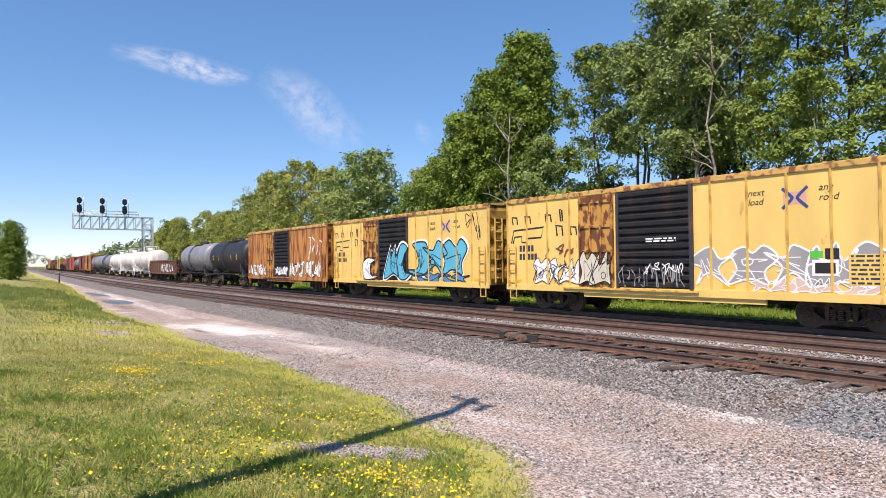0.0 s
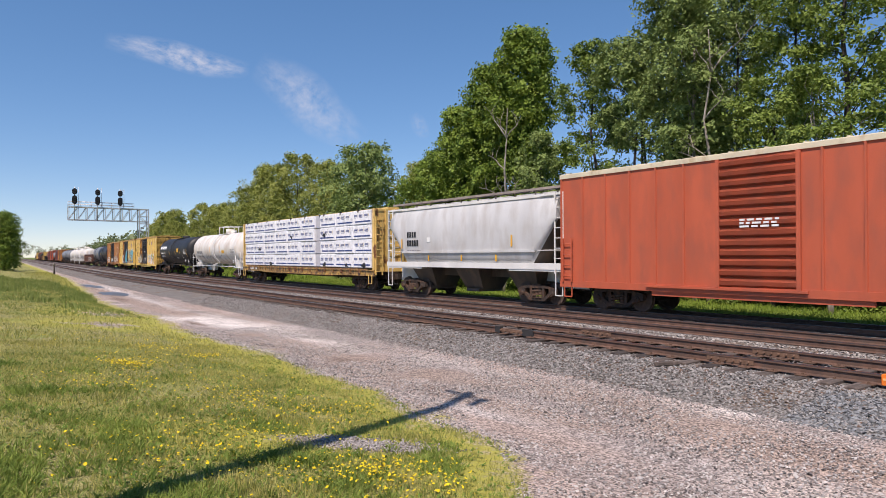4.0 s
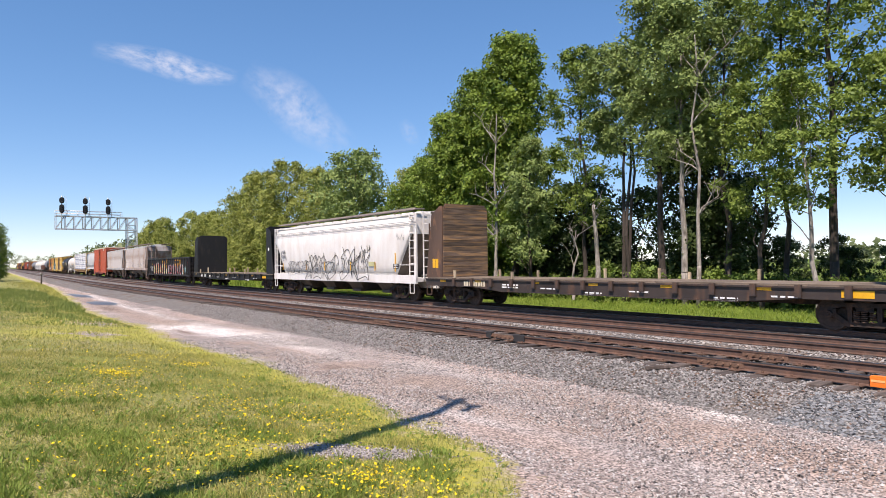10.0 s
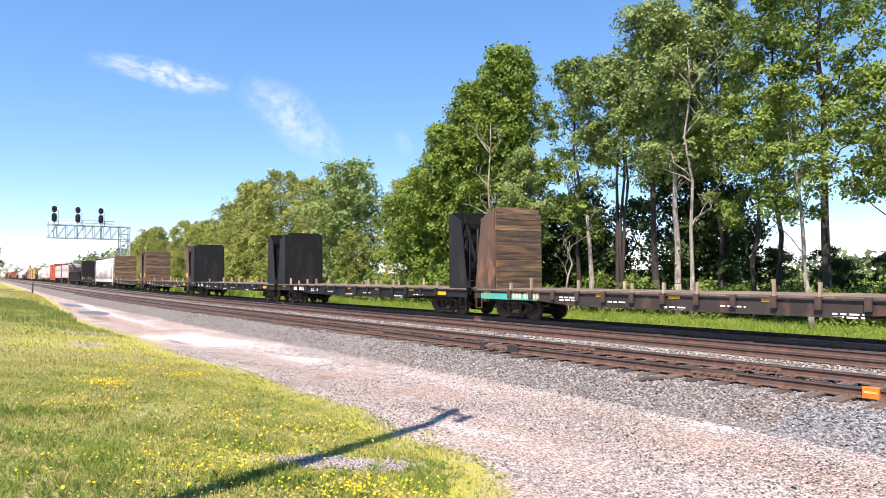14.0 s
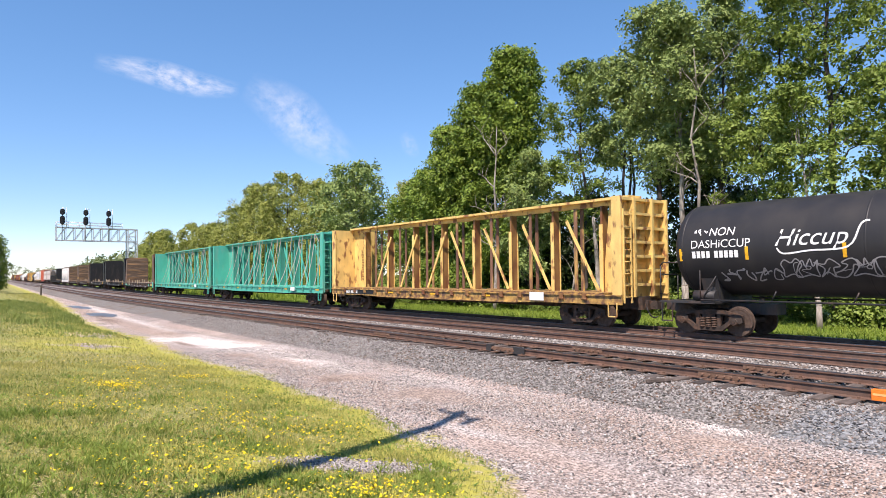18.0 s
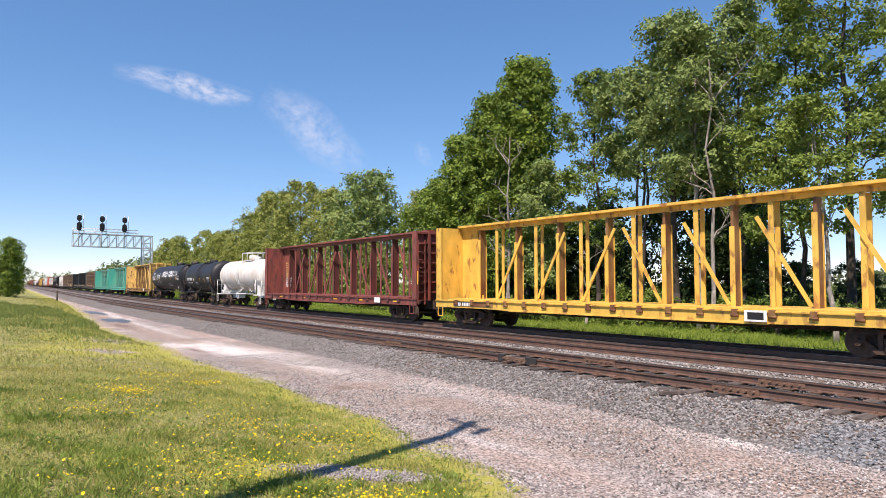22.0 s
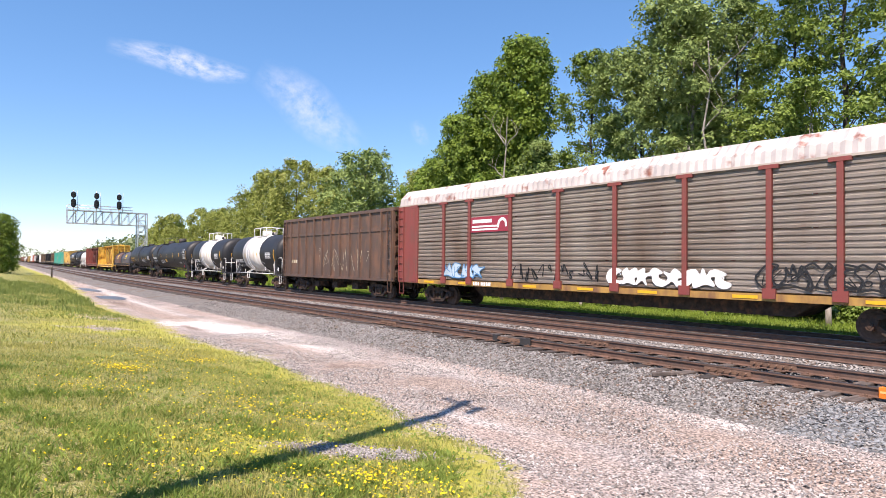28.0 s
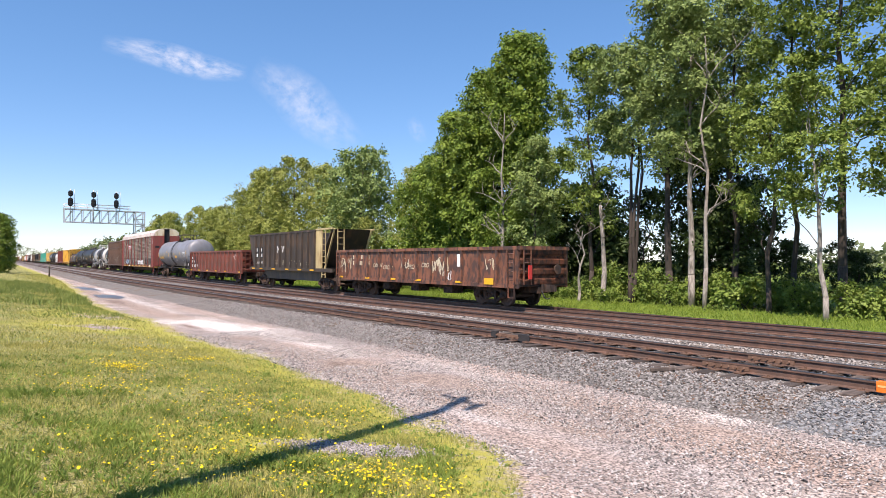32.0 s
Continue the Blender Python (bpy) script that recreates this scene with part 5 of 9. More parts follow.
def graffiti(car, at, x0, x1, z0, z1, n, fill, line, seed, halo=None, w=0.05, label=""):
    """A row of tightly set, bulging spray shapes with outlines, holes and inner strokes; fill or halo may be missing."""
    rng = random.Random(seed)
    fills, lines, halos = bmesh.new(), bmesh.new(), bmesh.new()
    step_x = (x1 - x0) / n
    last = None
    for i in range(n):
        cx, cz = x0 + step_x * (i + 0.5), (z0 + z1) / 2
        rx, rz = step_x * 0.66, (z1 - z0) * 0.5
        form = rng.choice([f for f in FORMS if f is not last])
        last = form
        shear, turn = rng.uniform(-0.1, 0.3), rng.choice((1, 1, -1))
        wild = 0.10 if fill is not None else 0.2
        pts = []
        for u, v in form:
            u, v = turn * u + rng.uniform(-wild, wild), v * rng.uniform(0.86, 1.0) + rng.uniform(-wild, wild) * 0.4
            pts.append((cx + rx * u + shear * rz * v, min(max(cz + rz * v, z0), z1)))
        loop = smooth_line(pts, True, 4)
        if halo is not None:
            up = lift(at, 0.002 + 0.0003 * i)
            halos.faces.new([halos.verts.new(up(cx + (p[0] - cx) * 1.16, min(max(cz + (p[1] - cz) * 1.16, z0 - 0.1), z1 + 0.12))) for p in loop])
        if fill is not None:
            up = lift(at, 0.005 + 0.0005 * i)
            fills.faces.new([fills.verts.new(up(*p)) for p in loop])
        up = lift(at, 0.009 + 0.0005 * i)
        stroke(lines, up, loop, w, True)
        if i % 3 == 1:
            hx, hz = rng.uniform(-0.3, 0.3), rng.uniform(-0.4, 0.4)
            hole = [(cx + rx * (hx + 0.22 * math.cos(q)), cz + rz * (hz + 0.2 * math.sin(q) * rng.uniform(0.6, 1.2))) for q in (0.3, 1.6, 2.9, 4.1, 5.3)]
            stroke(lines, up, smooth_line(hole, True, 3), w * 0.7, True)
        for j in range(3 if rz > 0.5 else 1):
            q = [(cx + rng.uniform(-0.7, 0.7) * rx, cz + rng.uniform(-0.8, 0.6) * rz) for _ in range(3)]
            stroke(lines, up, smooth_line(q), w * 0.55)
        if fill is None and rz > 0.45:
            q = [(cx + rng.uniform(-1, 1) * rx, z0 + rng.uniform(0.3, 0.6) * rz), (cx + rng.uniform(-0.5, 0.5) * rx, z1 + 0.15 * rz), (cx + rng.uniform(-0.2, 0.9) * rx, cz)]
            stroke(lines, up, q, w * 0.8)
    if fill is not None:
        tagged(part("graffiti_fill", fills, fill, car, label), kind="stuff")
    else:
        fills.free()
    if halo is not None:
        tagged(part("graffiti_halo", halos, halo, car), kind="stuff")
    else:
        halos.free()
    return tagged(part("graffiti_outline", lines, line, car, label if fill is None else ""), kind="stuff")


def scrawl(car, at, x0, x1, z0, z1, n, mat, seed, w=0.03):
    """A quick spray tag of n looping strokes."""
    rng = random.Random(seed)
    bm = bmesh.new()
    for i in range(n):
        cx = x0 + (x1 - x0) * (i + 0.5) / n
        d = (x1 - x0) / n
        pts = [(cx + rng.uniform(-0.55, 0.55) * d, rng.uniform(z0, z1)) for _ in range(rng.randint(4, 6))]
        stroke(bm, at, smooth_line(pts), w * rng.uniform(0.7, 1.2))
    return tagged(part("spray_tag", bm, mat, car), kind="stuff")


def reflectors(car, at, xs, z0, z1, w, wide=False):
    for x in xs:
        mark(car, at, x - (w if wide else 0.05), x + (w if wide else 0.05), z0, z1, YEL_REF, "reflector", "yellow reflector")


def panel_label(car, at, x, z, w, h, ground, ink, seed):
    """A small painted panel with a border and plain lines of writing on it."""
    mark(car, at, x, x + w, z, z + h, ground, "data_panel")
    up = lift(at, 0.004)
    bm = bmesh.new()
    rng = random.Random(seed)
    n = max(2, int(h / 0.12))
    for i in range(n):
        zz = z + h * (i + 0.3) / n
        xx = x + 0.06
        while xx < x + w - 0.1:
            b = min(rng.uniform(0.06, 0.25), x + w - 0.06 - xx)
            quad(bm, up, xx, xx + b, zz, zz + h / n * 0.45)
            xx += b + 0.05
    tagged(part("data_lettering", bm, ink, car), kind="stuff")


def placard(car, at, x, z, s=0.17, mat=None):
    bm = bmesh.new()
    vs = [bm.verts.new(at(x + a * s, z + b * s)) for a, b in ((0, -1), (1, 0), (0, 1), (-1, 0))]
    bm.faces.new(vs)
    part("placard", bm, mat or WHITE_P, car, "diamond-shaped hazard placard")
    bm = bmesh.new()
    quad(bm, lift(at, 0.004), x - s * 0.4, x + s * 0.4, z - 0.02, z + 0.05)
    part("placard_symbol", bm, BLACK_P, car)


def thing(name, label, group="cars of the freight train", category="freight car"):
    return tagged(new(name), label, category, group)


def ribs(car, xs, y, z0, z1, mat, w=0.09, d=0.05, both=True):
    me = bpy.data.meshes.new("side_post")
    bm = bmesh.new()
    prism(bm, ((-w / 2, 0), (-w * 0.3, -d), (w * 0.3, -d), (w / 2, 0)), "z", z0, z1)
    bm.to_mesh(me)
    bm.free()
    for x in xs:
        link_mesh("side_post", me, mat, car).location = (x, -y, 0)
        if both:
            link_mesh("side_post", me, mat, car).matrix_basis = pose(x, y, 0, 0, 0, 180)


# ---- freight cars: kinds ----
def reach(a, b, n):
    return [a + (b - a) * i / (n - 1) for i in range(n)]


def pressed_sheet(bm, profile, a, b, axis, thickness=0.012):
    """A folded sheet: a line of (depth, height) points swept along 'x' or 'y', given some thickness."""
    def at(p, v):
        return (v, p[0], p[1]) if axis == "x" else (p[0], v, p[1])
    lo = [bm.verts.new(at(p, a)) for p in profile]
    hi = [bm.verts.new(at(p, b)) for p in profile]
    fs = [bm.faces.new((lo[i], hi[i], hi[i + 1], lo[i + 1])) for i in range(len(profile) - 1)]
    bmesh.ops.solidify(bm, geom=fs, thickness=thickness)
    bmesh.ops.recalc_face_normals(bm, faces=bm.faces)


def wave(base, out, z0, z1, n, low=0.40, high=0.2):
    """Points of n trapezoid ribs between z0 and z1."""
    dz = (z1 - z0) / n
    pts = [(base, z0)]
    for i in range(n):
        c = z0 + dz * (i + 0.5)
        pts += [(base, c - dz * low), (out, c - dz * high), (out, c + dz * high), (base, c + dz * low)]
    return pts + [(base, z1)]


def corrugated_end(car, x, q, mat, z0, z1, hw, n=5, depth=0.09):
    """A pressed steel end with broad level ribs; q tells which way it faces."""
    bm = bmesh.new()
    pressed_sheet(bm, wave(x, x + q * depth, z0, z1, n), -hw, hw, "y", 0.03)
    return part("end_wall", bm, mat, car)


def box_roof(car, hl, hw, z, mat, n=14, rise=0.14):
    bm = bmesh.new()
    prism(bm, ((-hw - 0.02, z), (hw + 0.02, z), (hw, z + 0.06), (0, z + rise), (-hw, z + 0.06)), "x", -hl, hl)
    for x in reach(-hl + 0.3, hl - 0.3, n):
        for q in (-1, 1):
            beam(bm, (x, q * hw, z + 0.075), (x, 0, z + rise + 0.02), 0.06, 0.04)
    return part("roof", bm, mat, car)


def boxcar(name, label, hl, eave, paint, post_mat, door_mat, plug_mat, roof_mat, door=(-1.1, 2.0), plug=None, posts=14, end_n=4, roof_band=None):
    car = thing(name, label)
    hw, z0 = 1.48, 0.98
    for q in (-1, 1):
        bm = bmesh.new()
        box(bm, -hl, hl, min(q * hw, q * (hw - 0.06)), max(q * hw, q * (hw - 0.06)), z0, eave)
        part("side_wall", bm, paint, car)
        corrugated_end(car, q * (hl - 0.07), q, post_mat, z0, eave, hw - 0.07, end_n)
        bm = bmesh.new()
        box(bm, -hl, hl, min(q * (hw - 0.02), q * (hw + 0.05)), max(q * (hw - 0.02), q * (hw + 0.05)), z0 - 0.16, z0 + 0.08)
        box(bm, -hl * 0.45, hl * 0.45, min(q * (hw - 0.12), q * (hw - 0.02)), max(q * (hw - 0.12), q * (hw - 0.02)), z0 - 0.32, z0 - 0.16)
        part("side_sill", bm, paint, car)
        bm = bmesh.new()
        box(bm, -hl, hl, min(q * hw, q * (hw + 0.05)), max(q * hw, q * (hw + 0.05)), eave - 0.12, eave + 0.03)
        part("top_rail", bm, roof_mat, car)
    box_roof(car, hl, hw, eave, roof_mat)
    bm = bmesh.new()
    box(bm, -hl + 0.1, hl - 0.1, -hw + 0.1, hw - 0.1, z0 - 0.06, z0 - 0.01)
    box(bm, -hl, hl, -0.22, 0.22, 0.62, z0 - 0.06)
    part("underframe", bm, STEEL, car)
    xs = [x for x in reach(-hl + 0.06, hl - 0.06, posts) if not (door[0] - 0.1 < x < door[1] + 0.1) and not (plug and plug[0] - 0.1 < x < plug[1] + 0.1)]
    ribs(car, xs, hw, z0 + 0.08, eave - 0.12, post_mat)
    for q in (-1, 1):
        # a corrugated sliding door on its track
        bm = bmesh.new()
        pressed_sheet(bm, wave(q * (hw + 0.02), q * (hw + 0.085), z0 + 0.05, eave - 0.14, 13, 0.42), door[0] + 0.1, door[1] - 0.1, "x")
        dr = part("door", bm, door_mat, car, "corrugated sliding door")
        for x in (door[0] + 0.06, door[1] - 0.06):
            bm = bmesh.new()
            box(bm, x - 0.06, x + 0.06, min(q * (hw + 0.01), q * (hw + 0.1)), max(q * (hw + 0.01), q * (hw + 0.1)), z0 + 0.05, eave - 0.14)
            part("door_stile", bm, door_mat, dr)
        bm = bmesh.new()
        box(bm, door[0] - 2.6, door[1] + 0.2, min(q * hw, q * (hw + 0.12)), max(q * hw, q * (hw + 0.12)), z0 - 0.03, z0 + 0.04)
        part("door_track", bm, post_mat, car)
        if plug:
            bm = bmesh.new()
            a, b = sorted((q * (hw + 0.01), q * (hw + 0.05)))
            box(bm, plug[0], plug[1], a, b, z0 + 0.06, eave - 0.16)
            a, b = sorted((q * (hw + 0.05), q * (hw + 0.10)))
            for x in reach(plug[0] + 0.05, plug[1] - 0.05, 4):
                box(bm, x - 0.04, x + 0.04, a, b, z0 + 0.06, eave - 0.16)
            for zz in reach(z0 + 0.5, eave - 0.4, 4):
                box(bm, plug[0], plug[1], a, b, zz - 0.05, zz + 0.05)
            part("plug_door", bm, plug_mat, car, "rusted plug door")
    for q in (-1, 1):
        ladder(car, q * (hl - 0.42), -hw - 0.09, z0 + 0.05, z0 + 1.75, 0.44, post_mat)
        ladder(car, q * (hl + 0.06), -0.95, z0 + 0.1, eave - 0.6, 0.42, post_mat, "y")
        step(car, q * (hl - 0.42), -hw - 0.03, post_mat)
    running_gear(car, hl, 2.45)
    return car


def nudge(car, off):
    """Moves all that is built so far of a car along it."""
    for ob in car.children:
        ob.location.x += off
    return car


def tank_car(name, label, hl, radius, zc, paint, rail_mat, frame_mat, ladder_x=-0.5, dome="hatch", band=None, rails_up=True, side_rail=True, head=0.52, off=0.0, inset=1.15):
    """off: how far the middle of the tank lies from the point that the marks are counted from."""
    car = thing(name, label, category="tank car")
    ladder_x -= off
    if band:
        band = (band[0] - off, band[1] - off, band[2])
    prof = [(-hl, 0.0)] + [(-hl + head * (1 - math.cos(a)), radius * math.sin(a) ** 0.6) for a in reach(0.18, math.pi / 2, 7)]
    mid = reach(-hl + head, hl - head, 9)[1:-1]
    full = prof + [(x, radius) for x in mid] + [(-x, r) for x, r in reversed(prof)]
    bm = bmesh.new()
    lathe(bm, full, zc, 36)
    tank = part("tank", bm, paint, car)
    # weld seams where the plates meet
    for i, x in enumerate((-hl + head + 0.02, -hl * 0.33, hl * 0.33, hl - head - 0.02)):
        bm = bmesh.new()
        lathe(bm, ((x - 0.025, radius + 0.001), (x - 0.012, radius + 0.010), (x + 0.012, radius + 0.010), (x + 0.025, radius + 0.001)), zc, 36)
        part("weld_seam", bm, paint, tank)
    if band:
        bm = bmesh.new()
        lathe(bm, ((band[0], radius + 0.003), (band[0], radius + 0.012), (band[1], radius + 0.012), (band[1], radius + 0.003)), zc, 36)
        part("painted_band", bm, band[2], tank, "broad white painted band")
    zf = 1.02
    for q in (-1, 1):
        # end platform, saddle and stub sill
        bm = bmesh.new()
        box(bm, q * hl - q * 1.0 - 0.55 if q > 0 else -hl - 0.45, hl + 0.45 if q > 0 else -hl + 1.55, -1.35, 1.35, zf, zf + 0.07)
        a, b = sorted((q * (hl + 0.55), q * (hl - 3.0)))
        box(bm, a, b, -0.3, 0.3, 0.68, zf)
        part("end_platform", bm, frame_mat, car)
        bm = bmesh.new()
        xs = q * (hl - inset - 0.15)
        out = [(-0.95, zf + 0.05), (0.95, zf + 0.05)] + [(math.cos(a) * (radius + 0.012), zc + math.sin(a) * (radius + 0.012)) for a in reach(radians(-38), radians(-142), 9)]
        prism(bm, out, "x", xs - 0.28, xs + 0.28)
        for y in (-1.05, 1.05):
            prism(bm, ((xs - 0.22, zf + 0.05), (xs + 0.22, zf + 0.05), (xs + 0.1, zf + 0.85), (xs - 0.1, zf + 0.85)), "y", y - 0.06, y + 0.06)
        part("saddle", bm, frame_mat, car)
        # handrails round the end platform
        y = 1.33
        xe = q * (hl + 0.40)
        xi = q * (hl - 1.05)
        for side in (-1, 1):
            pipe(car, [(xi, side * y, zf + 0.05), (xi, side * y, zf + 1.30), (xe - q * 0.1, side * y, zf + 1.36), (xe, side * y, zf + 1.25), (xe, side * y, zf + 0.05)], 0.022, rail_mat)
            pipe(car, [(xi, side * y, zf + 0.05), (xi - q * 0.55, side * (y - 0.12), zf + 0.98)], 0.022, rail_mat, "brace")
        pipe(car, [(xe, -y, zf + 0.95), (xe, -0.3, zf + 0.95), (xe, -0.3, zf + 0.05)], 0.022, rail_mat)
        step(car, q * (hl + 0.15), -1.36, rail_mat, 0.42, zf)
        bm = bmesh.new()
        tube(bm, (q * (hl - 1.5), -1.12, zf + 0.25), (q * (hl - 0.75), -1.12, zf + 0.25), 0.17, None, 12)
        if q < 0:
            part("air_reservoir", bm, frame_mat, car)
        else:
            bm.free()
    if side_rail:
        for side in (-1, 1):
            pipe(car, [(-hl + 1.1, side * 1.38, zf + 0.12), (hl - 1.1, side * 1.38, zf + 0.12)], 0.03, rail_mat, "side_rail")
            for x in reach(-hl * 0.62, hl * 0.62, 6):
                pipe(car, [(x, side * 1.38, zf + 0.12), (x + 0.16, side * (radius * 0.93), zf + 0.42)], 0.02, rail_mat, "rail_bracket")
    # ladder over the flank, following the round of the tank
    bm = bmesh.new()
    lx = ladder_x
    pts = []
    for a in reach(radians(-52), radians(62), 12):
        pts.append(Vector((0, -math.cos(a) * (radius + 0.13), zc + math.sin(a) * (radius + 0.10))))
    low = [Vector((0, -radius * 0.98, 0.72)), Vector((0, -radius * 1.02, 1.2))]
    pts = low + [p for p in pts if p.z > 1.45]
    for q in (-1, 1):
        for a, b in zip(pts, pts[1:]):
            beam(bm, a + Vector((lx + q * 0.22, 0, 0)), b + Vector((lx + q * 0.22, 0, 0)), 0.045, 0.045, (1, 0, 0))
    for p in pts:
        tube(bm, p + Vector((lx - 0.22, 0, 0)), p + Vector((lx + 0.22, 0, 0)), 0.018, None, 6)
    part("ladder", bm, rail_mat, car)
    top = zc + radius
    # manway platform and fittings on top
    for y in (-0.62, 0.62):
        bm = bmesh.new()
        box(bm, lx - 0.9, lx + 1.9, y - 0.16, y + 0.16, top - 0.10, top - 0.05)
        part("top_walkway", bm, rail_mat, car)
    bm = bmesh.new()
    if dome == "hatch":
        tube(bm, (lx + 0.5, 0, top - 0.08), (lx + 0.5, 0, top + 0.20), 0.42, 0.42, 18)
        tube(bm, (lx + 0.5, 0, top + 0.20), (lx + 0.5, 0, top + 0.27), 0.44, 0.30, 18)
        part("manway_cover", bm, frame_mat, car)
    else:
        tube(bm, (lx + 0.2, 0, top - 0.08), (lx + 0.2, 0, top + 0.42), 0.40, 0.40, 18)
        tube(bm, (lx + 1.3, 0, top - 0.08), (lx + 1.3, 0, top + 0.26), 0.28, 0.28, 14)
        part("manway_cover", bm, band[2] if band else paint, car)
    for vx, vy, vr in ((-0.55, 0.1, 0.09), (1.75, -0.1, 0.11)):
        bm = bmesh.new()
        tube(bm, (lx + vx, vy, top - 0.05), (lx + vx, vy, top + 0.24), vr, vr * 0.75, 10)
        part("valve", bm, frame_mat, car)
    if rails_up:
        for y in (-0.72, 0.72):
            pipe(car, [(lx - 0.85, y, top - 0.1), (lx - 0.85, y, top + 0.62), (lx + 1.85, y, top + 0.62), (lx + 1.85, y, top - 0.1)], 0.028, rail_mat)
            pipe(car, [(lx + 0.5, y, top - 0.1), (lx + 0.5, y, top + 0.62)], 0.028, rail_mat, "rail_post")
        for x in (lx - 0.85, lx + 1.85):
            pipe(car, [(x, -0.72, top + 0.62), (x, 0.72, top + 0.62)], 0.028, rail_mat)
    bm = bmesh.new()
    tube(bm, (lx + 0.4, 0, zc - radius - 0.18), (lx + 0.4, 0, zc - radius + 0.05), 0.16, 0.22, 12)
    part("bottom_outlet", bm, frame_mat, car)
    running_gear(car, hl, inset, 0.85)
    return nudge(car, off)


def hopper_ends(car, hl, body, mat, z_sill, z_top, hw, frame):
    """Ladders and corner posts at the open ends of a covered hopper."""
    for q in (-1, 1):
        for side in (-1, 1):
            bm = bmesh.new()
            beam(bm, (q * (hl - 0.06), side * (hw - 0.06), z_sill - 0.3), (q * (hl - 0.06), side * (hw - 0.06), z_top), 0.09, 0.09)
            beam(bm, (q * (hl - 0.06), side * (hw - 0.06), z_top - 0.05), (q * body, side * (hw - 0.06), z_top - 0.05), 0.08, 0.08)
            part("corner_post", bm, frame, car)
        ladder(car, q * (hl - 0.34), -hw - 0.01, z_sill - 0.4, z_top, 0.46, frame)
        ladder(car, q * (hl + 0.02), -0.75, z_sill - 0.2, z_top + 0.1, 0.46, frame, "y")
        bm = bmesh.new()
        a, b = sorted((q * (body - 1.9), q * hl))
        box(bm, a, b, -hw, hw, z_sill - 0.32, z_sill - 0.12)
        box(bm, min(q * (hl - 2.4), q * (hl + 0.3)), max(q * (hl - 2.4), q * (hl + 0.3)), -0.3, 0.3, 0.68, z_sill - 0.3)
        part("end_sill", bm, frame, car)
        pipe(car, [(q * (hl - 0.1), -hw, z_sill + 0.55), (q * (body - 0.6), -hw, z_sill + 0.55)], 0.022, frame)
        step(car, q * (hl - 0.34), -hw - 0.02, frame, 0.45, z_sill - 0.3)


def hopper_roof(car, L, hw, z, mat, grey, n=7):
    bm = bmesh.new()
    prism(bm, ((-hw, z), (hw, z), (hw * 0.55, z + 0.16), (-hw * 0.55, z + 0.16)), "x", -L, L)
    part("roof", bm, mat, car)
    for y in (-0.95, 0.95):
        bm = bmesh.new()
        box(bm, -L - 0.6, L + 0.6, y - 0.28, y + 0.28, z + 0.33, z + 0.37)
        for x in reach(-L, L, 10):
            beam(bm, (x, y, z), (x, y, z + 0.35), 0.05, 0.05)
        box(bm, -L - 0.6, L + 0.6, y - 0.31 if y < 0 else y + 0.28, y - 0.28 if y < 0 else y + 0.31, z + 0.30, z + 0.40)
        part("running_board", bm, grey, car)
    for x in reach(-L * 0.86, L * 0.86, n):
        bm = bmesh.new()
        box(bm, x - L / n * 0.8, x + L / n * 0.8, -0.33, 0.33, z + 0.14, z + 0.30)
        part("roof_hatch", bm, mat, car)


def chutes(car, xs, half, z_top, z_bot, mat, narrow=0.42):
    for x in xs:
        bm = bmesh.new()
        lo, hi = [], []
        for (px, py) in ((-1, -1), (1, -1), (1, 1), (-1, 1)):
            hi.append(bm.verts.new((x + px * half, py * 1.25, z_top)))
            lo.append(bm.verts.new((x + px * half * narrow, py * 0.62, z_bot)))
        for i in range(4):
            bm.faces.new((lo[i], lo[(i + 1) % 4], hi[(i + 1) % 4], hi[i]))
        bm.faces.new(hi)
        bm.faces.new(lo[::-1])
        box(bm, x - half * 0.5, x + half * 0.5, -0.75, 0.75, z_bot - 0.14, z_bot)
        part("hopper_chute", bm, mat, car)


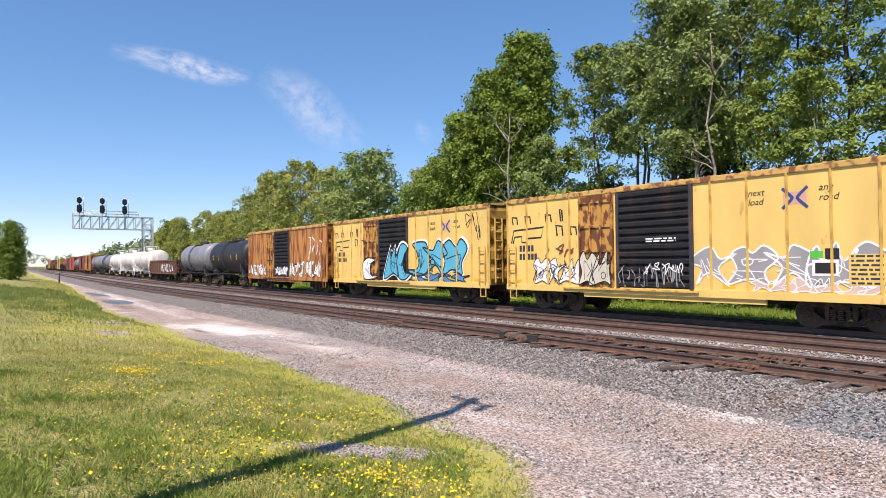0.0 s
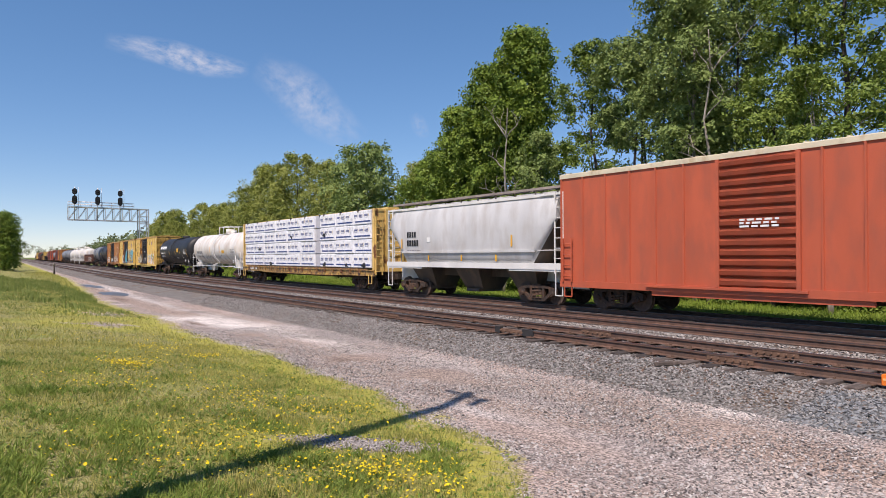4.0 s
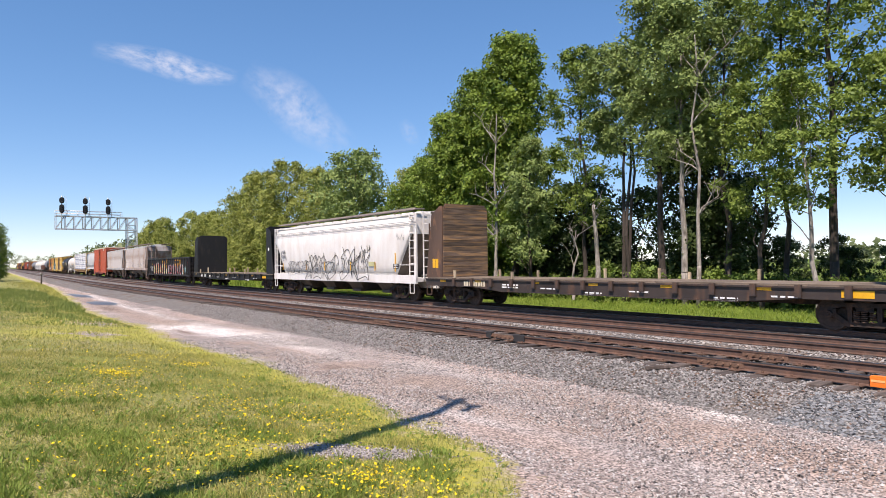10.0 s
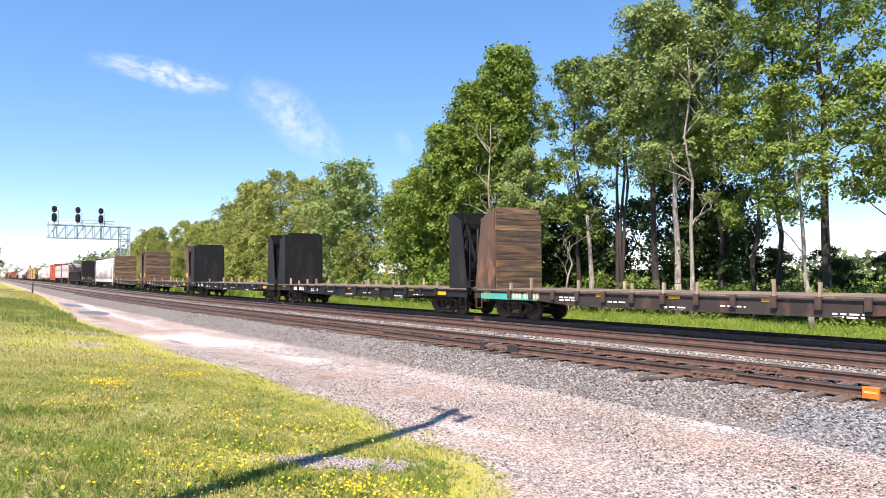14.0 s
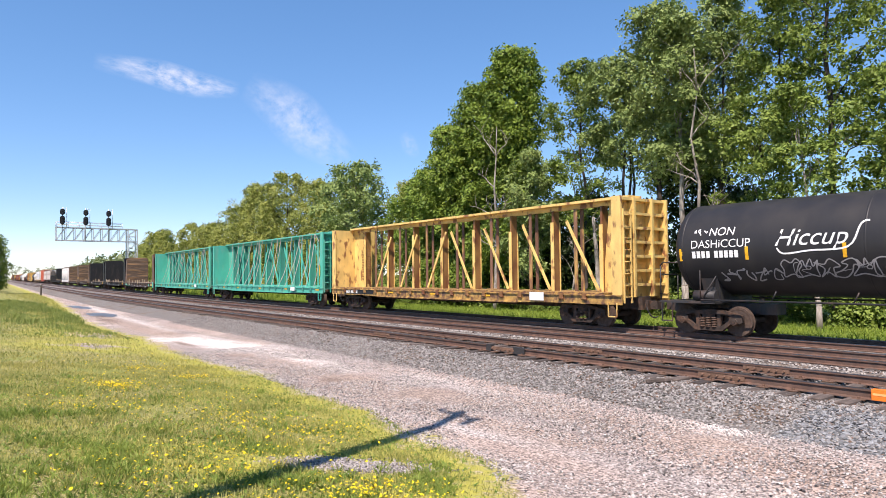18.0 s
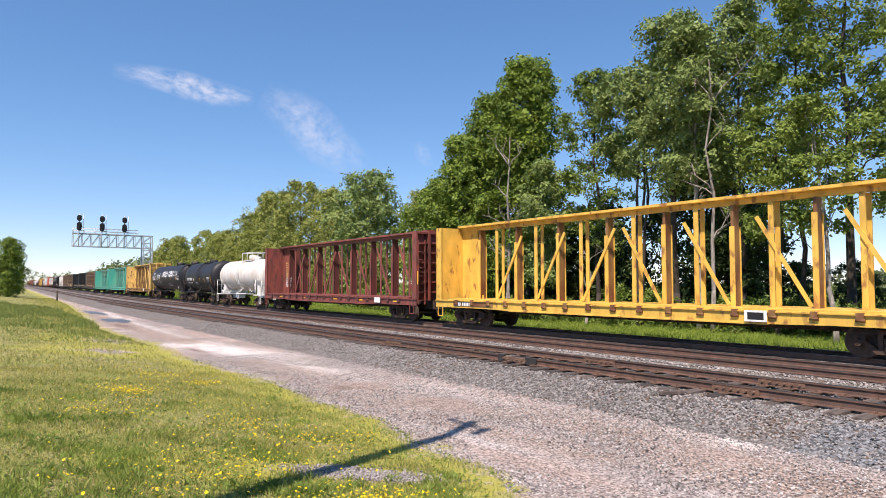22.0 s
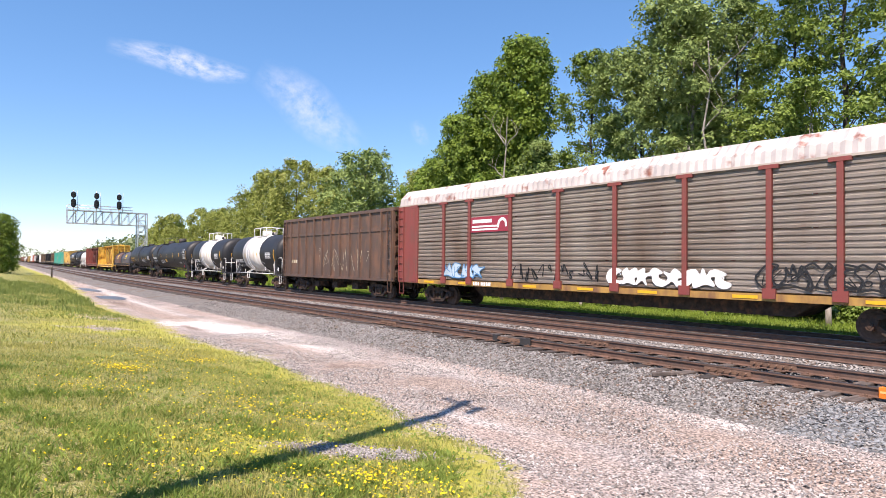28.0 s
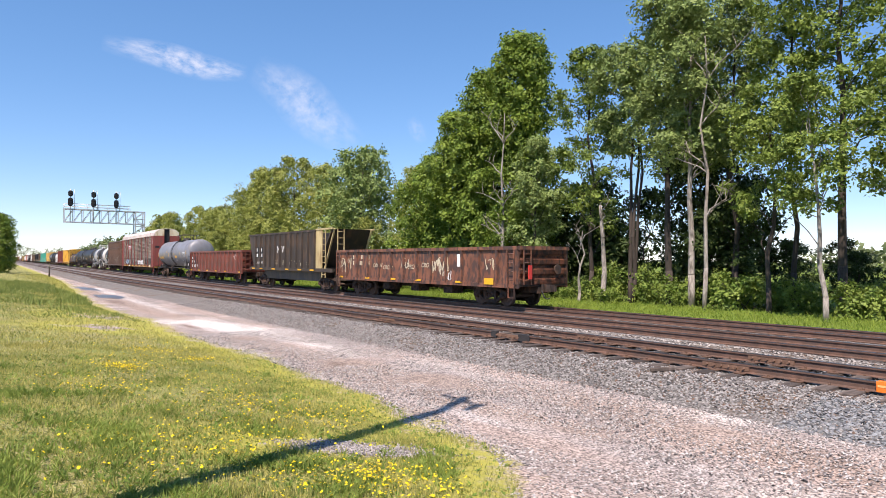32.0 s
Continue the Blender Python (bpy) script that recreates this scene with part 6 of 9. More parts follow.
def ribbed_hopper(name, label, hl, paint, post_mat, frame, under, z_top=4.45, z_sill=1.67, posts=16, roof_mat=None):
    """A covered hopper with straight, posted sides, slope sheets at both ends and three chutes."""
    car = thing(name, label, category="hopper car")
    hw = 1.5
    for side in (-1, 1):
        bm = bmesh.new()
        cut = 1.35
        prism(bm, ((-hl + 0.15, z_top), (-hl + 0.15, z_top - 0.55), (-hl + 0.15 + cut, z_sill), (hl - 0.15 - cut, z_sill), (hl - 0.15, z_top - 0.55), (hl - 0.15, z_top)), "y", side * hw - 0.03, side * hw + 0.03)
        part("side_wall", bm, paint, car)
        bm = bmesh.new()
        box(bm, -hl, hl, side * hw - 0.08, side * hw + 0.08, z_sill - 0.24, z_sill)
        part("side_sill", bm, paint, car)
        bm = bmesh.new()
        box(bm, -hl + 0.15, hl - 0.15, side * hw - 0.06, side * hw + 0.06, z_top - 0.10, z_top + 0.02)
        part("top_rail", bm, roof_mat or frame, car)
    for q in (-1, 1):
        bm = bmesh.new()
        prism(bm, ((q * (hl - 0.16), z_top), (q * (hl - 0.16), z_top - 0.55), (q * (hl - 1.5), z_sill), (q * (hl - 1.62), z_sill), (q * (hl - 0.28), z_top - 0.55), (q * (hl - 0.28), z_top)), "y", -hw + 0.03, hw - 0.03)
        part("slope_sheet", bm, paint, car)
    ribs(car, reach(-hl + 1.55, hl - 1.55, posts), hw + 0.03, z_sill, z_top - 0.1, post_mat, 0.13, 0.09)
    hopper_roof(car, hl - 0.35, hw - 0.03, z_top, roof_mat or paint, frame)
    hopper_ends(car, hl, hl - 1.5, frame, z_sill, z_top, hw, frame)
    chutes(car, (-hl * 0.5, 0, hl * 0.5), hl * 0.235, z_sill - 0.05, 0.55, under)
    bm = bmesh.new()
    box(bm, -hl + 2, hl - 2, -0.25, 0.25, 0.8, z_sill)
    part("centre_sill", bm, under, car)
    running_gear(car, hl, 2.0)
    return car


def round_hopper(name, label, hl, paint, frame, under, z_top=4.45, z_sill=1.62, chute_n=4, belt=False, skirt=None, sill_h=0.24):
    """A covered hopper with smooth swelling sides."""
    car = thing(name, label, category="hopper car")
    hw = 1.55
    sec = [(-hw * 0.86, z_top), (-hw * 0.965, z_top - 0.45), (-hw, z_top - 1.25), (-hw * 0.985, z_sill + 0.55), (-hw * 0.95, z_sill + 0.16), (-hw * 0.88, z_sill)]
    bm = bmesh.new()
    body = hl - 0.45
    ring = sec + [(-y, z) for y, z in reversed(sec)]
    loops = []
    for x, low in ((-body, 0.97), (-body + 0.5, 0.65), (-body + 1.45, 0.0), (body - 1.45, 0.0), (body - 0.5, 0.65), (body, 0.97)):
        k = []
        for y, z in ring:
            zz = z if z > z_top - 0.9 else z + (z_top - 0.9 - z) * low
            k.append(bm.verts.new((x, y, zz)))
        loops.append(k)
    n = len(ring)
    for a, b in zip(loops, loops[1:]):
        for i in range(n - 1):
            f = bm.faces.new((a[i], a[i + 1], b[i + 1], b[i]))
            f.smooth = abs(i - (n - 2) / 2) > 1
            # bottom and end slopes take the dark chute colour to paint their shade
            f.material_index = int(i == (n - 2) // 2)
    bm.faces.new(loops[0])
    bm.faces.new(loops[-1][::-1])
    bmesh.ops.recalc_face_normals(bm, faces=bm.faces)
    part("body", bm, paint, car).data.materials.append(under)
    for side in (-1, 1):
        bm = bmesh.new()
        zs = z_sill if skirt is None else skirt
        box(bm, -hl, hl, side * (hw - 0.13) - 0.06, side * (hw - 0.13) + 0.06, zs - sill_h, zs + 0.02)
        part("side_sill", bm, frame, car)
        if belt:
            bm = bmesh.new()
            box(bm, -body + 1.2, body - 1.2, side * hw - 0.03, side * hw + 0.03, z_sill + 0.48, z_sill + 0.58)
            part("belt_rail", bm, paint, car)
        bm = bmesh.new()
        box(bm, -body, body, side * hw * 0.87 - 0.05, side * hw * 0.87 + 0.05, z_top - 0.02, z_top + 0.1)
        part("top_rail", bm, frame, car)
    hopper_roof(car, body - 0.45, hw * 0.84, z_top, paint, surface("weathered grating", (0.27, 0.225, 0.20), 0.7, vary=0.25))
    hopper_ends(car, hl, body - 1.0, frame, z_sill, z_top + 0.1, hw - 0.1, frame)
    xs = reach(-body * 0.6, body * 0.6, chute_n)
    chutes(car, xs, body * 0.46 / chute_n, z_sill - 0.1, 0.48, under, 0.66)
    bm = bmesh.new()
    box(bm, -hl + 2, hl - 2, -0.25, 0.25, 1.05, z_sill + 0.1)
    part("centre_sill", bm, under, car)
    running_gear(car, hl, 2.0)
    return car


def gondola(name, label, hl, z_top, paint, post_mat, posts=14, rim=0.13, z0=0.92, end_n=4, mid_rail=None, sill_mat=None, post_w=0.14):
    """An open-topped car: posted sides, heavy rim, ribbed ends and a floor."""
    car = thing(name, label, category="gondola car")
    hw = 1.45
    for side in (-1, 1):
        bm = bmesh.new()
        box(bm, -hl, hl, side * hw - 0.03, side * hw + 0.03, z0, z_top)
        part("side_wall", bm, paint, car)
        bm = bmesh.new()
        box(bm, -hl, hl, side * (hw + 0.03) - 0.09, side * (hw + 0.03) + 0.09, z_top - rim, z_top + 0.02)
        part("top_rim", bm, post_mat, car)
        bm = bmesh.new()
        box(bm, -hl, hl, side * (hw + 0.03) - 0.05, side * (hw + 0.03) + 0.06, z0 - 0.06, z0 + 0.12)
        part("side_sill", bm, sill_mat or paint, car)
        if mid_rail:
            bm = bmesh.new()
            box(bm, -hl, hl, side * (hw + 0.03) - 0.05, side * (hw + 0.03) + 0.12, mid_rail - 0.09, mid_rail + 0.09)
            part("mid_rail", bm, post_mat, car)
    ribs(car, reach(-hl + 0.08, hl - 0.08, posts), hw + 0.03, z0 + 0.12, z_top - rim, post_mat, post_w, 0.11)
    for q in (-1, 1):
        corrugated_end(car, q * (hl - 0.05), q, paint, z0, z_top, hw - 0.03, end_n, 0.1)
        bm = bmesh.new()
        box(bm, q * (hl + 0.02) - 0.09, q * (hl + 0.02) + 0.09, -hw - 0.08, hw + 0.08, z_top - rim, z_top + 0.03)
        part("end_rim", bm, post_mat, car)
        ladder(car, q * (hl - 0.36), -hw - 0.16, z0 + 0.1, z_top - rim, 0.42, post_mat)
        ladder(car, q * (hl + 0.10), -1.05, z0 + 0.1, z_top - rim, 0.42, post_mat, "y")
        step(car, q * (hl - 0.36), -hw - 0.12, post_mat, 0.45, z0)
        bm = bmesh.new()
        tube(bm, (q * (hl + 0.16), 0.7, z0 + 0.75), (q * (hl + 0.22), 0.7, z0 + 0.75), 0.22, None, 12)
        part("brake_wheel", bm, STEEL, car)
    bm = bmesh.new()
    box(bm, -hl, hl, -hw, hw, z0 + 0.02, z0 + 0.10)
    box(bm, -hl, hl, -0.3, 0.3, 0.62, z0)
    for x in reach(-hl * 0.35, hl * 0.35, 3):
        box(bm, x - 0.35, x + 0.35, -1.2, -0.5, 0.45, 0.8)
    part("underframe", bm, STEEL, car)
    running_gear(car, hl, 2.35)
    return car


def deck(car, hl, hw, z, mat, n=24):
    me = bpy.data.meshes.new("deck_board")
    bm = bmesh.new()
    w = 2 * hl / n
    box(bm, -w / 2 + 0.008, w / 2 - 0.008, -hw, hw, z - 0.06, z)
    bm.to_mesh(me)
    bm.free()
    for i in range(n):
        link_mesh("deck_board", me, mat, car).location = (-hl + w * (i + 0.5), 0, 0)


def fishbelly(car, hl, hw, z, depth, mid, mat):
    for side in (-1, 1):
        bm = bmesh.new()
        prism(bm, ((-hl, z), (-hl, z - depth), (-hl + 3.6, z - depth), (-hl + 5.4, z - mid), (hl - 5.4, z - mid), (hl - 3.6, z - depth), (hl, z - depth), (hl, z)), "y", side * hw - 0.03, side * hw + 0.03)
        box(bm, -hl, hl, side * hw - 0.09, side * hw + 0.09, z - 0.05, z - 0.01)
        box(bm, -hl + 5.4, hl - 5.4, side * hw - 0.08, side * hw + 0.08, z - mid - 0.02, z - mid + 0.02)
        part("side_sill", bm, mat, car)
    bm = bmesh.new()
    box(bm, -hl, hl, -0.25, 0.25, 0.66, z - 0.1)
    for x in reach(-hl + 1, hl - 1, 9):
        box(bm, x - 0.06, x + 0.06, -hw, hw, z - 0.3, z - 0.07)
    part("underframe", bm, STEEL, car)


def bulkhead_flat(name, label, hl, paint, wall_mat, planked, stake_seed, z_bulk=4.9):
    """A flat car with a tall bulkhead at each end, timber deck, stake pockets and odd stakes."""
    car = thing(name, label, category="flat car")
    hw, z = 1.45, 1.30
    fishbelly(car, hl, hw, z - 0.06, 0.36, 0.50, flat_sill if planked else paint)
    deck(car, hl - 0.1, hw, z, WOOD, 26)
    for q in (-1, 1):
        face = q * (hl - 1.4)
        bm = bmesh.new()
        out = ((-1.4, z), (1.4, z), (1.4, z_bulk - 0.22), (1.15, z_bulk), (-1.15, z_bulk), (-1.4, z_bulk - 0.22))
        if planked:
            prism(bm, ((-1.4, z), (1.4, z), (1.4, z_bulk - 0.3), (1.25, z_bulk), (-1.25, z_bulk), (-1.4, z_bulk - 0.3)), "x", face + q * 0.04, face + q * 0.10)
        else:
            prism(bm, out, "x", face, face + q * 0.06)
        bulk = part("bulkhead", bm, wall_mat if not planked else paint, car)
        if planked:
            n = 14
            for i in range(n):
                bm = bmesh.new()
                dz = (z_bulk - z) / n
                ww = 1.42 if i < n - 1 else 1.25
                box(bm, min(face, face + q * 0.04), max(face, face + q * 0.04), -ww, ww, z + dz * i + 0.008, z + dz * (i + 1) - 0.008)
                part("bulkhead_plank", bm, wall_mat, bulk)
        for y in (-1.36, -0.5, 0.5, 1.36):
            bm = bmesh.new()
            beam(bm, (face + q * 0.16, y, z), (face + q * 0.16, y, z_bulk - 0.15), 0.12, 0.14)
            beam(bm, (face + q * 0.16, y, z_bulk - 0.5), (q * (hl - 0.02), y, z), 0.12, 0.10)
            part("bulkhead_brace", bm, paint, bulk)
        for y in (-1.42, 1.42):
            bm = bmesh.new()
            prism(bm, ((face + q * 0.08, z), (q * (hl - 0.02), z), (q * (hl - 0.45), z_bulk - 0.5), (face + q * 0.3, z_bulk - 0.12), (face + q * 0.08, z_bulk - 0.12)), "y", y - 0.025, y + 0.025)
            part("bulkhead_side_plate", bm, paint, bulk)
        bm = bmesh.new()
        for zz in reach(z + 0.5, z_bulk - 0.5, 5):
            beam(bm, (face + q * 0.2, -1.36, zz), (face + q * 0.2, 1.36, zz), 0.1, 0.1)
        part("bulkhead_crossbar", bm, paint, bulk)
        ladder(car, q * (hl - 0.03), -1.05, z - 0.3, z_bulk - 0.9, 0.42, paint, "y")
        step(car, q * (hl - 0.3), -hw - 0.03, paint, 0.45, z - 0.4)
    me = bpy.data.meshes.new("stake_pocket")
    bm = bmesh.new()
    box(bm, -0.09, 0.09, -0.10, 0.0, -0.34, 0.02)
    bm.to_mesh(me)
    bm.free()
    rng = random.Random(stake_seed)
    for i, x in enumerate(reach(-hl + 2.3, hl - 2.3, 14)):
        for side in (-1, 1):
            link_mesh("stake_pocket", me, flat_sill if planked else paint, car).matrix_basis = pose(x, side * (hw + 0.03), z - 0.04, 0, 0, 0 if side < 0 else 180)
            if rng.random() < 0.4:
                bm = bmesh.new()
                lean = rng.uniform(-0.03, 0.03)
                beam(bm, (x, side * (hw + 0.0), z - 0.3), (x + lean, side * (hw + 0.0), z + rng.uniform(0.25, 0.48)), 0.10, 0.08)
                part("wooden_stake", bm, STAKE, car, "pale sawn timber stake")
    running_gear(car, hl, 2.1)
    return car


def centerbeam(name, label, hl, paint, dark, sill_mat=None, straps=None, z_top=4.95, bulk_mat=None, n_post=15, deep=0.42, tall_mat=None):
    """A centre-beam lumber car: deck, two end bulkheads, centre posts, braces and a top chord."""
    car = thing(name, label, category="flat car")
    hw, z = 1.42, 1.24
    fishbelly(car, hl, hw, z, 0.36, 0.40, sill_mat or paint)
    deck(car, hl - 0.9, hw - 0.02, z + 0.06, sill_mat or paint, 20)
    for q in (-1, 1):
        face = q * (hl - deep)
        bm = bmesh.new()
        box(bm, min(face, face + q * 0.06), max(face, face + q * 0.06), -hw, hw, z - 0.1, z_top - 0.12)
        bulk = part("bulkhead", bm, bulk_mat or paint, car)
        for y in (-hw + 0.02, hw - 0.02):
            bm = bmesh.new()
            box(bm, min(face, q * hl), max(face, q * hl), y - 0.04, y + 0.04, z - 0.2, z_top - 0.12)
            part("bulkhead_side_plate", bm, paint, bulk)
        for zz in reach(z + 0.35, z_top - 0.2, 7):
            bm = bmesh.new()
            box(bm, min(face + q * 0.06, q * (hl - 0.1)), max(face + q * 0.06, q * (hl - 0.1)), -hw + 0.06, hw - 0.06, zz - 0.05, zz + 0.05)
            part("bulkhead_shelf", bm, paint, bulk)
        for y in (-0.55, 0.55):
            bm = bmesh.new()
            box(bm, min(face + q * 0.06, q * (hl - 0.04)), max(face + q * 0.06, q * (hl - 0.04)), y - 0.06, y + 0.06, z - 0.1, z_top - 0.12)
            part("bulkhead_post", bm, paint, bulk)
        ladder(car, q * (hl + 0.03), -1.12, z - 0.3, z_top - 0.6, 0.42, paint, "y")
        step(car, q * (hl - 0.4), -hw - 0.05, paint, 0.45, z - 0.3)
        bm = bmesh.new()
        prism(bm, ((face, z + 0.06), (face - q * 1.55, z + 0.06), (face - q * 1.15, z_top - 0.1), (face, z_top - 0.1)), "y", -0.06, 0.06)
        part("gusset_plate", bm, bulk_mat or paint, car)
    bm = bmesh.new()
    box(bm, -hl + deep, hl - deep, -0.40, 0.40, z_top - 0.10, z_top)
    box(bm, -hl + deep, hl - deep, -0.10, 0.10, z_top - 0.28, z_top - 0.10)
    part("top_chord", bm, paint, car)
    xs = reach(-hl + 1.9, hl - 1.9, n_post)
    for i, x in enumerate(xs):
        for y in (-0.20, 0.20):
            bm = bmesh.new()
            top = z_top - (0.28 if i % 2 else 1.0 - 0.25 * (i % 4 == 0))
            box(bm, x - 0.085, x + 0.085, y - 0.02, y + 0.02, z + 0.06, top)
            part("centre_post", bm, (tall_mat or paint) if i % 2 else paint, car)
        if i % 2 == 0:
            bm = bmesh.new()
            box(bm, x - 0.05, x + 0.05, -0.175, 0.175, z + 0.06, z_top - 0.28)
            part("centre_post", bm, dark, car)
    mid = (n_post - 1) / 2
    for i in range(n_post - 1):
        if i % 2 == 0:
            continue
        lo, hi = (xs[i] + 0.12, xs[i + 1] + 0.45) if i < mid else (xs[i + 1] - 0.12, xs[i] - 0.45)
        bm = bmesh.new()
        beam(bm, (lo, -0.245, z + 0.1), (hi, -0.245, z_top - 0.75), 0.12, 0.05, (0, 1, 0))
        part("diagonal_brace", bm, paint, car)
    for i, x in enumerate(reach(-hl + 1.7, hl - 1.7, 17)):
        bm = bmesh.new()
        box(bm, x - 0.10, x + 0.10, -hw - 0.10, -hw - 0.02, z - 0.16, z + 0.02)
        tube(bm, (x - 0.12, -hw - 0.06, z - 0.18), (x + 0.12, -hw - 0.06, z - 0.18), 0.05, None, 8)
        part("strap_winch", bm, dark, car)
        if straps is not None and i > 0:
            bm = bmesh.new()
            rng = random.Random(i + int(hl * 100))
            top = Vector((x + rng.uniform(-0.6, 0.9), -0.42, z_top - 0.05))
            low = Vector((x + rng.uniform(-0.1, 0.3), -hw + 0.02, z - 0.1))
            sag = rng.uniform(0.05, 0.28) * rng.choice((-1, 1))
            line = [top.lerp(low, f) + Vector((sag * math.sin(f * math.pi), 0.16 * math.sin(f * math.pi), 0)) for f in (0, 0.25, 0.5, 0.75, 1)]
            for p, q in zip(line, line[1:]):
                beam(bm, p, q, 0.075, 0.012, (0, 1, 0))
            if i % 3 == 0:
                beam(bm, top, top + Vector((rng.uniform(-0.3, 0.5), 0.1, -rng.uniform(0.5, 1.3))), 0.075, 0.012, (0, 1, 0))
            part("cargo_strap", bm, straps, car, "slack webbing strap")
    running_gear(car, hl, 2.2)
    return car


# ---- the train, from its head to its tail ----
def paint(name, rgb, **kw):
    d = dict(rough=0.55, vary=0.10, scale=1.2, stretch=(1, 1, 0.35), fine=0.06)
    d.update(kw)
    return surface(name, rgb, **d)


RUST = (0.16, 0.06, 0.025)
yellow_box = paint("faded yellow boxcar paint", (0.74, 0.51, 0.15), second=(0.42, 0.17, 0.04), second_at=0.69, second_soft=0.05, second_scale=2.6)
yellow_post = paint("yellow boxcar post paint", (0.66, 0.42, 0.10), second=RUST, second_at=0.60, second_soft=0.1, second_scale=2.5)
orange_box = paint("rust-streaked orange paint", (0.50, 0.22, 0.05), second=(0.20, 0.06, 0.025), second_at=0.52, second_soft=0.07, second_scale=2.4, stretch=(1.5, 1.5, 0.3))
door_grey = paint("dark door paint", (0.035, 0.035, 0.04), second=(0.10, 0.06, 0.045), second_at=0.64, second_soft=0.1)
plug_rust = paint("rusted plug door", (0.52, 0.27, 0.06), second=(0.15, 0.05, 0.018), second_at=0.50, second_soft=0.04, second_scale=3.2, stretch=(1, 1, 0.6))
roof_rust = paint("rusty yellow roof", (0.55, 0.34, 0.10), second=(0.20, 0.075, 0.03), second_at=0.53, second_soft=0.05, second_scale=3.6, stretch=(1, 1, 1))
red_box = paint("orange-red boxcar paint", (0.48, 0.10, 0.045), second=(0.35, 0.09, 0.05), second_at=0.6, second_soft=0.15)
cream = paint("cream roof paint", (0.62, 0.55, 0.40), second=(0.4, 0.26, 0.12), second_at=0.62, second_soft=0.1)
tank_black = paint("black tank paint", (0.019, 0.019, 0.021), rough=0.5, spec=0.35, second=(0.036, 0.033, 0.031), second_at=0.60, second_soft=0.2, second_scale=1.4)
tank_white = paint("white tank paint", (0.70, 0.675, 0.63), rough=0.5, second=(0.54, 0.44, 0.34), second_at=0.60, second_soft=0.16, second_scale=1.6)
tank_grey = paint("grey tank paint", (0.20, 0.205, 0.225), rough=0.45, second=(0.15, 0.14, 0.135), second_at=0.62, second_soft=0.14)
white_rail = paint("white rail paint", (0.70, 0.69, 0.66), rough=0.55)
black_frame = paint("black frame paint", (0.03, 0.029, 0.03), rough=0.6, second=(0.10, 0.06, 0.045), second_at=0.62)
grey_hop = paint("weathered grey hopper paint", (0.46, 0.45, 0.45), second=(0.30, 0.22, 0.18), second_at=0.62, second_soft=0.12, second_scale=0.9, stretch=(1.6, 1.6, 0.12))
rusty_hop = paint("rust-washed grey hopper paint", (0.48, 0.43, 0.41), second=(0.27, 0.155, 0.105), second_at=0.51, second_soft=0.14, second_scale=1.6, stretch=(1.2, 1.2, 0.35))
hop_post = paint("dirty white post paint", (0.55, 0.515, 0.49), vary=0.2, second=(0.30, 0.19, 0.13), second_at=0.60, second_soft=0.08, second_scale=2.0)
hop_frame = paint("rust-stained end frame", (0.26, 0.20, 0.165), vary=0.3, second=(0.12, 0.075, 0.05), second_at=0.52, second_soft=0.1, second_scale=3.0)
light_hop = paint("light grey hopper paint", (0.56, 0.56, 0.555), rough=0.5, second=(0.45, 0.42, 0.39), second_at=0.62, second_soft=0.16)
white_hop = paint("white hopper paint", (0.77, 0.745, 0.71), vary=0.05, second=(0.66, 0.60, 0.54), second_at=0.62, second_soft=0.2)
# dirty steel of the chutes; also painted shade beneath the round hopper bodies
chute_brown = paint("dirty chute steel and shade-dark belly", (0.07, 0.055, 0.045), second=(0.13, 0.09, 0.06), second_at=0.55)
gon_black = paint("black gondola paint", (0.02, 0.019, 0.02), spec=0.3, second=(0.06, 0.045, 0.038), second_at=0.62)
flat_brown = paint("brown rusted flat paint", (0.105, 0.062, 0.042), vary=0.3, second=(0.21, 0.105, 0.055), second_at=0.60, second_soft=0.06, second_scale=3.0)
flat_sill = paint("dark brown flat car sill", (0.045, 0.033, 0.028), vary=0.3, second=(0.11, 0.06, 0.036), second_at=0.62, second_soft=0.08, second_scale=3.0)
flat_black = paint("black flat paint", (0.016, 0.016, 0.017), spec=0.3, second=(0.04, 0.034, 0.03), second_at=0.64)
bulk_plank = surface("weathered bulkhead plank", (0.115, 0.078, 0.055), 0.85, vary=0.45, scale=3.5, stretch=(1, 0.3, 4), second=(0.30, 0.17, 0.075), second_at=0.58, second_soft=0.1, per=0.4, bump=0.3)
green = paint("sea-green lumber car paint", (0.055, 0.40, 0.30), second=(0.13, 0.36, 0.27), second_at=0.6)
# darker copy of the green: shade put into the colour of webs and winches
green_d = paint("shaded green lumber car paint", (0.045, 0.26, 0.20))
lum_yel = paint("ochre lumber car paint", (0.72, 0.49, 0.16), vary=0.2, scale=2, second=(0.24, 0.105, 0.045), second_at=0.60, second_soft=0.05, second_scale=3.2, stretch=(1, 1, 0.5))
lum_yel2 = paint("bright yellow lumber car paint", (0.72, 0.44, 0.075), vary=0.2, scale=2, second=(0.33, 0.15, 0.045), second_at=0.62, second_soft=0.06, second_scale=3.6, stretch=(1, 1, 0.5))
lum_sill = paint("rust-eaten lumber car sill", (0.50, 0.30, 0.08), vary=0.3, scale=2, second=(0.13, 0.066, 0.04), second_at=0.50, second_soft=0.12, second_scale=4.5, stretch=(1, 1, 1))
rust_post = paint("rusted brown post", (0.17, 0.085, 0.05), vary=0.3, second=(0.45, 0.28, 0.09), second_at=0.60, second_soft=0.06, second_scale=3.0)
lum_yel_d = paint("worn yellow winch paint", (0.28, 0.15, 0.05), second=RUST, second_at=0.5)
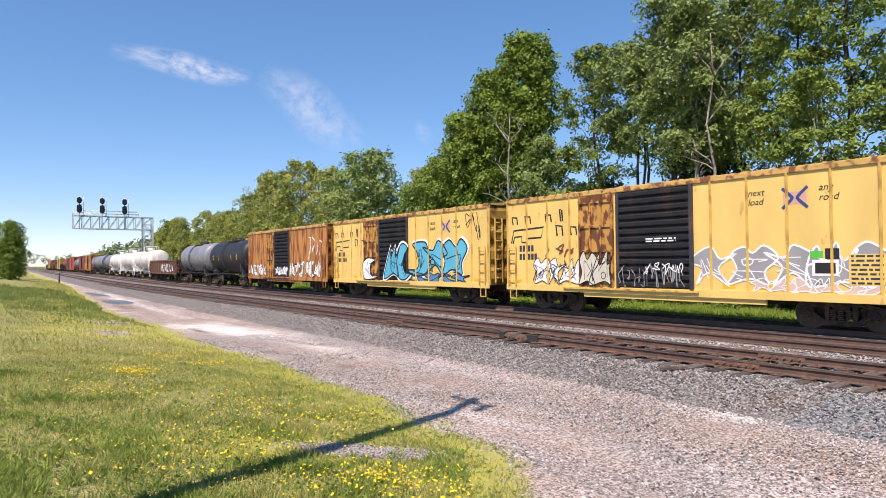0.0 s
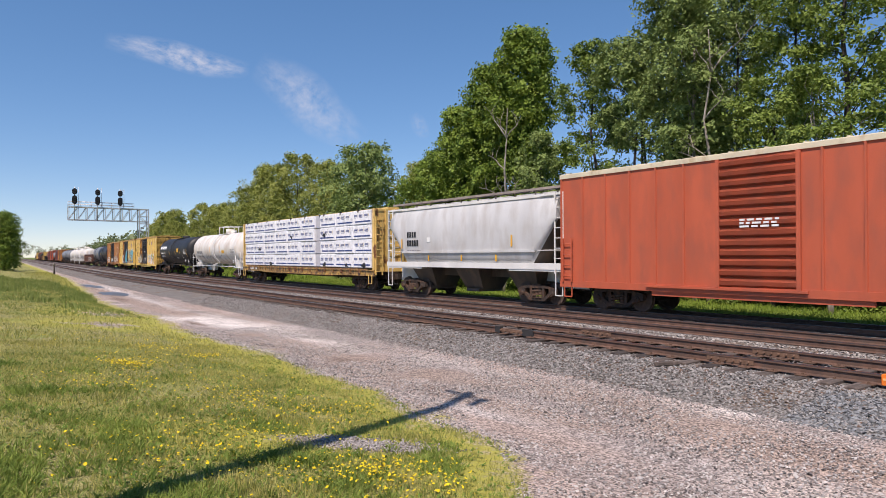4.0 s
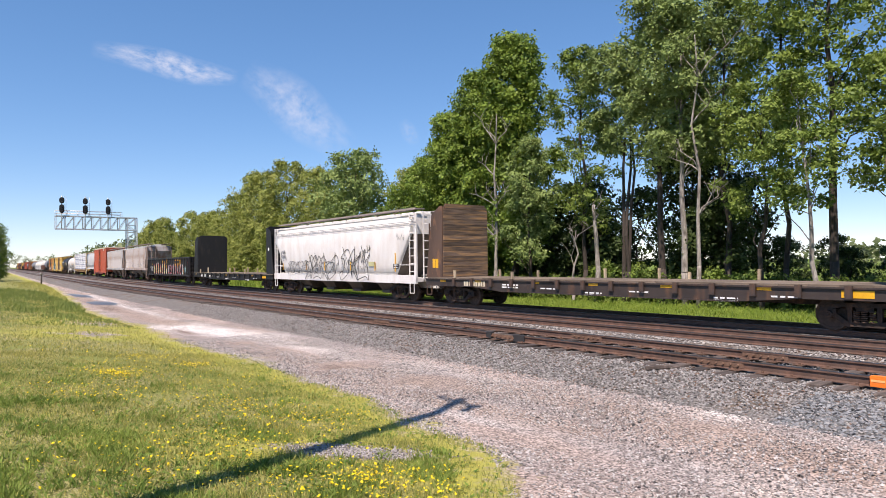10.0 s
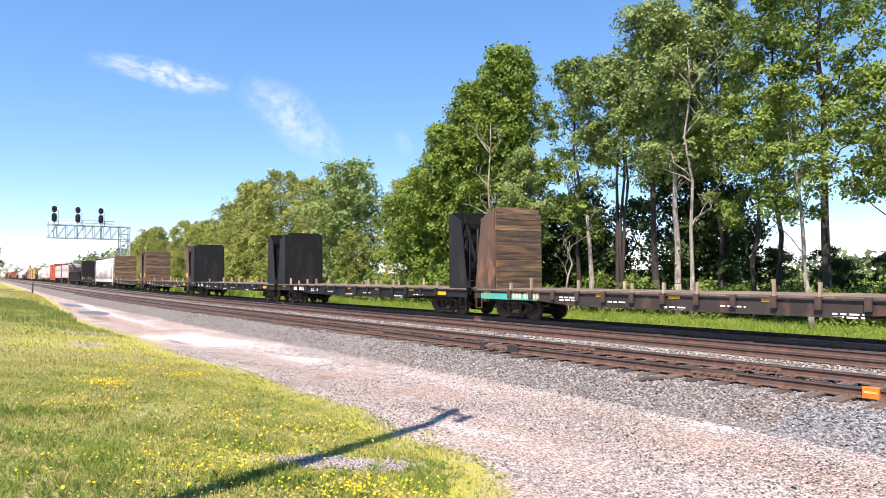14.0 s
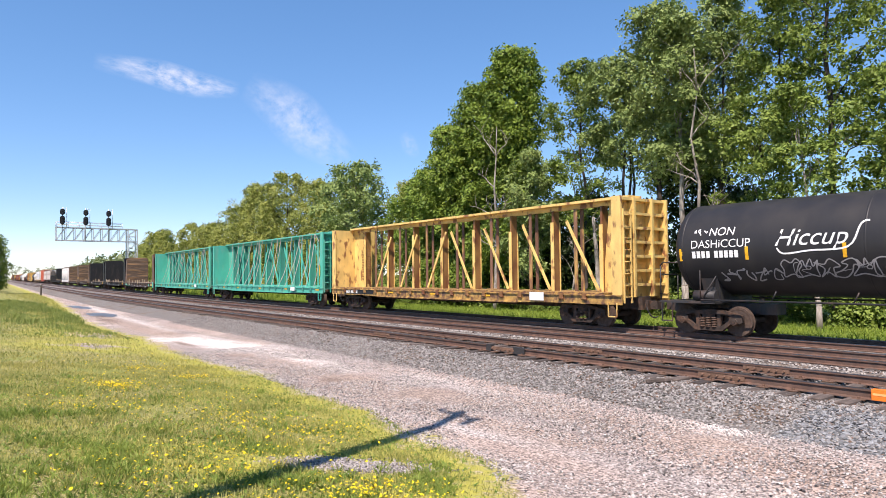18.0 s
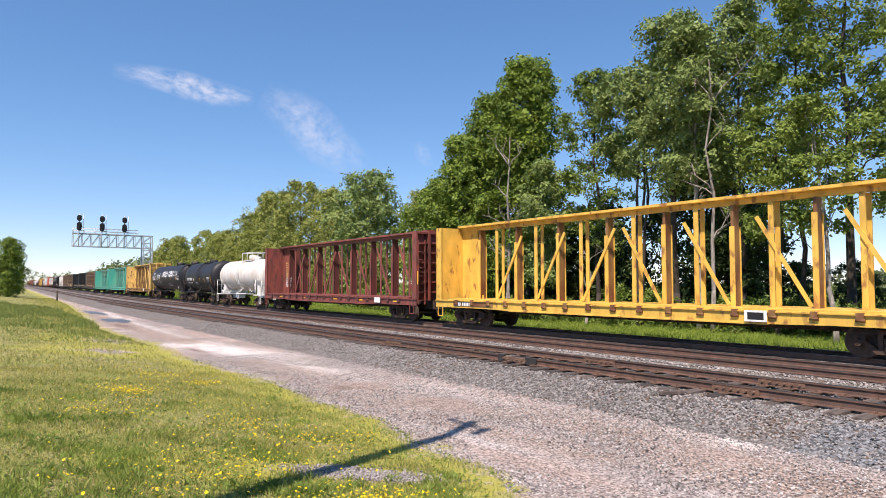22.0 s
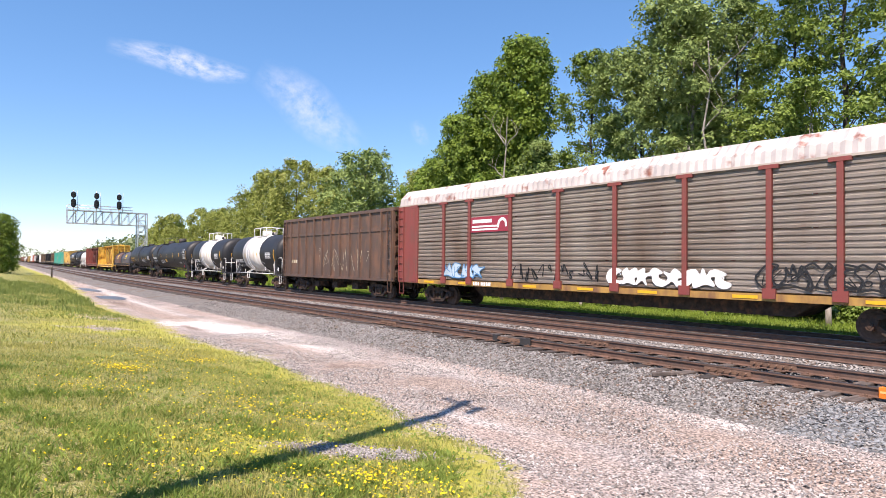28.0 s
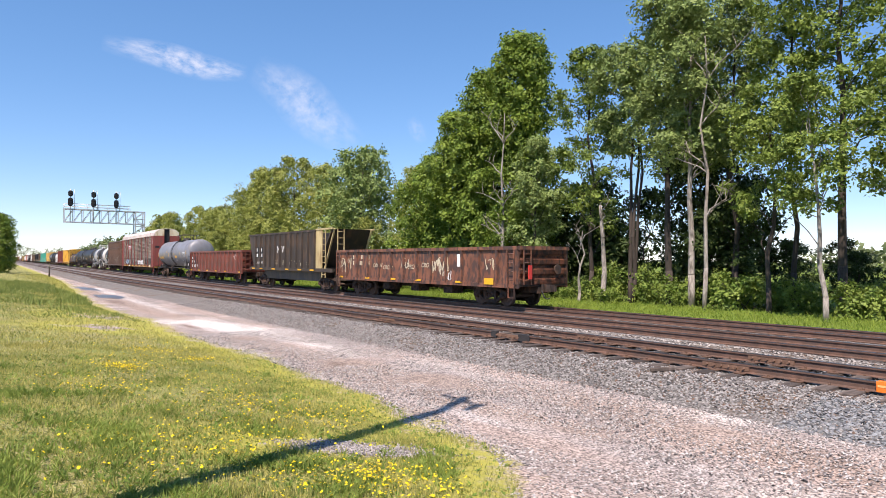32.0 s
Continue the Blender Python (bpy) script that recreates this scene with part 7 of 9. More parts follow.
lum_red = paint("oxide red lumber car paint", (0.26, 0.068, 0.05), vary=0.25, scale=2, second=(0.13, 0.05, 0.04), second_at=0.54, second_scale=3.5)
lum_red_d = paint("dark oxide paint", (0.11, 0.035, 0.03))
strap_m = surface("dirty grey webbing", (0.36, 0.32, 0.28), 0.9, vary=0.2, scale=6)
coil_grey = paint("blue-grey coil hood paint", (0.075, 0.08, 0.095), second=(0.12, 0.07, 0.052), second_at=0.60, second_soft=0.14, second_scale=0.7)
coil_rust = paint("rusted coil hood paint", (0.085, 0.072, 0.074), second=(0.16, 0.07, 0.045), second_at=0.44, second_soft=0.16, second_scale=0.7)
chip_brown = paint("dark brown gondola paint", (0.095, 0.06, 0.045), second=(0.17, 0.085, 0.05), second_at=0.56)
rack_panel = paint("galvanised rack panel", (0.43, 0.37, 0.315), rough=0.7, metal=0.0, second=(0.25, 0.18, 0.135), second_at=0.58, second_soft=0.14, second_scale=0.6)
rack_red = paint("rack red paint", (0.23, 0.052, 0.042), second=(0.17, 0.06, 0.045), second_at=0.56, second_scale=3)
rack_roof = paint("rack roof white", (0.50, 0.445, 0.42), vary=0.2, second=(0.24, 0.085, 0.055), second_at=0.62, second_soft=0.06, second_scale=2.0, stretch=(1, 1, 1))
rack_deck = paint("rack deck ochre", (0.42, 0.24, 0.06), second=(0.20, 0.10, 0.05), second_at=0.54)
gon_red = paint("flaking red gondola paint", (0.215, 0.055, 0.036), vary=0.4, scale=2.5, fine=0.25, second=(0.11, 0.058, 0.042), second_at=0.52, second_soft=0.12, second_scale=9.0, stretch=(1, 1, 0.35))
gon_rust = paint("rusted gondola side", (0.21, 0.085, 0.048), vary=0.35, second=(0.075, 0.043, 0.034), second_at=0.51, second_soft=0.06, second_scale=4.0, stretch=(1.2, 1.2, 0.5), fine=0.2)
mw_brown = paint("dark brown ballast hopper paint", (0.052, 0.042, 0.035), spec=0.3, second=(0.11, 0.07, 0.045), second_at=0.6)
mw_cream = paint("stained cream end paint", (0.50, 0.40, 0.20), second=(0.30, 0.19, 0.08), second_at=0.58)
silver = paint("silver fill spray", (0.34, 0.33, 0.33), metal=0.2)
aqua = paint("aqua fill spray", (0.08, 0.42, 0.58))
aqua_d = paint("blue fill spray", (0.07, 0.22, 0.42))
olive = paint("pale olive fill spray", (0.50, 0.48, 0.25))
grey_sp = paint("grey fill spray", (0.30, 0.29, 0.30))
red_sp = paint("red line spray", (0.42, 0.03, 0.05))
blue_ink = paint("blue wrap print", (0.035, 0.06, 0.20))
logo_yel = paint("yellow logo paint", (0.78, 0.55, 0.02))
logo_or = paint("orange logo paint", (0.75, 0.36, 0.03))
red_logo = paint("dark red logo paint", (0.30, 0.03, 0.05))
TRAIN = []


def run(car, a, b):
    TRAIN.append((car, (a + b) / 2))
    return car


def railbox_marks(car, seed):
    s = flat(-1.48)
    k = lift(s, 0.001)
    for x, z, w, h in ((-7.55, 3.62, 0.3, 0.32), (-6.75, 3.62, 0.3, 0.32), (-5.55, 3.62, 0.3, 0.32), (-4.75, 3.62, 0.12, 0.5), (-4.95, 3.05, 0.32, 0.42), (-4.2, 3.05, 0.3, 0.34)):
        bm = bmesh.new()
        stroke(bm, k, [(x + 0.06, z), (x, z + h), (x + w, z + h * 0.9), (x + w + 0.04, z)], 0.08)
        part("emblem_stroke", bm, BLACK_P, car)
    bm = bmesh.new()
    stroke(bm, k, [(-7.6, 2.82), (-7.45, 3.36), (-5.65, 3.44), (-5.8, 3.02), (-6.6, 3.0), (-6.7, 2.84), (-6.95, 2.84), (-6.95, 3.1), (-7.4, 3.08), (-7.5, 2.8)], 0.07)
    part("emblem", bm, BLACK_P, car, "black outlined emblem")
    number_bars(car, k, -7.1, 2.45, (2, 2), 0.26, door_grey)
    number_bars(car, k, -7.1, 2.10, (2, 3), 0.26, door_grey)
    words(car, k, "next\nload", 3.05, 3.95, 0.20, BLACK_P, 0.25)
    words(car, k, "any\nroad", 5.10, 3.95, 0.20, BLACK_P, 0.25)
    for q in (-1, 1):
        bm = bmesh.new()
        stroke(bm, k, smooth_line([(4.45 + q * 0.36, 4.1), (4.45 + q * 0.10, 3.85), (4.45 + q * 0.10, 3.75), (4.45 + q * 0.36, 3.5)]), 0.09)
        part("emblem_stroke", bm, blue_ink, car, "blue emblem stroke")
    mark(car, s, 4.12, 4.78, 3.62, 3.98, paint("pink emblem paint", (0.62, 0.36, 0.28)), "emblem_ground")
    bars(car, lift(s, 0.10), -0.6, 2.75, 1.2, 0.05, 2, WHITE_P, seed)
    reflectors(car, s, (-7.2, -4.9, -1.0, 2.4, 3.6, 4.3, 6.9), 1.12, 1.26, 0.2, True)


# head of the train, far off when the clip begins
front = [
    ("tank", tank_black, black_frame, black_frame, "black tank car with yellow lettering"), ("tank", tank_grey, black_frame, black_frame, "grey tank car in the train"),
    ("gon", gon_rust, gon_rust, None, "low dark gondola car with pale graffiti"), ("tank", tank_white, white_rail, white_rail, "white tank car with a railed top platform"),
    ("tank", tank_white, white_rail, white_rail, "white tank car with a railed top platform"), ("tank", tank_white, white_rail, white_rail, "white tank car with a railed top platform"),
    ("tank", tank_grey, black_frame, black_frame, "grey tank car in the train"), ("tank", tank_grey, black_frame, black_frame, "grey tank car in the train"),
    ("box", orange_box, orange_box, roof_rust, "tan rust-streaked boxcar far up the train"), ("box", lum_red, lum_red, lum_red, "dark red boxcar far up the train"), ("tank", tank_grey, black_frame, black_frame, "grey tank car in the train"),
    ("box", red_box, red_box, red_box, "red boxcar far up the train"), ("box", lum_red, lum_red, lum_red, "dark red boxcar far up the train"), ("tank", lum_red, black_frame, black_frame, "dark red tank car in the train"),
    ("gon", gon_black, gon_black, None, "black gondola car in the train"), ("box", yellow_box, yellow_post, roof_rust, "yellow boxcar far up the train"), ("gon", gon_rust, gon_rust, None, "rusty gondola car in the train"),
    ("tank", tank_black, black_frame, black_frame, "black tank car in the train"), ("box", lum_red, lum_red, lum_red, "dark red boxcar far up the train"), ("tank", tank_black, black_frame, black_frame, "black tank car in the train"),
    ("box", yellow_box, yellow_post, roof_rust, "yellow boxcar far up the train"), ("gon", gon_black, gon_black, None, "black gondola car in the train"), ("tank", tank_white, white_rail, white_rail, "white tank car with a railed top platform")]
at_s = -387.6
first = {}
for i, (kind, m1, m2, m3, lab) in enumerate(front):
    ln = 10.7 if i < 2 else {"tank": 15.4 if m1 is not tank_white else 13.8, "gon": 16.4, "box": 15.6}[kind]
    key = (kind, m1.name, lab, ln)
    if key in first:
        car = copy_thing(first[key], Matrix())
    elif kind == "tank":
        car = tank_car("tank_car", lab, ln / 2, 1.5 if m1 is not tank_white else 1.42, 2.75, m1, m2, m3, rails_up=m1 is tank_white, dome="painted" if m1 is tank_white else "hatch")
        reflectors(car, round_side(1.5, 2.75), (-0.34 * ln, -2, 2, 0.34 * ln), 2.4, 2.9, 0.05)
    elif kind == "gon":
        car = gondola("gondola_car", lab, ln / 2, 2.6, m1, m2)
        if i == 2:
            graffiti(car, flat(-1.5), -1.0, 6.5, 1.1, 2.2, 6, WHITE_P, BLACK_P, 5)
    else:
        car = boxcar("boxcar", lab, ln / 2, 4.6, m1, m2, door_grey, plug_rust, m3)
    first.setdefault(key, car)
    run(car, at_s - ln, at_s)
    at_s -= ln + 1.7

# three boxcars
car = run(boxcar("boxcar", "rust-streaked orange boxcar with graffiti along its foot", 7.7, 4.62, orange_box, orange_box, door_grey, plug_rust, roof_rust, (-1.6, 1.3), (-3.2, -1.75)), -386, -370.6)
s = flat(-1.48)
graffiti(car, s, 1.4, 6.6, 1.05, 2.3, 6, WHITE_P, BLACK_P, 11, None, 0.045, "white bubble-letter graffiti")
graffiti(car, s, -7.5, -3.6, 1.05, 2.1, 4, WHITE_P, BLACK_P, 12, None, 0.045)
scrawl(car, s, 4.6, 6.9, 2.2, 4.0, 4, WHITE_P, 13, 0.07)
graffiti(car, lift(s, 0.09), -1.4, 1.1, 1.1, 1.9, 3, WHITE_P, door_grey, 14)

car = run(boxcar("boxcar", "yellow boxcar with dark door and aqua graffiti", 7.8, 4.64, yellow_box, yellow_post, door_grey, plug_rust, roof_rust, (-2.0, 1.05), (-3.75, -2.15)), -369.6, -354)
railbox_marks(car, 1)
graffiti(car, lift(s, 0.095), -0.9, 1.25, 1.05, 3.1, 2, aqua, BLACK_P, 24, WHITE_P, 0.07)
graffiti(car, s, 1.2, 5.9, 1.3, 3.25, 3, aqua, BLACK_P, 22, WHITE_P, 0.08, "aqua bubble-letter graffiti with black outlines")
graffiti(car, s, -0.6, 6.2, 1.0, 1.5, 6, aqua_d, BLACK_P, 23, None, 0.05)
scrawl(car, s, 6.1, 7.3, 3.0, 4.4, 3, BLACK_P, 25, 0.05)
graffiti(car, lift(s, 0.11), -3.6, -2.2, 1.05, 2.4, 1, WHITE_P, BLACK_P, 26, None, 0.06)

car = run(boxcar("boxcar", "faded yellow boxcar with dark door and silver graffiti", 7.9, 4.66, yellow_box, yellow_post, door_grey, plug_rust, roof_rust, (-1.9, 1.2), (-3.7, -2.05)), -352.8, -337)
railbox_marks(car, 2)
graffiti(car, s, 1.25, 7.4, 1.2, 2.5, 5, silver, WHITE_P, 31, None, 0.06, "silver block-letter graffiti with white outlines")
graffiti(car, s, 3.2, 7.4, 1.05, 1.5, 7, paint("pale pink spray", (0.62, 0.44, 0.36)), WHITE_P, 32, None, 0.03)
graffiti(car, s, -6.2, -3.8, 1.05, 2.2, 3, WHITE_P, BLACK_P, 33, None, 0.035, "white graffiti with thin black lines")
scrawl(car, lift(s, 0.02), -6.4, -3.8, 1.05, 2.0, 7, BLACK_P, 331, 0.025)
scrawl(car, lift(s, 0.02), -5.6, -4.0, 2.1, 2.7, 3, paint("brown spray", (0.22, 0.07, 0.05)), 332, 0.06)
graffiti(car, lift(s, 0.11), -3.6, -2.1, 1.05, 2.4, 2, paint("pale yellow spray", (0.62, 0.58, 0.46)), BLACK_P, 34, None, 0.04)
scrawl(car, lift(s, 0.095), -1.8, 0.9, 1.1, 1.9, 14, silver, 35, 0.03)
scrawl(car, lift(s, 0.1), -0.7, 1.0, 1.55, 1.95, 5, WHITE_P, 36, 0.03)
mark(car, lift(s, 0.012), 4.9, 5.6, 1.55, 2.0, WHITE_P, "data_panel")
mark(car, lift(s, 0.016), 4.98, 5.52, 1.62, 1.92, BLACK_P, "data_panel_ground")
mark(car, lift(s, 0.012), 4.85, 5.2, 2.05, 2.25, paint("green sticker", (0.08, 0.5, 0.05)), "sticker", "bright green sticker")
mark(car, lift(s, 0.012), 5.25, 5.62, 2.02, 2.32, BLACK_P, "sticker")
panel_label(car, lift(s, 0.012), 5.85, 1.3, 0.9, 0.85, yellow_box, door_grey, 3)

# two tank cars
car = run(tank_car("tank_car", "long black tank car with white and yellow marks", 7.45, 1.52, 2.74, tank_black, black_frame, black_frame, -1.25, rails_up=False, off=-1.2), -334.5, -318.4)
s = round_side(1.52, 2.74)
brand_shapes(car, s, -7.6, 2.95, 6, 0.56, 0.34, WHITE_P, 0.2)
bars(car, s, -7.3, 2.40, 2.4, 0.14, 1, WHITE_P, 2)
bars(car, s, -7.3, 2.12, 1.9, 0.06, 2, WHITE_P, 3)
mark(car, s, 0.95, 1.8, 2.55, 2.98, YEL_REF, "warning_panel", "yellow warning panel")
panel_label(car, s, 4.15, 2.3, 1.15, 0.55, tank_black, WHITE_P, 5)
panel_label(car, s, 3.4, 1.85, 0.5, 0.35, tank_black, WHITE_P, 6)
bars(car, s, 0.4, 1.95, 1.0, 0.05, 2, WHITE_P, 7)
reflectors(car, s, (-7.6, -5.2, -2.9, 0.15, 2.45), 2.3, 2.68, 0.05)
reflectors(car, s, (5.55,), 1.95, 2.85, 0.05)
placard(car, flat(-1.40), 4.95, 1.62)
placard(car, flat(-1.40), 6.3, 1.55)

car = run(tank_car("tank_car", "white tank car with dirty streaks and top railings", 7.5, 1.5, 2.78, tank_white, white_rail, white_rail, -0.5, dome="painted", off=-0.9, inset=1.25), -317.9, -301.6)
s = round_side(1.5, 2.78)
number_bars(car, s, -6.7, 2.35, (4, 6), 0.26, tank_grey)
bars(car, s, -6.6, 2.1, 2.0, 0.05, 2, tank_grey, 9)
mark(car, s, 1.8, 2.6, 2.35, 2.62, YEL_REF, "warning_panel", "yellow warning panel")
panel_label(car, s, 4.3, 2.2, 1.3, 0.5, tank_white, tank_grey, 8)
scrawl(car, s, -5.2, 2.8, 1.75, 2.3, 16, tank_grey, 41, 0.03)
reflectors(car, s, (-7.4, -2.0, 1.2, 5.9), 2.4, 3.0, 0.05)
placard(car, flat(-1.40), 5.15, 1.6)
placard(car, flat(-1.40), 6.75, 1.6)

# lumber car with its wrapped load
wrap = surface("white lumber wrap", (0.84, 0.84, 0.86), 0.4, vary=0.08, scale=3, bump=0.9, bump_scale=7, second=(0.58, 0.59, 0.62), second_at=0.62, second_soft=0.1, second_scale=4)
car = run(nudge(centerbeam("centerbeam_flat_car", "yellow centre-beam flat car loaded with wrapped lumber", 11.2, lum_yel, lum_yel_d, lum_sill, z_top=4.95, deep=0.2), -0.4), -301.4, -278.8)
number_bars(car, flat(-1.46), -9.8, 1.0, (4, 6), 0.2, WHITE_P)
plain_wrap = surface("silvery plain wrap", (0.52, 0.51, 0.54), 0.35, vary=0.12, scale=3, bump=1.0, bump_scale=6, second=(0.40, 0.39, 0.42), second_at=0.55, second_soft=0.12, second_scale=3)
chevron = paint("ochre wrap print", (0.62, 0.42, 0.10))
tiers, col_x = 4, (-11.2, -9.05, -6.77, -4.36, -2.08, 0.36, 2.67, 3.47, 5.79, 8.2, 10.4)
tier_h = 0.84
for i in range(10):
    plain = i == 6  # bare ends of the rear stack
    x0, x1 = col_x[i] + 0.01, col_x[i + 1] - 0.01
    for j in range(tiers):
        z0 = 1.35 + j * (tier_h + 0.025)
        front = -1.40 + 0.022 * math.sin(i * 2.7 + j * 1.9) + (0.07 if plain else 0)
        b = tagged(new("lumber_bundle"), "silvery plain-wrapped bundle end stacked on the lumber car" if plain else "white plastic-wrapped lumber bundle with blue print stacked on the lumber car", "lumber bundle", "wrapped lumber bundles")
        bm = bmesh.new()
        box(bm, x0, x1, front, -0.33, z0, z0 + tier_h)
        bmesh.ops.bevel(bm, geom=[e for e in bm.edges], offset=0.035, segments=2, affect="EDGES")
        part("wrapping", bm, plain_wrap if plain else wrap, b)
        at = flat(front)
        if not plain:
            bm = bmesh.new()
            x = x0 + 0.06 + 0.2 * (j % 2)
            while x < x1 - 0.3:
                quad(bm, at, x, min(x + 0.98, x1 - 0.04), z0 + 0.13, z0 + 0.22)
                x += 1.02
            part("wrap_band", bm, blue_ink, b, "blue printed band")
            bm, arrows = bmesh.new(), bmesh.new()
            x = x0 + 0.12
            while x < x1 - 0.5:
                for c in range(4):
                    quad(bm, at, x + c * 0.105, x + c * 0.105 + 0.075, z0 + 0.47, z0 + 0.60, 0.12)
                quad(bm, at, x + 0.02, x + 0.40, z0 + 0.405, z0 + 0.425)
                stroke(arrows, at, [(x + 0.46, z0 + 0.44), (x + 0.53, z0 + 0.535), (x + 0.46, z0 + 0.63)], 0.03)
                x += 0.64
            tagged(part("brand_print", bm, blue_ink, b, "blue brand blocks"), kind="stuff")
            tagged(part("chevron_print", arrows, chevron, b, "ochre chevrons"), kind="stuff")
        bm = bmesh.new()
        rng = random.Random(i * 9 + j)
        for c in range(3):
            q = x0 + (x1 - x0) * rng.uniform(0.1, 0.9)
            stroke(bm, lift(at, 0.003), [(q, z0 + tier_h - 0.04), (q + rng.uniform(-0.1, 0.25), z0 + rng.uniform(0.3, 0.6)), (q + rng.uniform(0.0, 0.5), z0 + rng.uniform(0.05, 0.3))], 0.012)
        part("wrap_fold", bm, plain_wrap, b)
        if j == tiers - 1:
            bm = bmesh.new()
            box(bm, x0 + 0.55, x0 + 0.68, front - 0.02, front + 0.1, z0 + tier_h - 0.10, z0 + tier_h + 0.05)
            part("edge_protector", bm, BLACK_P, b)
        if (i, j) in ((4, 2), (1, 1), (2, 0), (7, 0), (7, 2), (9, 0), (8, 0)):
            bm = bmesh.new()
            c = (x0 + (0.3 if i in (7, 4) else 0.6) * (x1 - x0), z0 + (0.14 if j == 0 else 0.38))
            pts = [(c[0] + math.cos(a) * rng.uniform(0.08, 0.38), c[1] + math.sin(a) * rng.uniform(0.05, 0.22)) for a in reach(0, 5.6, 9)]
            up = lift(at, 0.006)
            bm.faces.new([bm.verts.new(up(*p)) for p in pts])
            part("torn_hole", bm, BLACK_P, b, "tear in the plastic wrap")
        run(b, -301.4, -278.8)

# light grey pressure hopper
car = run(round_hopper("covered_hopper", "light grey round-sided covered hopper with white frame", 6.7, light_hop, white_rail, chute_brown, 4.5, 1.72, 3, True), -277.8, -264.5)
s = flat(-1.56)
number_bars(car, s, -4.55, 3.02, (4,), 0.3, BLACK_P)
number_bars(car, s, -4.55, 2.58, (5,), 0.3, BLACK_P)
bars(car, s, -4.5, 2.32, 1.2, 0.05, 2, tank_grey, 4)
reflectors(car, s, (-5.05, 3.65), 2.45, 2.95, 0.05)
reflectors(car, flat(-1.53), (-2.6, 0.1, 2.6), 1.8, 2.1, 0.05)
mark(car, s, -2.7, -2.45, 2.75, 3.0, WHITE_P, "data_panel")

# red boxcar
car = run(boxcar("boxcar", "tall orange-red boxcar with cream roof end", 7.65, 5.2, red_box, red_box, red_box, red_box, cream, (-1.0, 1.6), None, 15, 5), -264.7, -249.4)
number_bars(car, flat(-1.53), 4.6, 4.7, (4,), 0.34, WHITE_P, "brand_block")
bars(car, flat(-1.57), -0.2, 3.1, 1.2, 0.06, 3, WHITE_P, 3)

# two posted covered hoppers
car = run(nudge(ribbed_hopper("covered_hopper", "weathered grey covered hopper with a rust-brown end panel", 8.35, grey_hop, hop_post, hop_frame, chute_brown, 4.4, roof_mat=light_hop), -0.5), -247.8, -230.1)
mark(car, flat(-1.53), -5.4, -3.6, 1.7, 4.25, plug_rust, "rust_patch", "rust-brown panel")
reflectors(car, flat(-1.55), (-7.0, -2.5, 2.0, 6.2), 1.72, 1.86, 0.16, True)
car = run(nudge(ribbed_hopper("covered_hopper", "rust-streaked grey covered hopper with black graffiti", 8.2, rusty_hop, hop_post, hop_frame, chute_brown, 4.45, roof_mat=light_hop), -0.6), -229.4, -211.8)
s = flat(-1.53)
mark(car, lift(s, 0.0), -7.9, -5.6, 1.75, 2.75, WHITE_P, "data_panel", "clean white panel")
number_bars(car, lift(s, 0.004), -7.75, 2.35, (2, 2), 0.28, BLACK_P)
number_bars(car, lift(s, 0.004), -7.75, 1.95, (3, 3), 0.28, BLACK_P)
reflectors(car, flat(-1.58), (-5.3, -2.6, 3.35), 1.70, 1.84, 0.22, True)
reflectors(car, s, (5.95,), 1.75, 2.9, 0.05)
scrawl(car, lift(s, 0.01), -2.7, -1.5, 1.75, 2.2, 5, BLACK_P, 51, 0.04)
scrawl(car, lift(s, 0.01), 0.1, 2.9, 1.75, 2.4, 9, BLACK_P, 52, 0.045)
mark(car, lift(s, 0.01), 3.1, 3.6, 1.95, 2.35, tank_grey, "data_panel")
panel_label(car, lift(s, 0.01), 3.95, 1.95, 0.6, 0.4, BLACK_P, WHITE_P, 5)
scrawl(car, lift(s, 0.01), 5.3, 5.6, 2.1, 2.7, 1, BLACK_P, 54, 0.04)
scrawl(car, flat(-1.30), -2.0, 0.6, 1.0, 1.4, 6, paint("faded chalk", (0.22, 0.2, 0.17)), 53, 0.04)
scrawl(car, flat(-1.30), 3.0, 5.6, 1.0, 1.4, 6, paint("faded chalk", (0.22, 0.2, 0.17)), 55, 0.04)

# black gondola with big pieces of graffiti
car = run(nudge(gondola("gondola_car", "long black gondola car with colourful graffiti", 9.85, 2.85, gon_black, gon_black, 20), -0.35), -211.95, -191.65)
s = flat(-1.485)
graffiti(car, s, -6.9, -1.2, 1.02, 2.25, 5, olive, red_sp, 61, WHITE_P, 0.07, "olive and red wild-style graffiti")
graffiti(car, s, -0.1, 6.5, 1.05, 2.05, 8, grey_sp, red_sp, 62, WHITE_P, 0.06, "grey and red wild-style graffiti")
graffiti(car, s, -1.5, 0.2, 1.05, 1.7, 2, paint("sky spray", (0.35, 0.58, 0.62)), WHITE_P, 63, None, 0.03)
graffiti(car, s, 6.3, 7.2, 1.05, 1.6, 2, paint("sky spray", (0.35, 0.58, 0.62)), WHITE_P, 64, None, 0.03)
scrawl(car, s, 6.7, 8.6, 1.2, 1.95, 9, paint("sky spray", (0.35, 0.58, 0.62)), 65, 0.05)
mark(car, lift(s, 0.01), 3.1, 5.7, 2.1, 2.62, logo_or, "brand_block", "orange brand block")
mark(car, lift(s, 0.016), 3.35, 5.45, 2.2, 2.5, gon_black, "brand_block_centre", "", 0.2)
words(car, lift(s, 0.01), "Railcar Pooling Experts", 3.12, 1.93, 0.14, logo_or)
bm = bmesh.new()
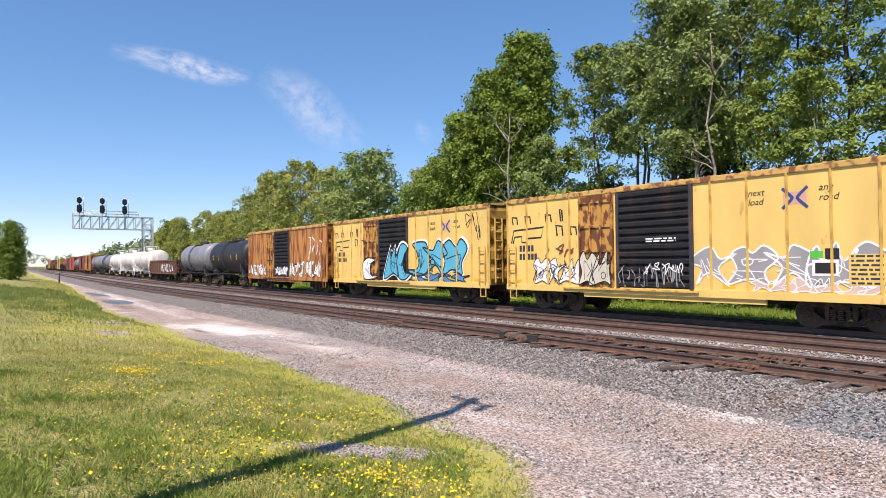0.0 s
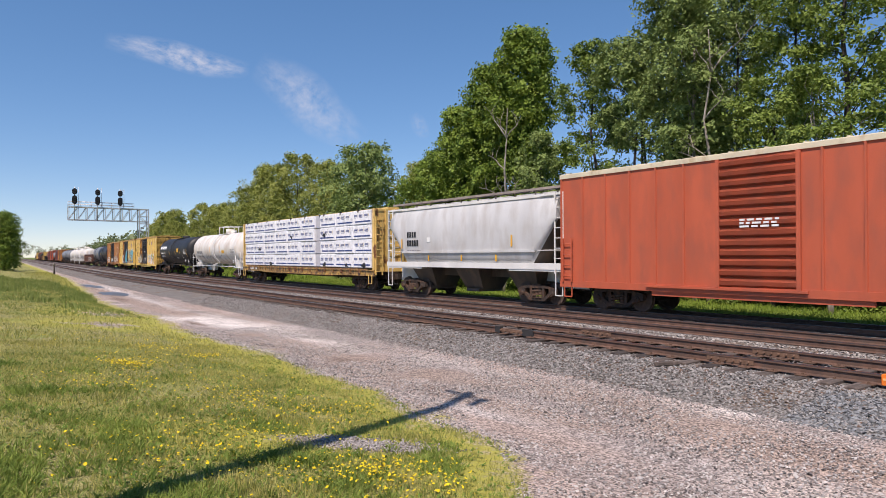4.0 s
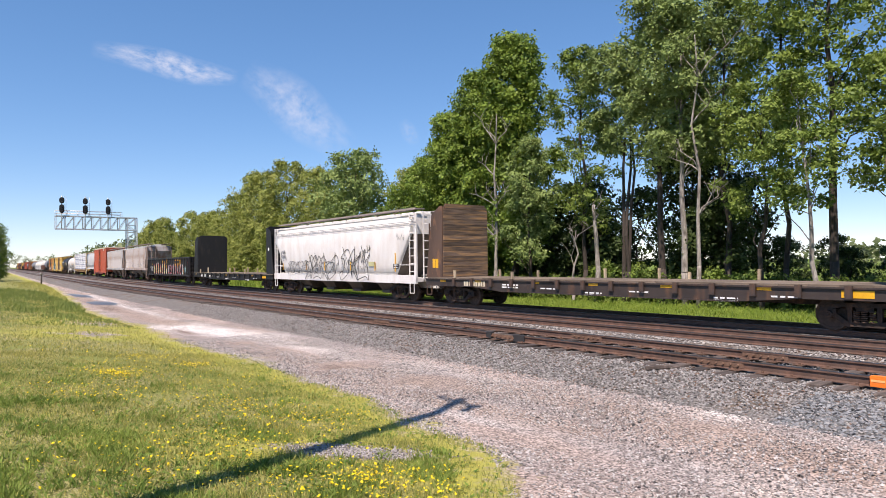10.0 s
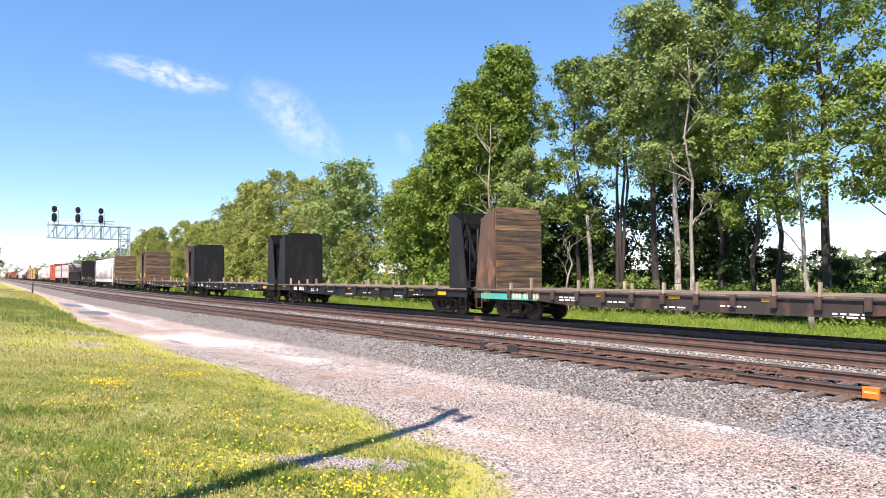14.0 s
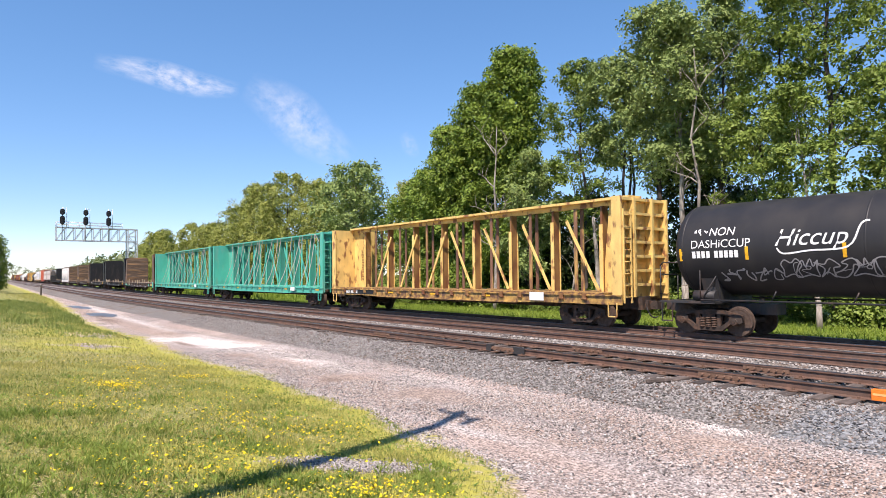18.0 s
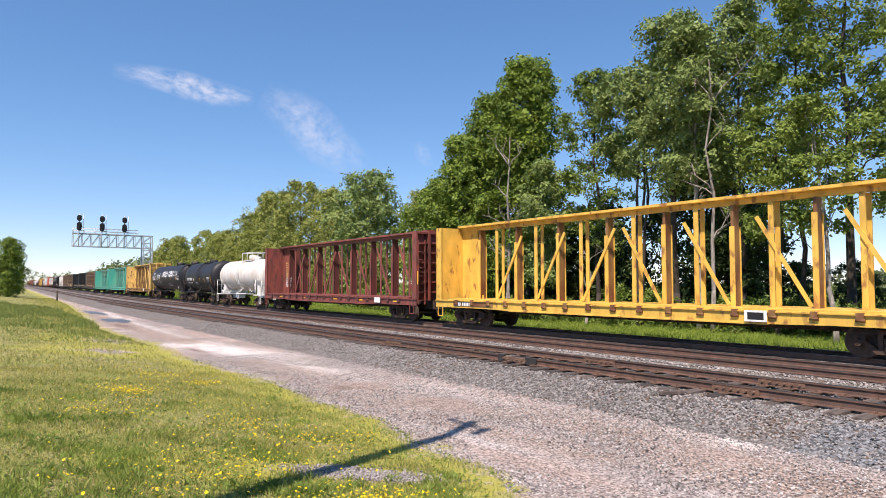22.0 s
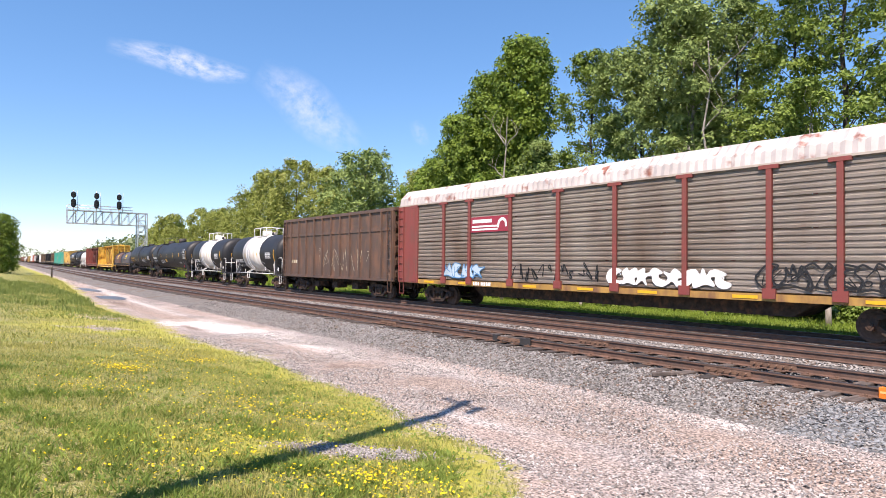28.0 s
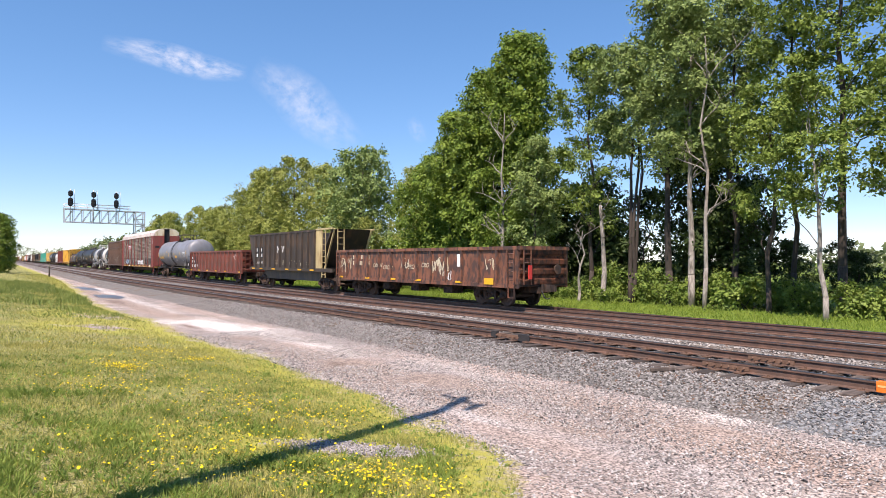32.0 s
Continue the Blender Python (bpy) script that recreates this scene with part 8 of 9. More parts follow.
for x, z, w, h in ((-2.7, 2.2, 0.35, 0.3), (-1.95, 2.2, 0.35, 0.3), (-1.1, 2.2, 0.12, 0.45), (-0.45, 2.2, 0.12, 0.5), (-0.7, 1.6, 0.32, 0.38)):
    stroke(bm, lift(s, 0.01), [(x + 0.05, z), (x, z + h), (x + w, z + h * 0.9), (x + w + 0.04, z)], 0.11)
part("brand_block", bm, logo_or, car, "orange brand lettering shapes")
mark(car, lift(s, 0.01), -2.0, -0.9, 1.98, 2.08, logo_or, "brand_block")
number_bars(car, s, -8.6, 2.42, (4,), 0.2, YEL_REF)
number_bars(car, s, -8.6, 2.05, (4, 2), 0.2, YEL_REF)
bars(car, s, -8.8, 1.85, 1.2, 0.06, 6, WHITE_P, 6)
scrawl(car, s, 8.3, 9.1, 2.2, 2.6, 4, red_sp, 66, 0.04)
reflectors(car, lift(s, 0.01), (-9.4, -7.3, -2.9, -0.6, 1.6, 3.9, 6.9, 8.85), 1.05, 1.6, 0.05)
reflectors(car, lift(s, 0.01), (8.85,), 1.05, 2.05, 0.05)

# bulkhead flat cars and the white hopper among them
def flat_marks(car, seed, z=1.0, colour=None):
    s = flat(-1.48)
    number_bars(car, lift(s, 0.008), -7.8, z - 0.08, (3, 5), 0.24, colour or WHITE_P)
    bars(car, lift(s, 0.008), -5.2, z, 1.0, 0.06, 2, WHITE_P, seed)
    for i, x in enumerate((-2.9, -0.6, 1.4, 4.6, 6.4)):
        bars(car, lift(s, 0.008), x, z - 0.1 - 0.1 * (i % 2), 0.8, 0.05, 1 + i % 2, WHITE_P, seed + i)
    reflectors(car, lift(s, 0.008), (-9.4, -6.8, -3.2, -0.2, 2.9, 6.2), z + 0.10, z + 0.2, 0.22, True)
    reflectors(car, lift(s, 0.008), (8.7,), z - 0.05, z + 0.15, 0.4, True)


car = run(bulkhead_flat("bulkhead_flat_car", "black bulkhead flat car, unloaded, with a few wooden stakes", 10.4, flat_black, flat_black, False, 3), -191, -170.2)
flat_marks(car, 70)
bm = bmesh.new()
tube(bm, (9.55, -1.45, 3.15), (9.55, -1.46, 3.15), 0.13, None, 16)
part("round_mark", bm, WHITE_P, car, "white painted disc")

car = run(nudge(round_hopper("covered_hopper", "white covered hopper with large black outline graffiti", 9.2, white_hop, white_hop, chute_brown, 4.5, 1.36, 4, False, 1.36, 0.42), -0.4), -169.9, -150.7)
s = flat(-1.56)
graffiti(car, s, -7.0, -3.9, 1.4, 2.25, 5, None, BLACK_P, 71, None, 0.03, "black outline graffiti")
graffiti(car, s, -4.0, 0.4, 1.0, 2.6, 4, None, BLACK_P, 72, None, 0.045, "black outline graffiti")
graffiti(car, s, 0.9, 4.2, 1.0, 2.9, 3, None, BLACK_P, 73, None, 0.045, "black outline graffiti")
scrawl(car, s, -8.2, -7.2, 2.2, 3.0, 4, tank_grey, 74, 0.03)
scrawl(car, s, 7.0, 8.0, 3.2, 3.6, 5, tank_grey, 75, 0.02)
scrawl(car, s, 3.6, 4.4, 2.6, 3.1, 3, BLACK_P, 76, 0.04)
for z in (3.98, 4.06, 4.14):
    mark(car, s, -9.0, 9.0, z, z + 0.025, tank_grey, "pin_stripe")
reflectors(car, s, (-7.8, -4.0, -1.3, 2.1, 4.9), 1.6, 2.1, 0.05)
reflectors(car, s, (7.0,), 1.55, 2.55, 0.06)
panel_label(car, s, 6.8, 1.72, 0.55, 0.25, BLACK_P, WHITE_P, 9)
number_bars(car, s, -7.9, 2.75, (4,), 0.18, tank_grey)
number_bars(car, s, -7.9, 2.45, (4,), 0.18, tank_grey)
mark(car, s, 4.2, 4.9, 1.85, 2.1, olive, "sticker")

for lab, pnt, wall, plank, a, b, seed in (
        ("brown bulkhead flat car with plank-faced bulkheads", flat_brown, bulk_plank, True, -150.6, -129.0, 4),
        ("brown bulkhead flat car with plank-faced bulkheads and stakes", flat_brown, bulk_plank, True, -128.4, -107.5, 5),
        ("black bulkhead flat car, unloaded, with wooden stakes", flat_black, flat_black, False, -107.2, -86.0, 6),
        ("black bulkhead flat car, unloaded, with wooden stakes", flat_black, flat_black, False, -85.6, -64.3, 7),
        ("brown bulkhead flat car with green sill patches", flat_brown, bulk_plank, True, -63.8, -43.3, 8)):
    car = run(bulkhead_flat("bulkhead_flat_car", lab, (b - a) / 2, pnt, wall, plank, seed), a, b)
    flat_marks(car, 80 + seed, 1.0, WHITE_P if not plank else cream)
    if seed in (4, 5):
        for e in (-1, 1):
            for k in (0, 0.24):
                mark(car, flat(-1.445), e * ((b - a) / 2 - 0.75) + k - 0.22, e * ((b - a) / 2 - 0.75) + k, 1.75, 2.2, YEL_REF, "reflector", "square yellow reflector")
    if seed == 8:
        mark(car, lift(flat(-1.48), 0.004), -9.8, -6.4, 0.86, 1.12, green, "painted_patch", "green paint patch")
        e = (b - a) / 2
        mark(car, lift(flat(-1.48), 0.004), e - 3.4, e - 1.35, 0.90, 1.12, green, "painted_patch", "green paint patch")
        bm = bmesh.new()
        box(bm, e - 0.85, e - 0.15, -1.53, -1.49, 0.72, 1.42)
        part("corner_guard", bm, green, car, "green painted corner guard")
        bm = bmesh.new()
        beam(bm, (e - 1.0, 1.2, 4.6), (e - 0.02, 1.2, 1.35), 0.1, 0.05)
        part("tie_bar", bm, green, car, "green painted tie bar")

# two green lumber cars, then a yellow one
for a, b in ((-42.7, -20.0), (-19.1, 3.6)):
    car = run(centerbeam("centerbeam_flat_car", "sea-green centre-beam flat car with loose white straps", (b - a) / 2, green, green_d, straps=strap_m), a, b)
    reflectors(car, flat(-1.47), (-8.0, -4.5, 0.5, 5.5, 10.6), 1.06, 1.14, 0.25, True)
    reflectors(car, flat(-1.48), (11.0,), 2.0, 2.7, 0.06)
    mark(car, flat(-1.55), 6.5, 7.2, 1.0, 1.26, WHITE_P, "data_panel")
car = run(nudge(centerbeam("centerbeam_flat_car", "ochre centre-beam flat car, unloaded and peeling", 11.0, lum_yel, lum_yel_d, lum_sill, bulk_mat=lum_yel, tall_mat=rust_post), -0.25), 4.9, 27.4)
mark(car, flat(-1.46), -9.6, -6.3, 0.95, 1.18, BLACK_P, "data_panel")
number_bars(car, lift(flat(-1.46), 0.005), -9.4, 0.98, (4, 6), 0.17, WHITE_P)
mark(car, flat(-1.55), 6.2, 7.0, 0.95, 1.28, WHITE_P, "data_panel")
bars(car, flat(-0.07), -9.9, 3.5, 0.95, 0.06, 12, lum_yel_d, 31)
words(car, flat(-0.07), "WARNING", -9.95, 2.15, 0.14, lum_yel_d)
bars(car, flat(-0.07), -9.9, 2.02, 0.9, 0.06, 4, lum_yel_d, 32)
reflectors(car, flat(-1.46), (-4.5, -0.6, 3.4), 1.04, 1.12, 0.25, True)

# three tank cars
car = run(tank_car("tank_car", "long black tank car covered in white graffiti", 8.8, 1.52, 2.78, tank_black, black_frame, black_frame, 7.6, rails_up=False, off=-0.9), 28.8, 48.2)
s = round_side(1.52, 2.78)
words(car, s, "NON", -8.25, 3.18, 0.26, WHITE_P, 0.1, "spray_tag")
scrawl(car, s, -8.8, -8.3, 3.2, 3.4, 3, WHITE_P, 91, 0.03)
words(car, s, "DASHiCCUP", -8.85, 2.80, 0.26, WHITE_P, 0.0, "spray_tag")
words(car, s, "Hiccup", -6.2, 2.78, 0.50, WHITE_P, 0.35, "spray_tag")
stroke_bm = bmesh.new()
stroke(stroke_bm, s, smooth_line([(-6.1, 2.72), (-5.9, 2.55), (-5.2, 2.62), (-4.2, 2.70), (-3.9, 3.3), (-3.7, 3.38)]), 0.05)
part("spray_tag", stroke_bm, WHITE_P, car)
for x0, x1, sd in ((-2.7, 0.5, 93), (1.0, 3.6, 94)):
    graffiti(car, s, x0 + 0.1, x1 - 0.1, 2.85, 3.5, 4, tank_black, WHITE_P, sd, WHITE_P, 0.09, "white block-letter graffiti")
scrawl(car, s, 4.0, 5.9, 2.9, 3.5, 4, WHITE_P, 95, 0.06)
graffiti(car, s, -6.0, -3.1, 1.85, 2.4, 6, tank_black, silver, 961, None, 0.035)
scrawl(car, s, -8.0, -6.0, 1.75, 2.15, 7, silver, 96, 0.04)
graffiti(car, s, 0.4, 2.6, 1.7, 2.1, 4, None, silver, 97, None, 0.04)
number_bars(car, s, -8.8, 2.48, (4, 5), 0.22, WHITE_P)
panel_label(car, s, 5.7, 2.4, 1.2, 0.45, tank_black, WHITE_P, 9)
reflectors(car, s, (-9.2, -7.0, -4.3, -0.3, 2.6, 5.2), 2.4, 2.8, 0.05)
reflectors(car, s, (7.25,), 1.95, 2.9, 0.05)
placard(car, flat(-1.4), 6.5, 1.55)
bm = bmesh.new()
tube(bm, (0.75, 0, 4.2), (0.75, 0, 4.62), 0.46, 0.46, 18)
part("manway_cover", bm, black_frame, car)
pipe(car, [(-1.2, -0.7, 4.2), (-1.2, -0.7, 4.85), (2.2, -0.7, 4.85), (2.2, -0.7, 4.2)], 0.025, black_frame)

car = run(tank_car("tank_car", "short black tank car with white lettering bars", 5.5, 1.52, 2.76, tank_black, black_frame, black_frame, -0.75, rails_up=False, off=-1.1), 48.3, 60.9)
number_bars(car, s, -5.25, 2.35, (4, 5), 0.28, WHITE_P)
bars(car, s, -5.2, 2.1, 1.9, 0.06, 2, WHITE_P, 9)
bars(car, s, -2.0, 2.1, 1.2, 0.05, 3, WHITE_P, 12)
panel_label(car, s, 2.6, 2.2, 0.9, 0.5, tank_black, WHITE_P, 19)
panel_label(car, s, -2.7, 2.3, 0.3, 0.3, WHITE_P, BLACK_P, 19)
reflectors(car, s, (-6.1, -2.9, -0.1, 1.6), 2.2, 2.6, 0.05)
reflectors(car, s, (3.9,), 1.95, 2.8, 0.05)

car = run(tank_car("tank_car", "short white tank car with railed platform on top", 5.75, 1.36, 2.78, tank_white, white_rail, white_rail, -0.4, dome="painted", off=-0.55, inset=0.95), 60.9, 73.5)
s = round_side(1.33, 2.78)
number_bars(car, s, -5.0, 2.55, (4, 6), 0.26, tank_grey)
bars(car, s, -4.9, 2.25, 2.2, 0.06, 2, tank_grey, 9)
panel_label(car, s, 2.3, 2.5, 1.1, 0.5, tank_white, tank_grey, 8)
reflectors(car, s, (-5.7, -1.6, 0.6, 2.0, 4.5), 2.4, 2.9, 0.05)
scrawl(car, s, -2.6, -1.8, 2.1, 2.4, 3, red_sp, 98, 0.03)
placard(car, flat(-1.4), 3.0, 1.5)
mark(car, s, 3.2, 3.7, 1.9, 2.15, BLACK_P, "data_panel")

# red and yellow lumber cars
car = run(nudge(centerbeam("centerbeam_flat_car", "oxide-red centre-beam flat car, unloaded", 11.0, lum_red, lum_red_d), -0.35), 73.9, 96.6)
s2 = flat(-0.07)
bars(car, s2, -10.3, 3.6, 0.9, 0.10, 7, lum_yel, 7)
words(car, s2, "WARNING", -10.35, 2.35, 0.17, WHITE_P)
bars(car, s2, -10.3, 2.2, 1.0, 0.08, 4, WHITE_P, 8)
reflectors(car, flat(-1.46), (-7.8, -3.7, 1.2, 4.6, 8.6), 1.02, 1.10, 0.25, True)
reflectors(car, flat(-1.48), (10.85,), 2.0, 2.7, 0.06)
mark(car, flat(-1.55), 6.4, 7.1, 0.95, 1.25, WHITE_P, "data_panel")
car = run(nudge(centerbeam("centerbeam_flat_car", "bright yellow centre-beam flat car, unloaded", 11.1, lum_yel2, lum_yel_d), -0.05), 97.3, 120.4)
mark(car, flat(-1.46), -9.7, -6.8, 0.95, 1.18, lum_yel_d, "data_panel")
number_bars(car, lift(flat(-1.46), 0.005), -9.6, 0.98, (4, 5), 0.17, WHITE_P)
mark(car, flat(-1.55), 5.0, 5.7, 0.90, 1.24, WHITE_P, "data_panel")
mark(car, lift(flat(-1.55), 0.004), 5.1, 5.6, 0.96, 1.18, BLACK_P, "data_panel_ground")

# coil car with two round hoods
def coil_car():
    car = thing("coil_car", "blue-grey coil car with two rounded steel hoods", category="coil car")
    hl = 8.95
    def bar(name, *size, mat=black_frame):
        bm = bmesh.new()
        box(bm, *size)
        bmesh.ops.bevel(bm, geom=bm.edges[:], offset=0.012, segments=1, affect="EDGES")
        return part(name, bm, mat, car)
    for side in (-1, 1):
        bar("side_beam", -hl, hl, side * 1.42 - 0.06, side * 1.42 + 0.06, 1.36, 1.66)
        bar("side_sill", -hl, hl, side * 1.5 - 0.1, side * 1.5 + 0.1, 1.24, 1.357, mat=flat_brown)
        for x in reach(-hl + 0.9, hl - 0.9, 17):
            bar("sill_bracket", x - 0.04, x + 0.04, side * 1.53 - 0.05, side * 1.53 + 0.05, 1.36, 1.60)
    bar("deck", -hl, hl, -1.358, 1.358, 1.27, 1.34)
    bar("centre_sill", -hl, hl, -0.3, 0.3, 0.66, 1.265, mat=STEEL)
    for x in reach(-hl + 2, hl - 2, 7):
        for side in (-1, 1):
            bar("cross_bearer", x - 0.08, x + 0.08, min(side * 0.303, side * 1.39), max(side * 0.303, side * 1.39), 0.95, 1.235, mat=STEEL)
    bar("brake_reservoir", 1.0, 2.2, -1.2, -0.6, 0.55, 0.945, mat=STEEL)
    bar("brake_valve", -0.9, 0.2, -1.2, -0.6, 0.62, 0.945, mat=STEEL)
    pipe(car, [(-hl + 3.2, -1.3, 0.8), (-1.2, -1.32, 0.72), (2.6, -1.32, 0.72), (hl - 3.2, -1.3, 0.8)], 0.025, STEEL, "brake_rod")
    for x0, x1, mat, lx in ((-hl + 0.55, -0.95, coil_rust, -5.6), (-0.75, hl - 1.0, coil_grey, 2.85)):
        bm = bmesh.new()
        sec = [(-1.36, 1.68), (-1.36, 2.25)] + [(-math.cos(a) * 1.36, 2.25 + math.sin(a) * 1.22) for a in reach(0.12, math.pi - 0.12, 13)] + [(1.36, 2.25), (1.36, 1.68)]
        lo = [bm.verts.new((x0, y, z)) for y, z in sec]
        hi = [bm.verts.new((x1, y, z)) for y, z in sec]
        for i in range(len(sec) - 1):
            bm.faces.new((lo[i], hi[i], hi[i + 1], lo[i + 1])).smooth = True
        bm.faces.new(lo)
        bm.faces.new(hi[::-1])
        bmesh.ops.recalc_face_normals(bm, faces=bm.faces)
        hood = part("hood", bm, mat, car)
        for x in (x0, x1):
            bm = bmesh.new()
            p = [Vector((x, y * 1.012, 2.25 + (z - 2.25) * 1.015 if z > 2.25 else z)) for y, z in sec]
            for a, b in zip(p, p[1:]):
                beam(bm, a, b, 0.16, 0.04, (1, 0, 0))
            part("hood_rim", bm, coil_grey, hood)
        pipe(hood, [(x0 + 0.3, -1.41, 2.28), (x1 - 0.3, -1.41, 2.28)], 0.022, black_frame, "grab_rail")
        for x in reach(x0 + 1.3, x1 - 1.3, 2):
            for q in (-1, 1):
                bm = bmesh.new()
                beam(bm, (x, q * 0.98, 3.05), (x + 0.12, q * 0.85, 3.75), 0.09, 0.06)
                beam(bm, (x - 0.15, q * 1.0, 3.05), (x + 0.15, q * 1.0, 3.05), 0.1, 0.08)
                part("lifting_bracket", bm, black_frame, hood)
        at = round_side(1.36, 2.25)
        bm = bmesh.new()
        for i in range(3):
            quad(bm, at, lx + i * 0.48, lx + i * 0.48 + 0.40, 2.62, 3.0, 0.25)
        part("brand_block", bm, logo_yel, hood, "yellow slanted brand shapes")
        mark(hood, at, lx - 0.1, lx + 1.2, 2.36, 2.44, logo_yel, "brand_bar")
    s = flat(-1.48)
    number_bars(car, s, -7.1, 1.40, (3, 6), 0.2, tank_grey)
    reflectors(car, flat(-1.61), (-8.3, -6.0, -2.4, 0.9, 4.1, 7.4), 1.24, 1.34, 0.2, True)
    panel_label(car, s, 5.0, 1.4, 0.7, 0.22, BLACK_P, WHITE_P, 5)
    for q in (-1, 1):
        ladder(car, q * (hl - 0.2), -1.45, 0.6, 1.75, 0.4, black_frame)
        pipe(car, [(q * (hl - 0.3), -1.3, 1.6), (q * (hl - 0.3), -1.3, 2.4), (q * (hl - 0.3), 1.3, 2.4), (q * (hl - 0.3), 1.3, 1.6)], 0.03, black_frame)
        bm = bmesh.new()
        tube(bm, (q * (hl - 0.25), -0.6, 2.2), (q * (hl - 0.20), -0.6, 2.2), 0.28, None, 12)
        part("brake_wheel", bm, STEEL, car)
    running_gear(car, hl, 2.0)
    return car


run(coil_car(), 121.8, 139.7)

# black and black-and-white tank cars
car = run(tank_car("tank_car", "black tank car with pale spray graffiti", 7.95, 1.5, 2.75, tank_black, black_frame, black_frame, -0.55, rails_up=False, off=-0.95), 140.0, 157.9)
s = round_side(1.5, 2.75)
number_bars(car, s, -7.9, 2.28, (4, 5), 0.26, YEL_REF)
bars(car, s, -7.8, 2.05, 2.0, 0.05, 2, YEL_REF, 9)
scrawl(car, s, -5.0, -2.2, 1.9, 2.45, 12, silver, 101, 0.04)
scrawl(car, s, 0.6, 3.4, 1.75, 2.45, 14, silver, 102, 0.05)
scrawl(car, lift(s, 0.004), 0.8, 3.0, 1.85, 2.45, 9, WHITE_P, 1021, 0.03)
panel_label(car, s, 5.2, 2.2, 1.15, 0.5, tank_grey, WHITE_P, 9)
reflectors(car, s, (-8.6, -5.1, -2.0, 0.9, 3.9), 2.1, 2.5, 0.05)
reflectors(car, s, (6.6,), 1.75, 2.6, 0.05)

car = run(tank_car("tank_car", "very long black tank car with white warning lettering", 9.35, 1.52, 2.78, tank_black, black_frame, black_frame, -5.9, rails_up=False, off=-0.7, inset=1.2), 158.2, 177.4)
s = round_side(1.52, 2.78)
number_bars(car, s, -9.1, 2.3, (4, 6), 0.24, WHITE_P)
bars(car, s, -9.0, 2.08, 1.8, 0.05, 2, WHITE_P, 9)
graffiti(car, s, -4.9, -2.7, 1.8, 2.2, 4, None, WHITE_P, 103, None, 0.04)
mark(car, s, -2.3, -1.5, 1.95, 2.25, YEL_REF, "warning_panel", "yellow warning panel")
words(car, s, "NON-ODORIZED\n   LIQUEFIED\nPETROLEUM GAS", 6.5, 3.25, 0.105, WHITE_P)
panel_label(car, s, 6.8, 2.3, 1.15, 0.5, tank_black, WHITE_P, 9)
panel_label(car, s, 6.3, 1.75, 0.5, 0.3, tank_black, WHITE_P, 10)
bars(car, s, 4.4, 1.9, 1.0, 0.05, 2, WHITE_P, 9)
reflectors(car, s, (-9.4, -6.7, -4.3, -1.4, 1.9, 5.0), 2.5, 2.95, 0.05)
reflectors(car, s, (8.05,), 2.2, 3.1, 0.05)
placard(car, flat(-1.4), 7.35, 1.5, 0.17, red_sp)
for y in (-0.7, 0.7):
    pipe(car, [(-6.4, y, 4.2), (-6.4, y, 4.85), (0.8, y, 4.85), (0.8, y, 4.2)], 0.025, black_frame)
bm = bmesh.new()
tube(bm, (0.2, 0, 4.2), (0.2, 0, 4.7), 0.42, 0.42, 18)
part("valve_housing", bm, black_frame, car)

for a, b in ((178.2, 190.2), (191.7, 203.6)):
    car = run(tank_car("tank_car", "black tank car with a broad white middle band", 5.55, 1.5, 2.75, tank_black, white_rail, black_frame, -1.2, dome="painted", band=(-2.7, 1.3, tank_white), off=-0.3), a, b)
    s = round_side(1.513, 2.75)
    number_bars(car, s, -4.7, 2.0, (4, 5), 0.26, WHITE_P)
    bars(car, s, -4.6, 1.75, 2.0, 0.05, 2, WHITE_P, 9)
    panel_label(car, s, 2.5, 2.3, 1.15, 0.5, tank_grey, WHITE_P, 9)
    scrawl(car, s, 1.45, 2.0, 1.85, 2.1, 3, WHITE_P, 107, 0.03)
    reflectors(car, s, (-5.6, -2.1, 0.7), 2.4, 2.8, 0.05)
    reflectors(car, s, (4.3,), 2.1, 3.0, 0.05)
    placard(car, flat(-1.4), 2.4, 1.5)
    placard(car, flat(-1.4), 5.1, 1.5)

# tall brown gondola, then the auto rack
car = run(gondola("gondola_car", "tall dark brown gondola car with ribbed sides", 7.65, 5.1, chip_brown, chip_brown, 13, 0.16, 1.1, 6, 3.95), 204.1, 219.4)
number_bars(car, flat(-1.485), -6.6, 2.0, (4, 4), 0.22, cream)
scrawl(car, flat(-1.485), -2.0, 5.0, 1.5, 3.0, 9, cream, 108, 0.02)
reflectors(car, flat(-1.52), (-6.4, -2.0, 2.4, 6.4), 1.08, 1.2, 0.25, True)


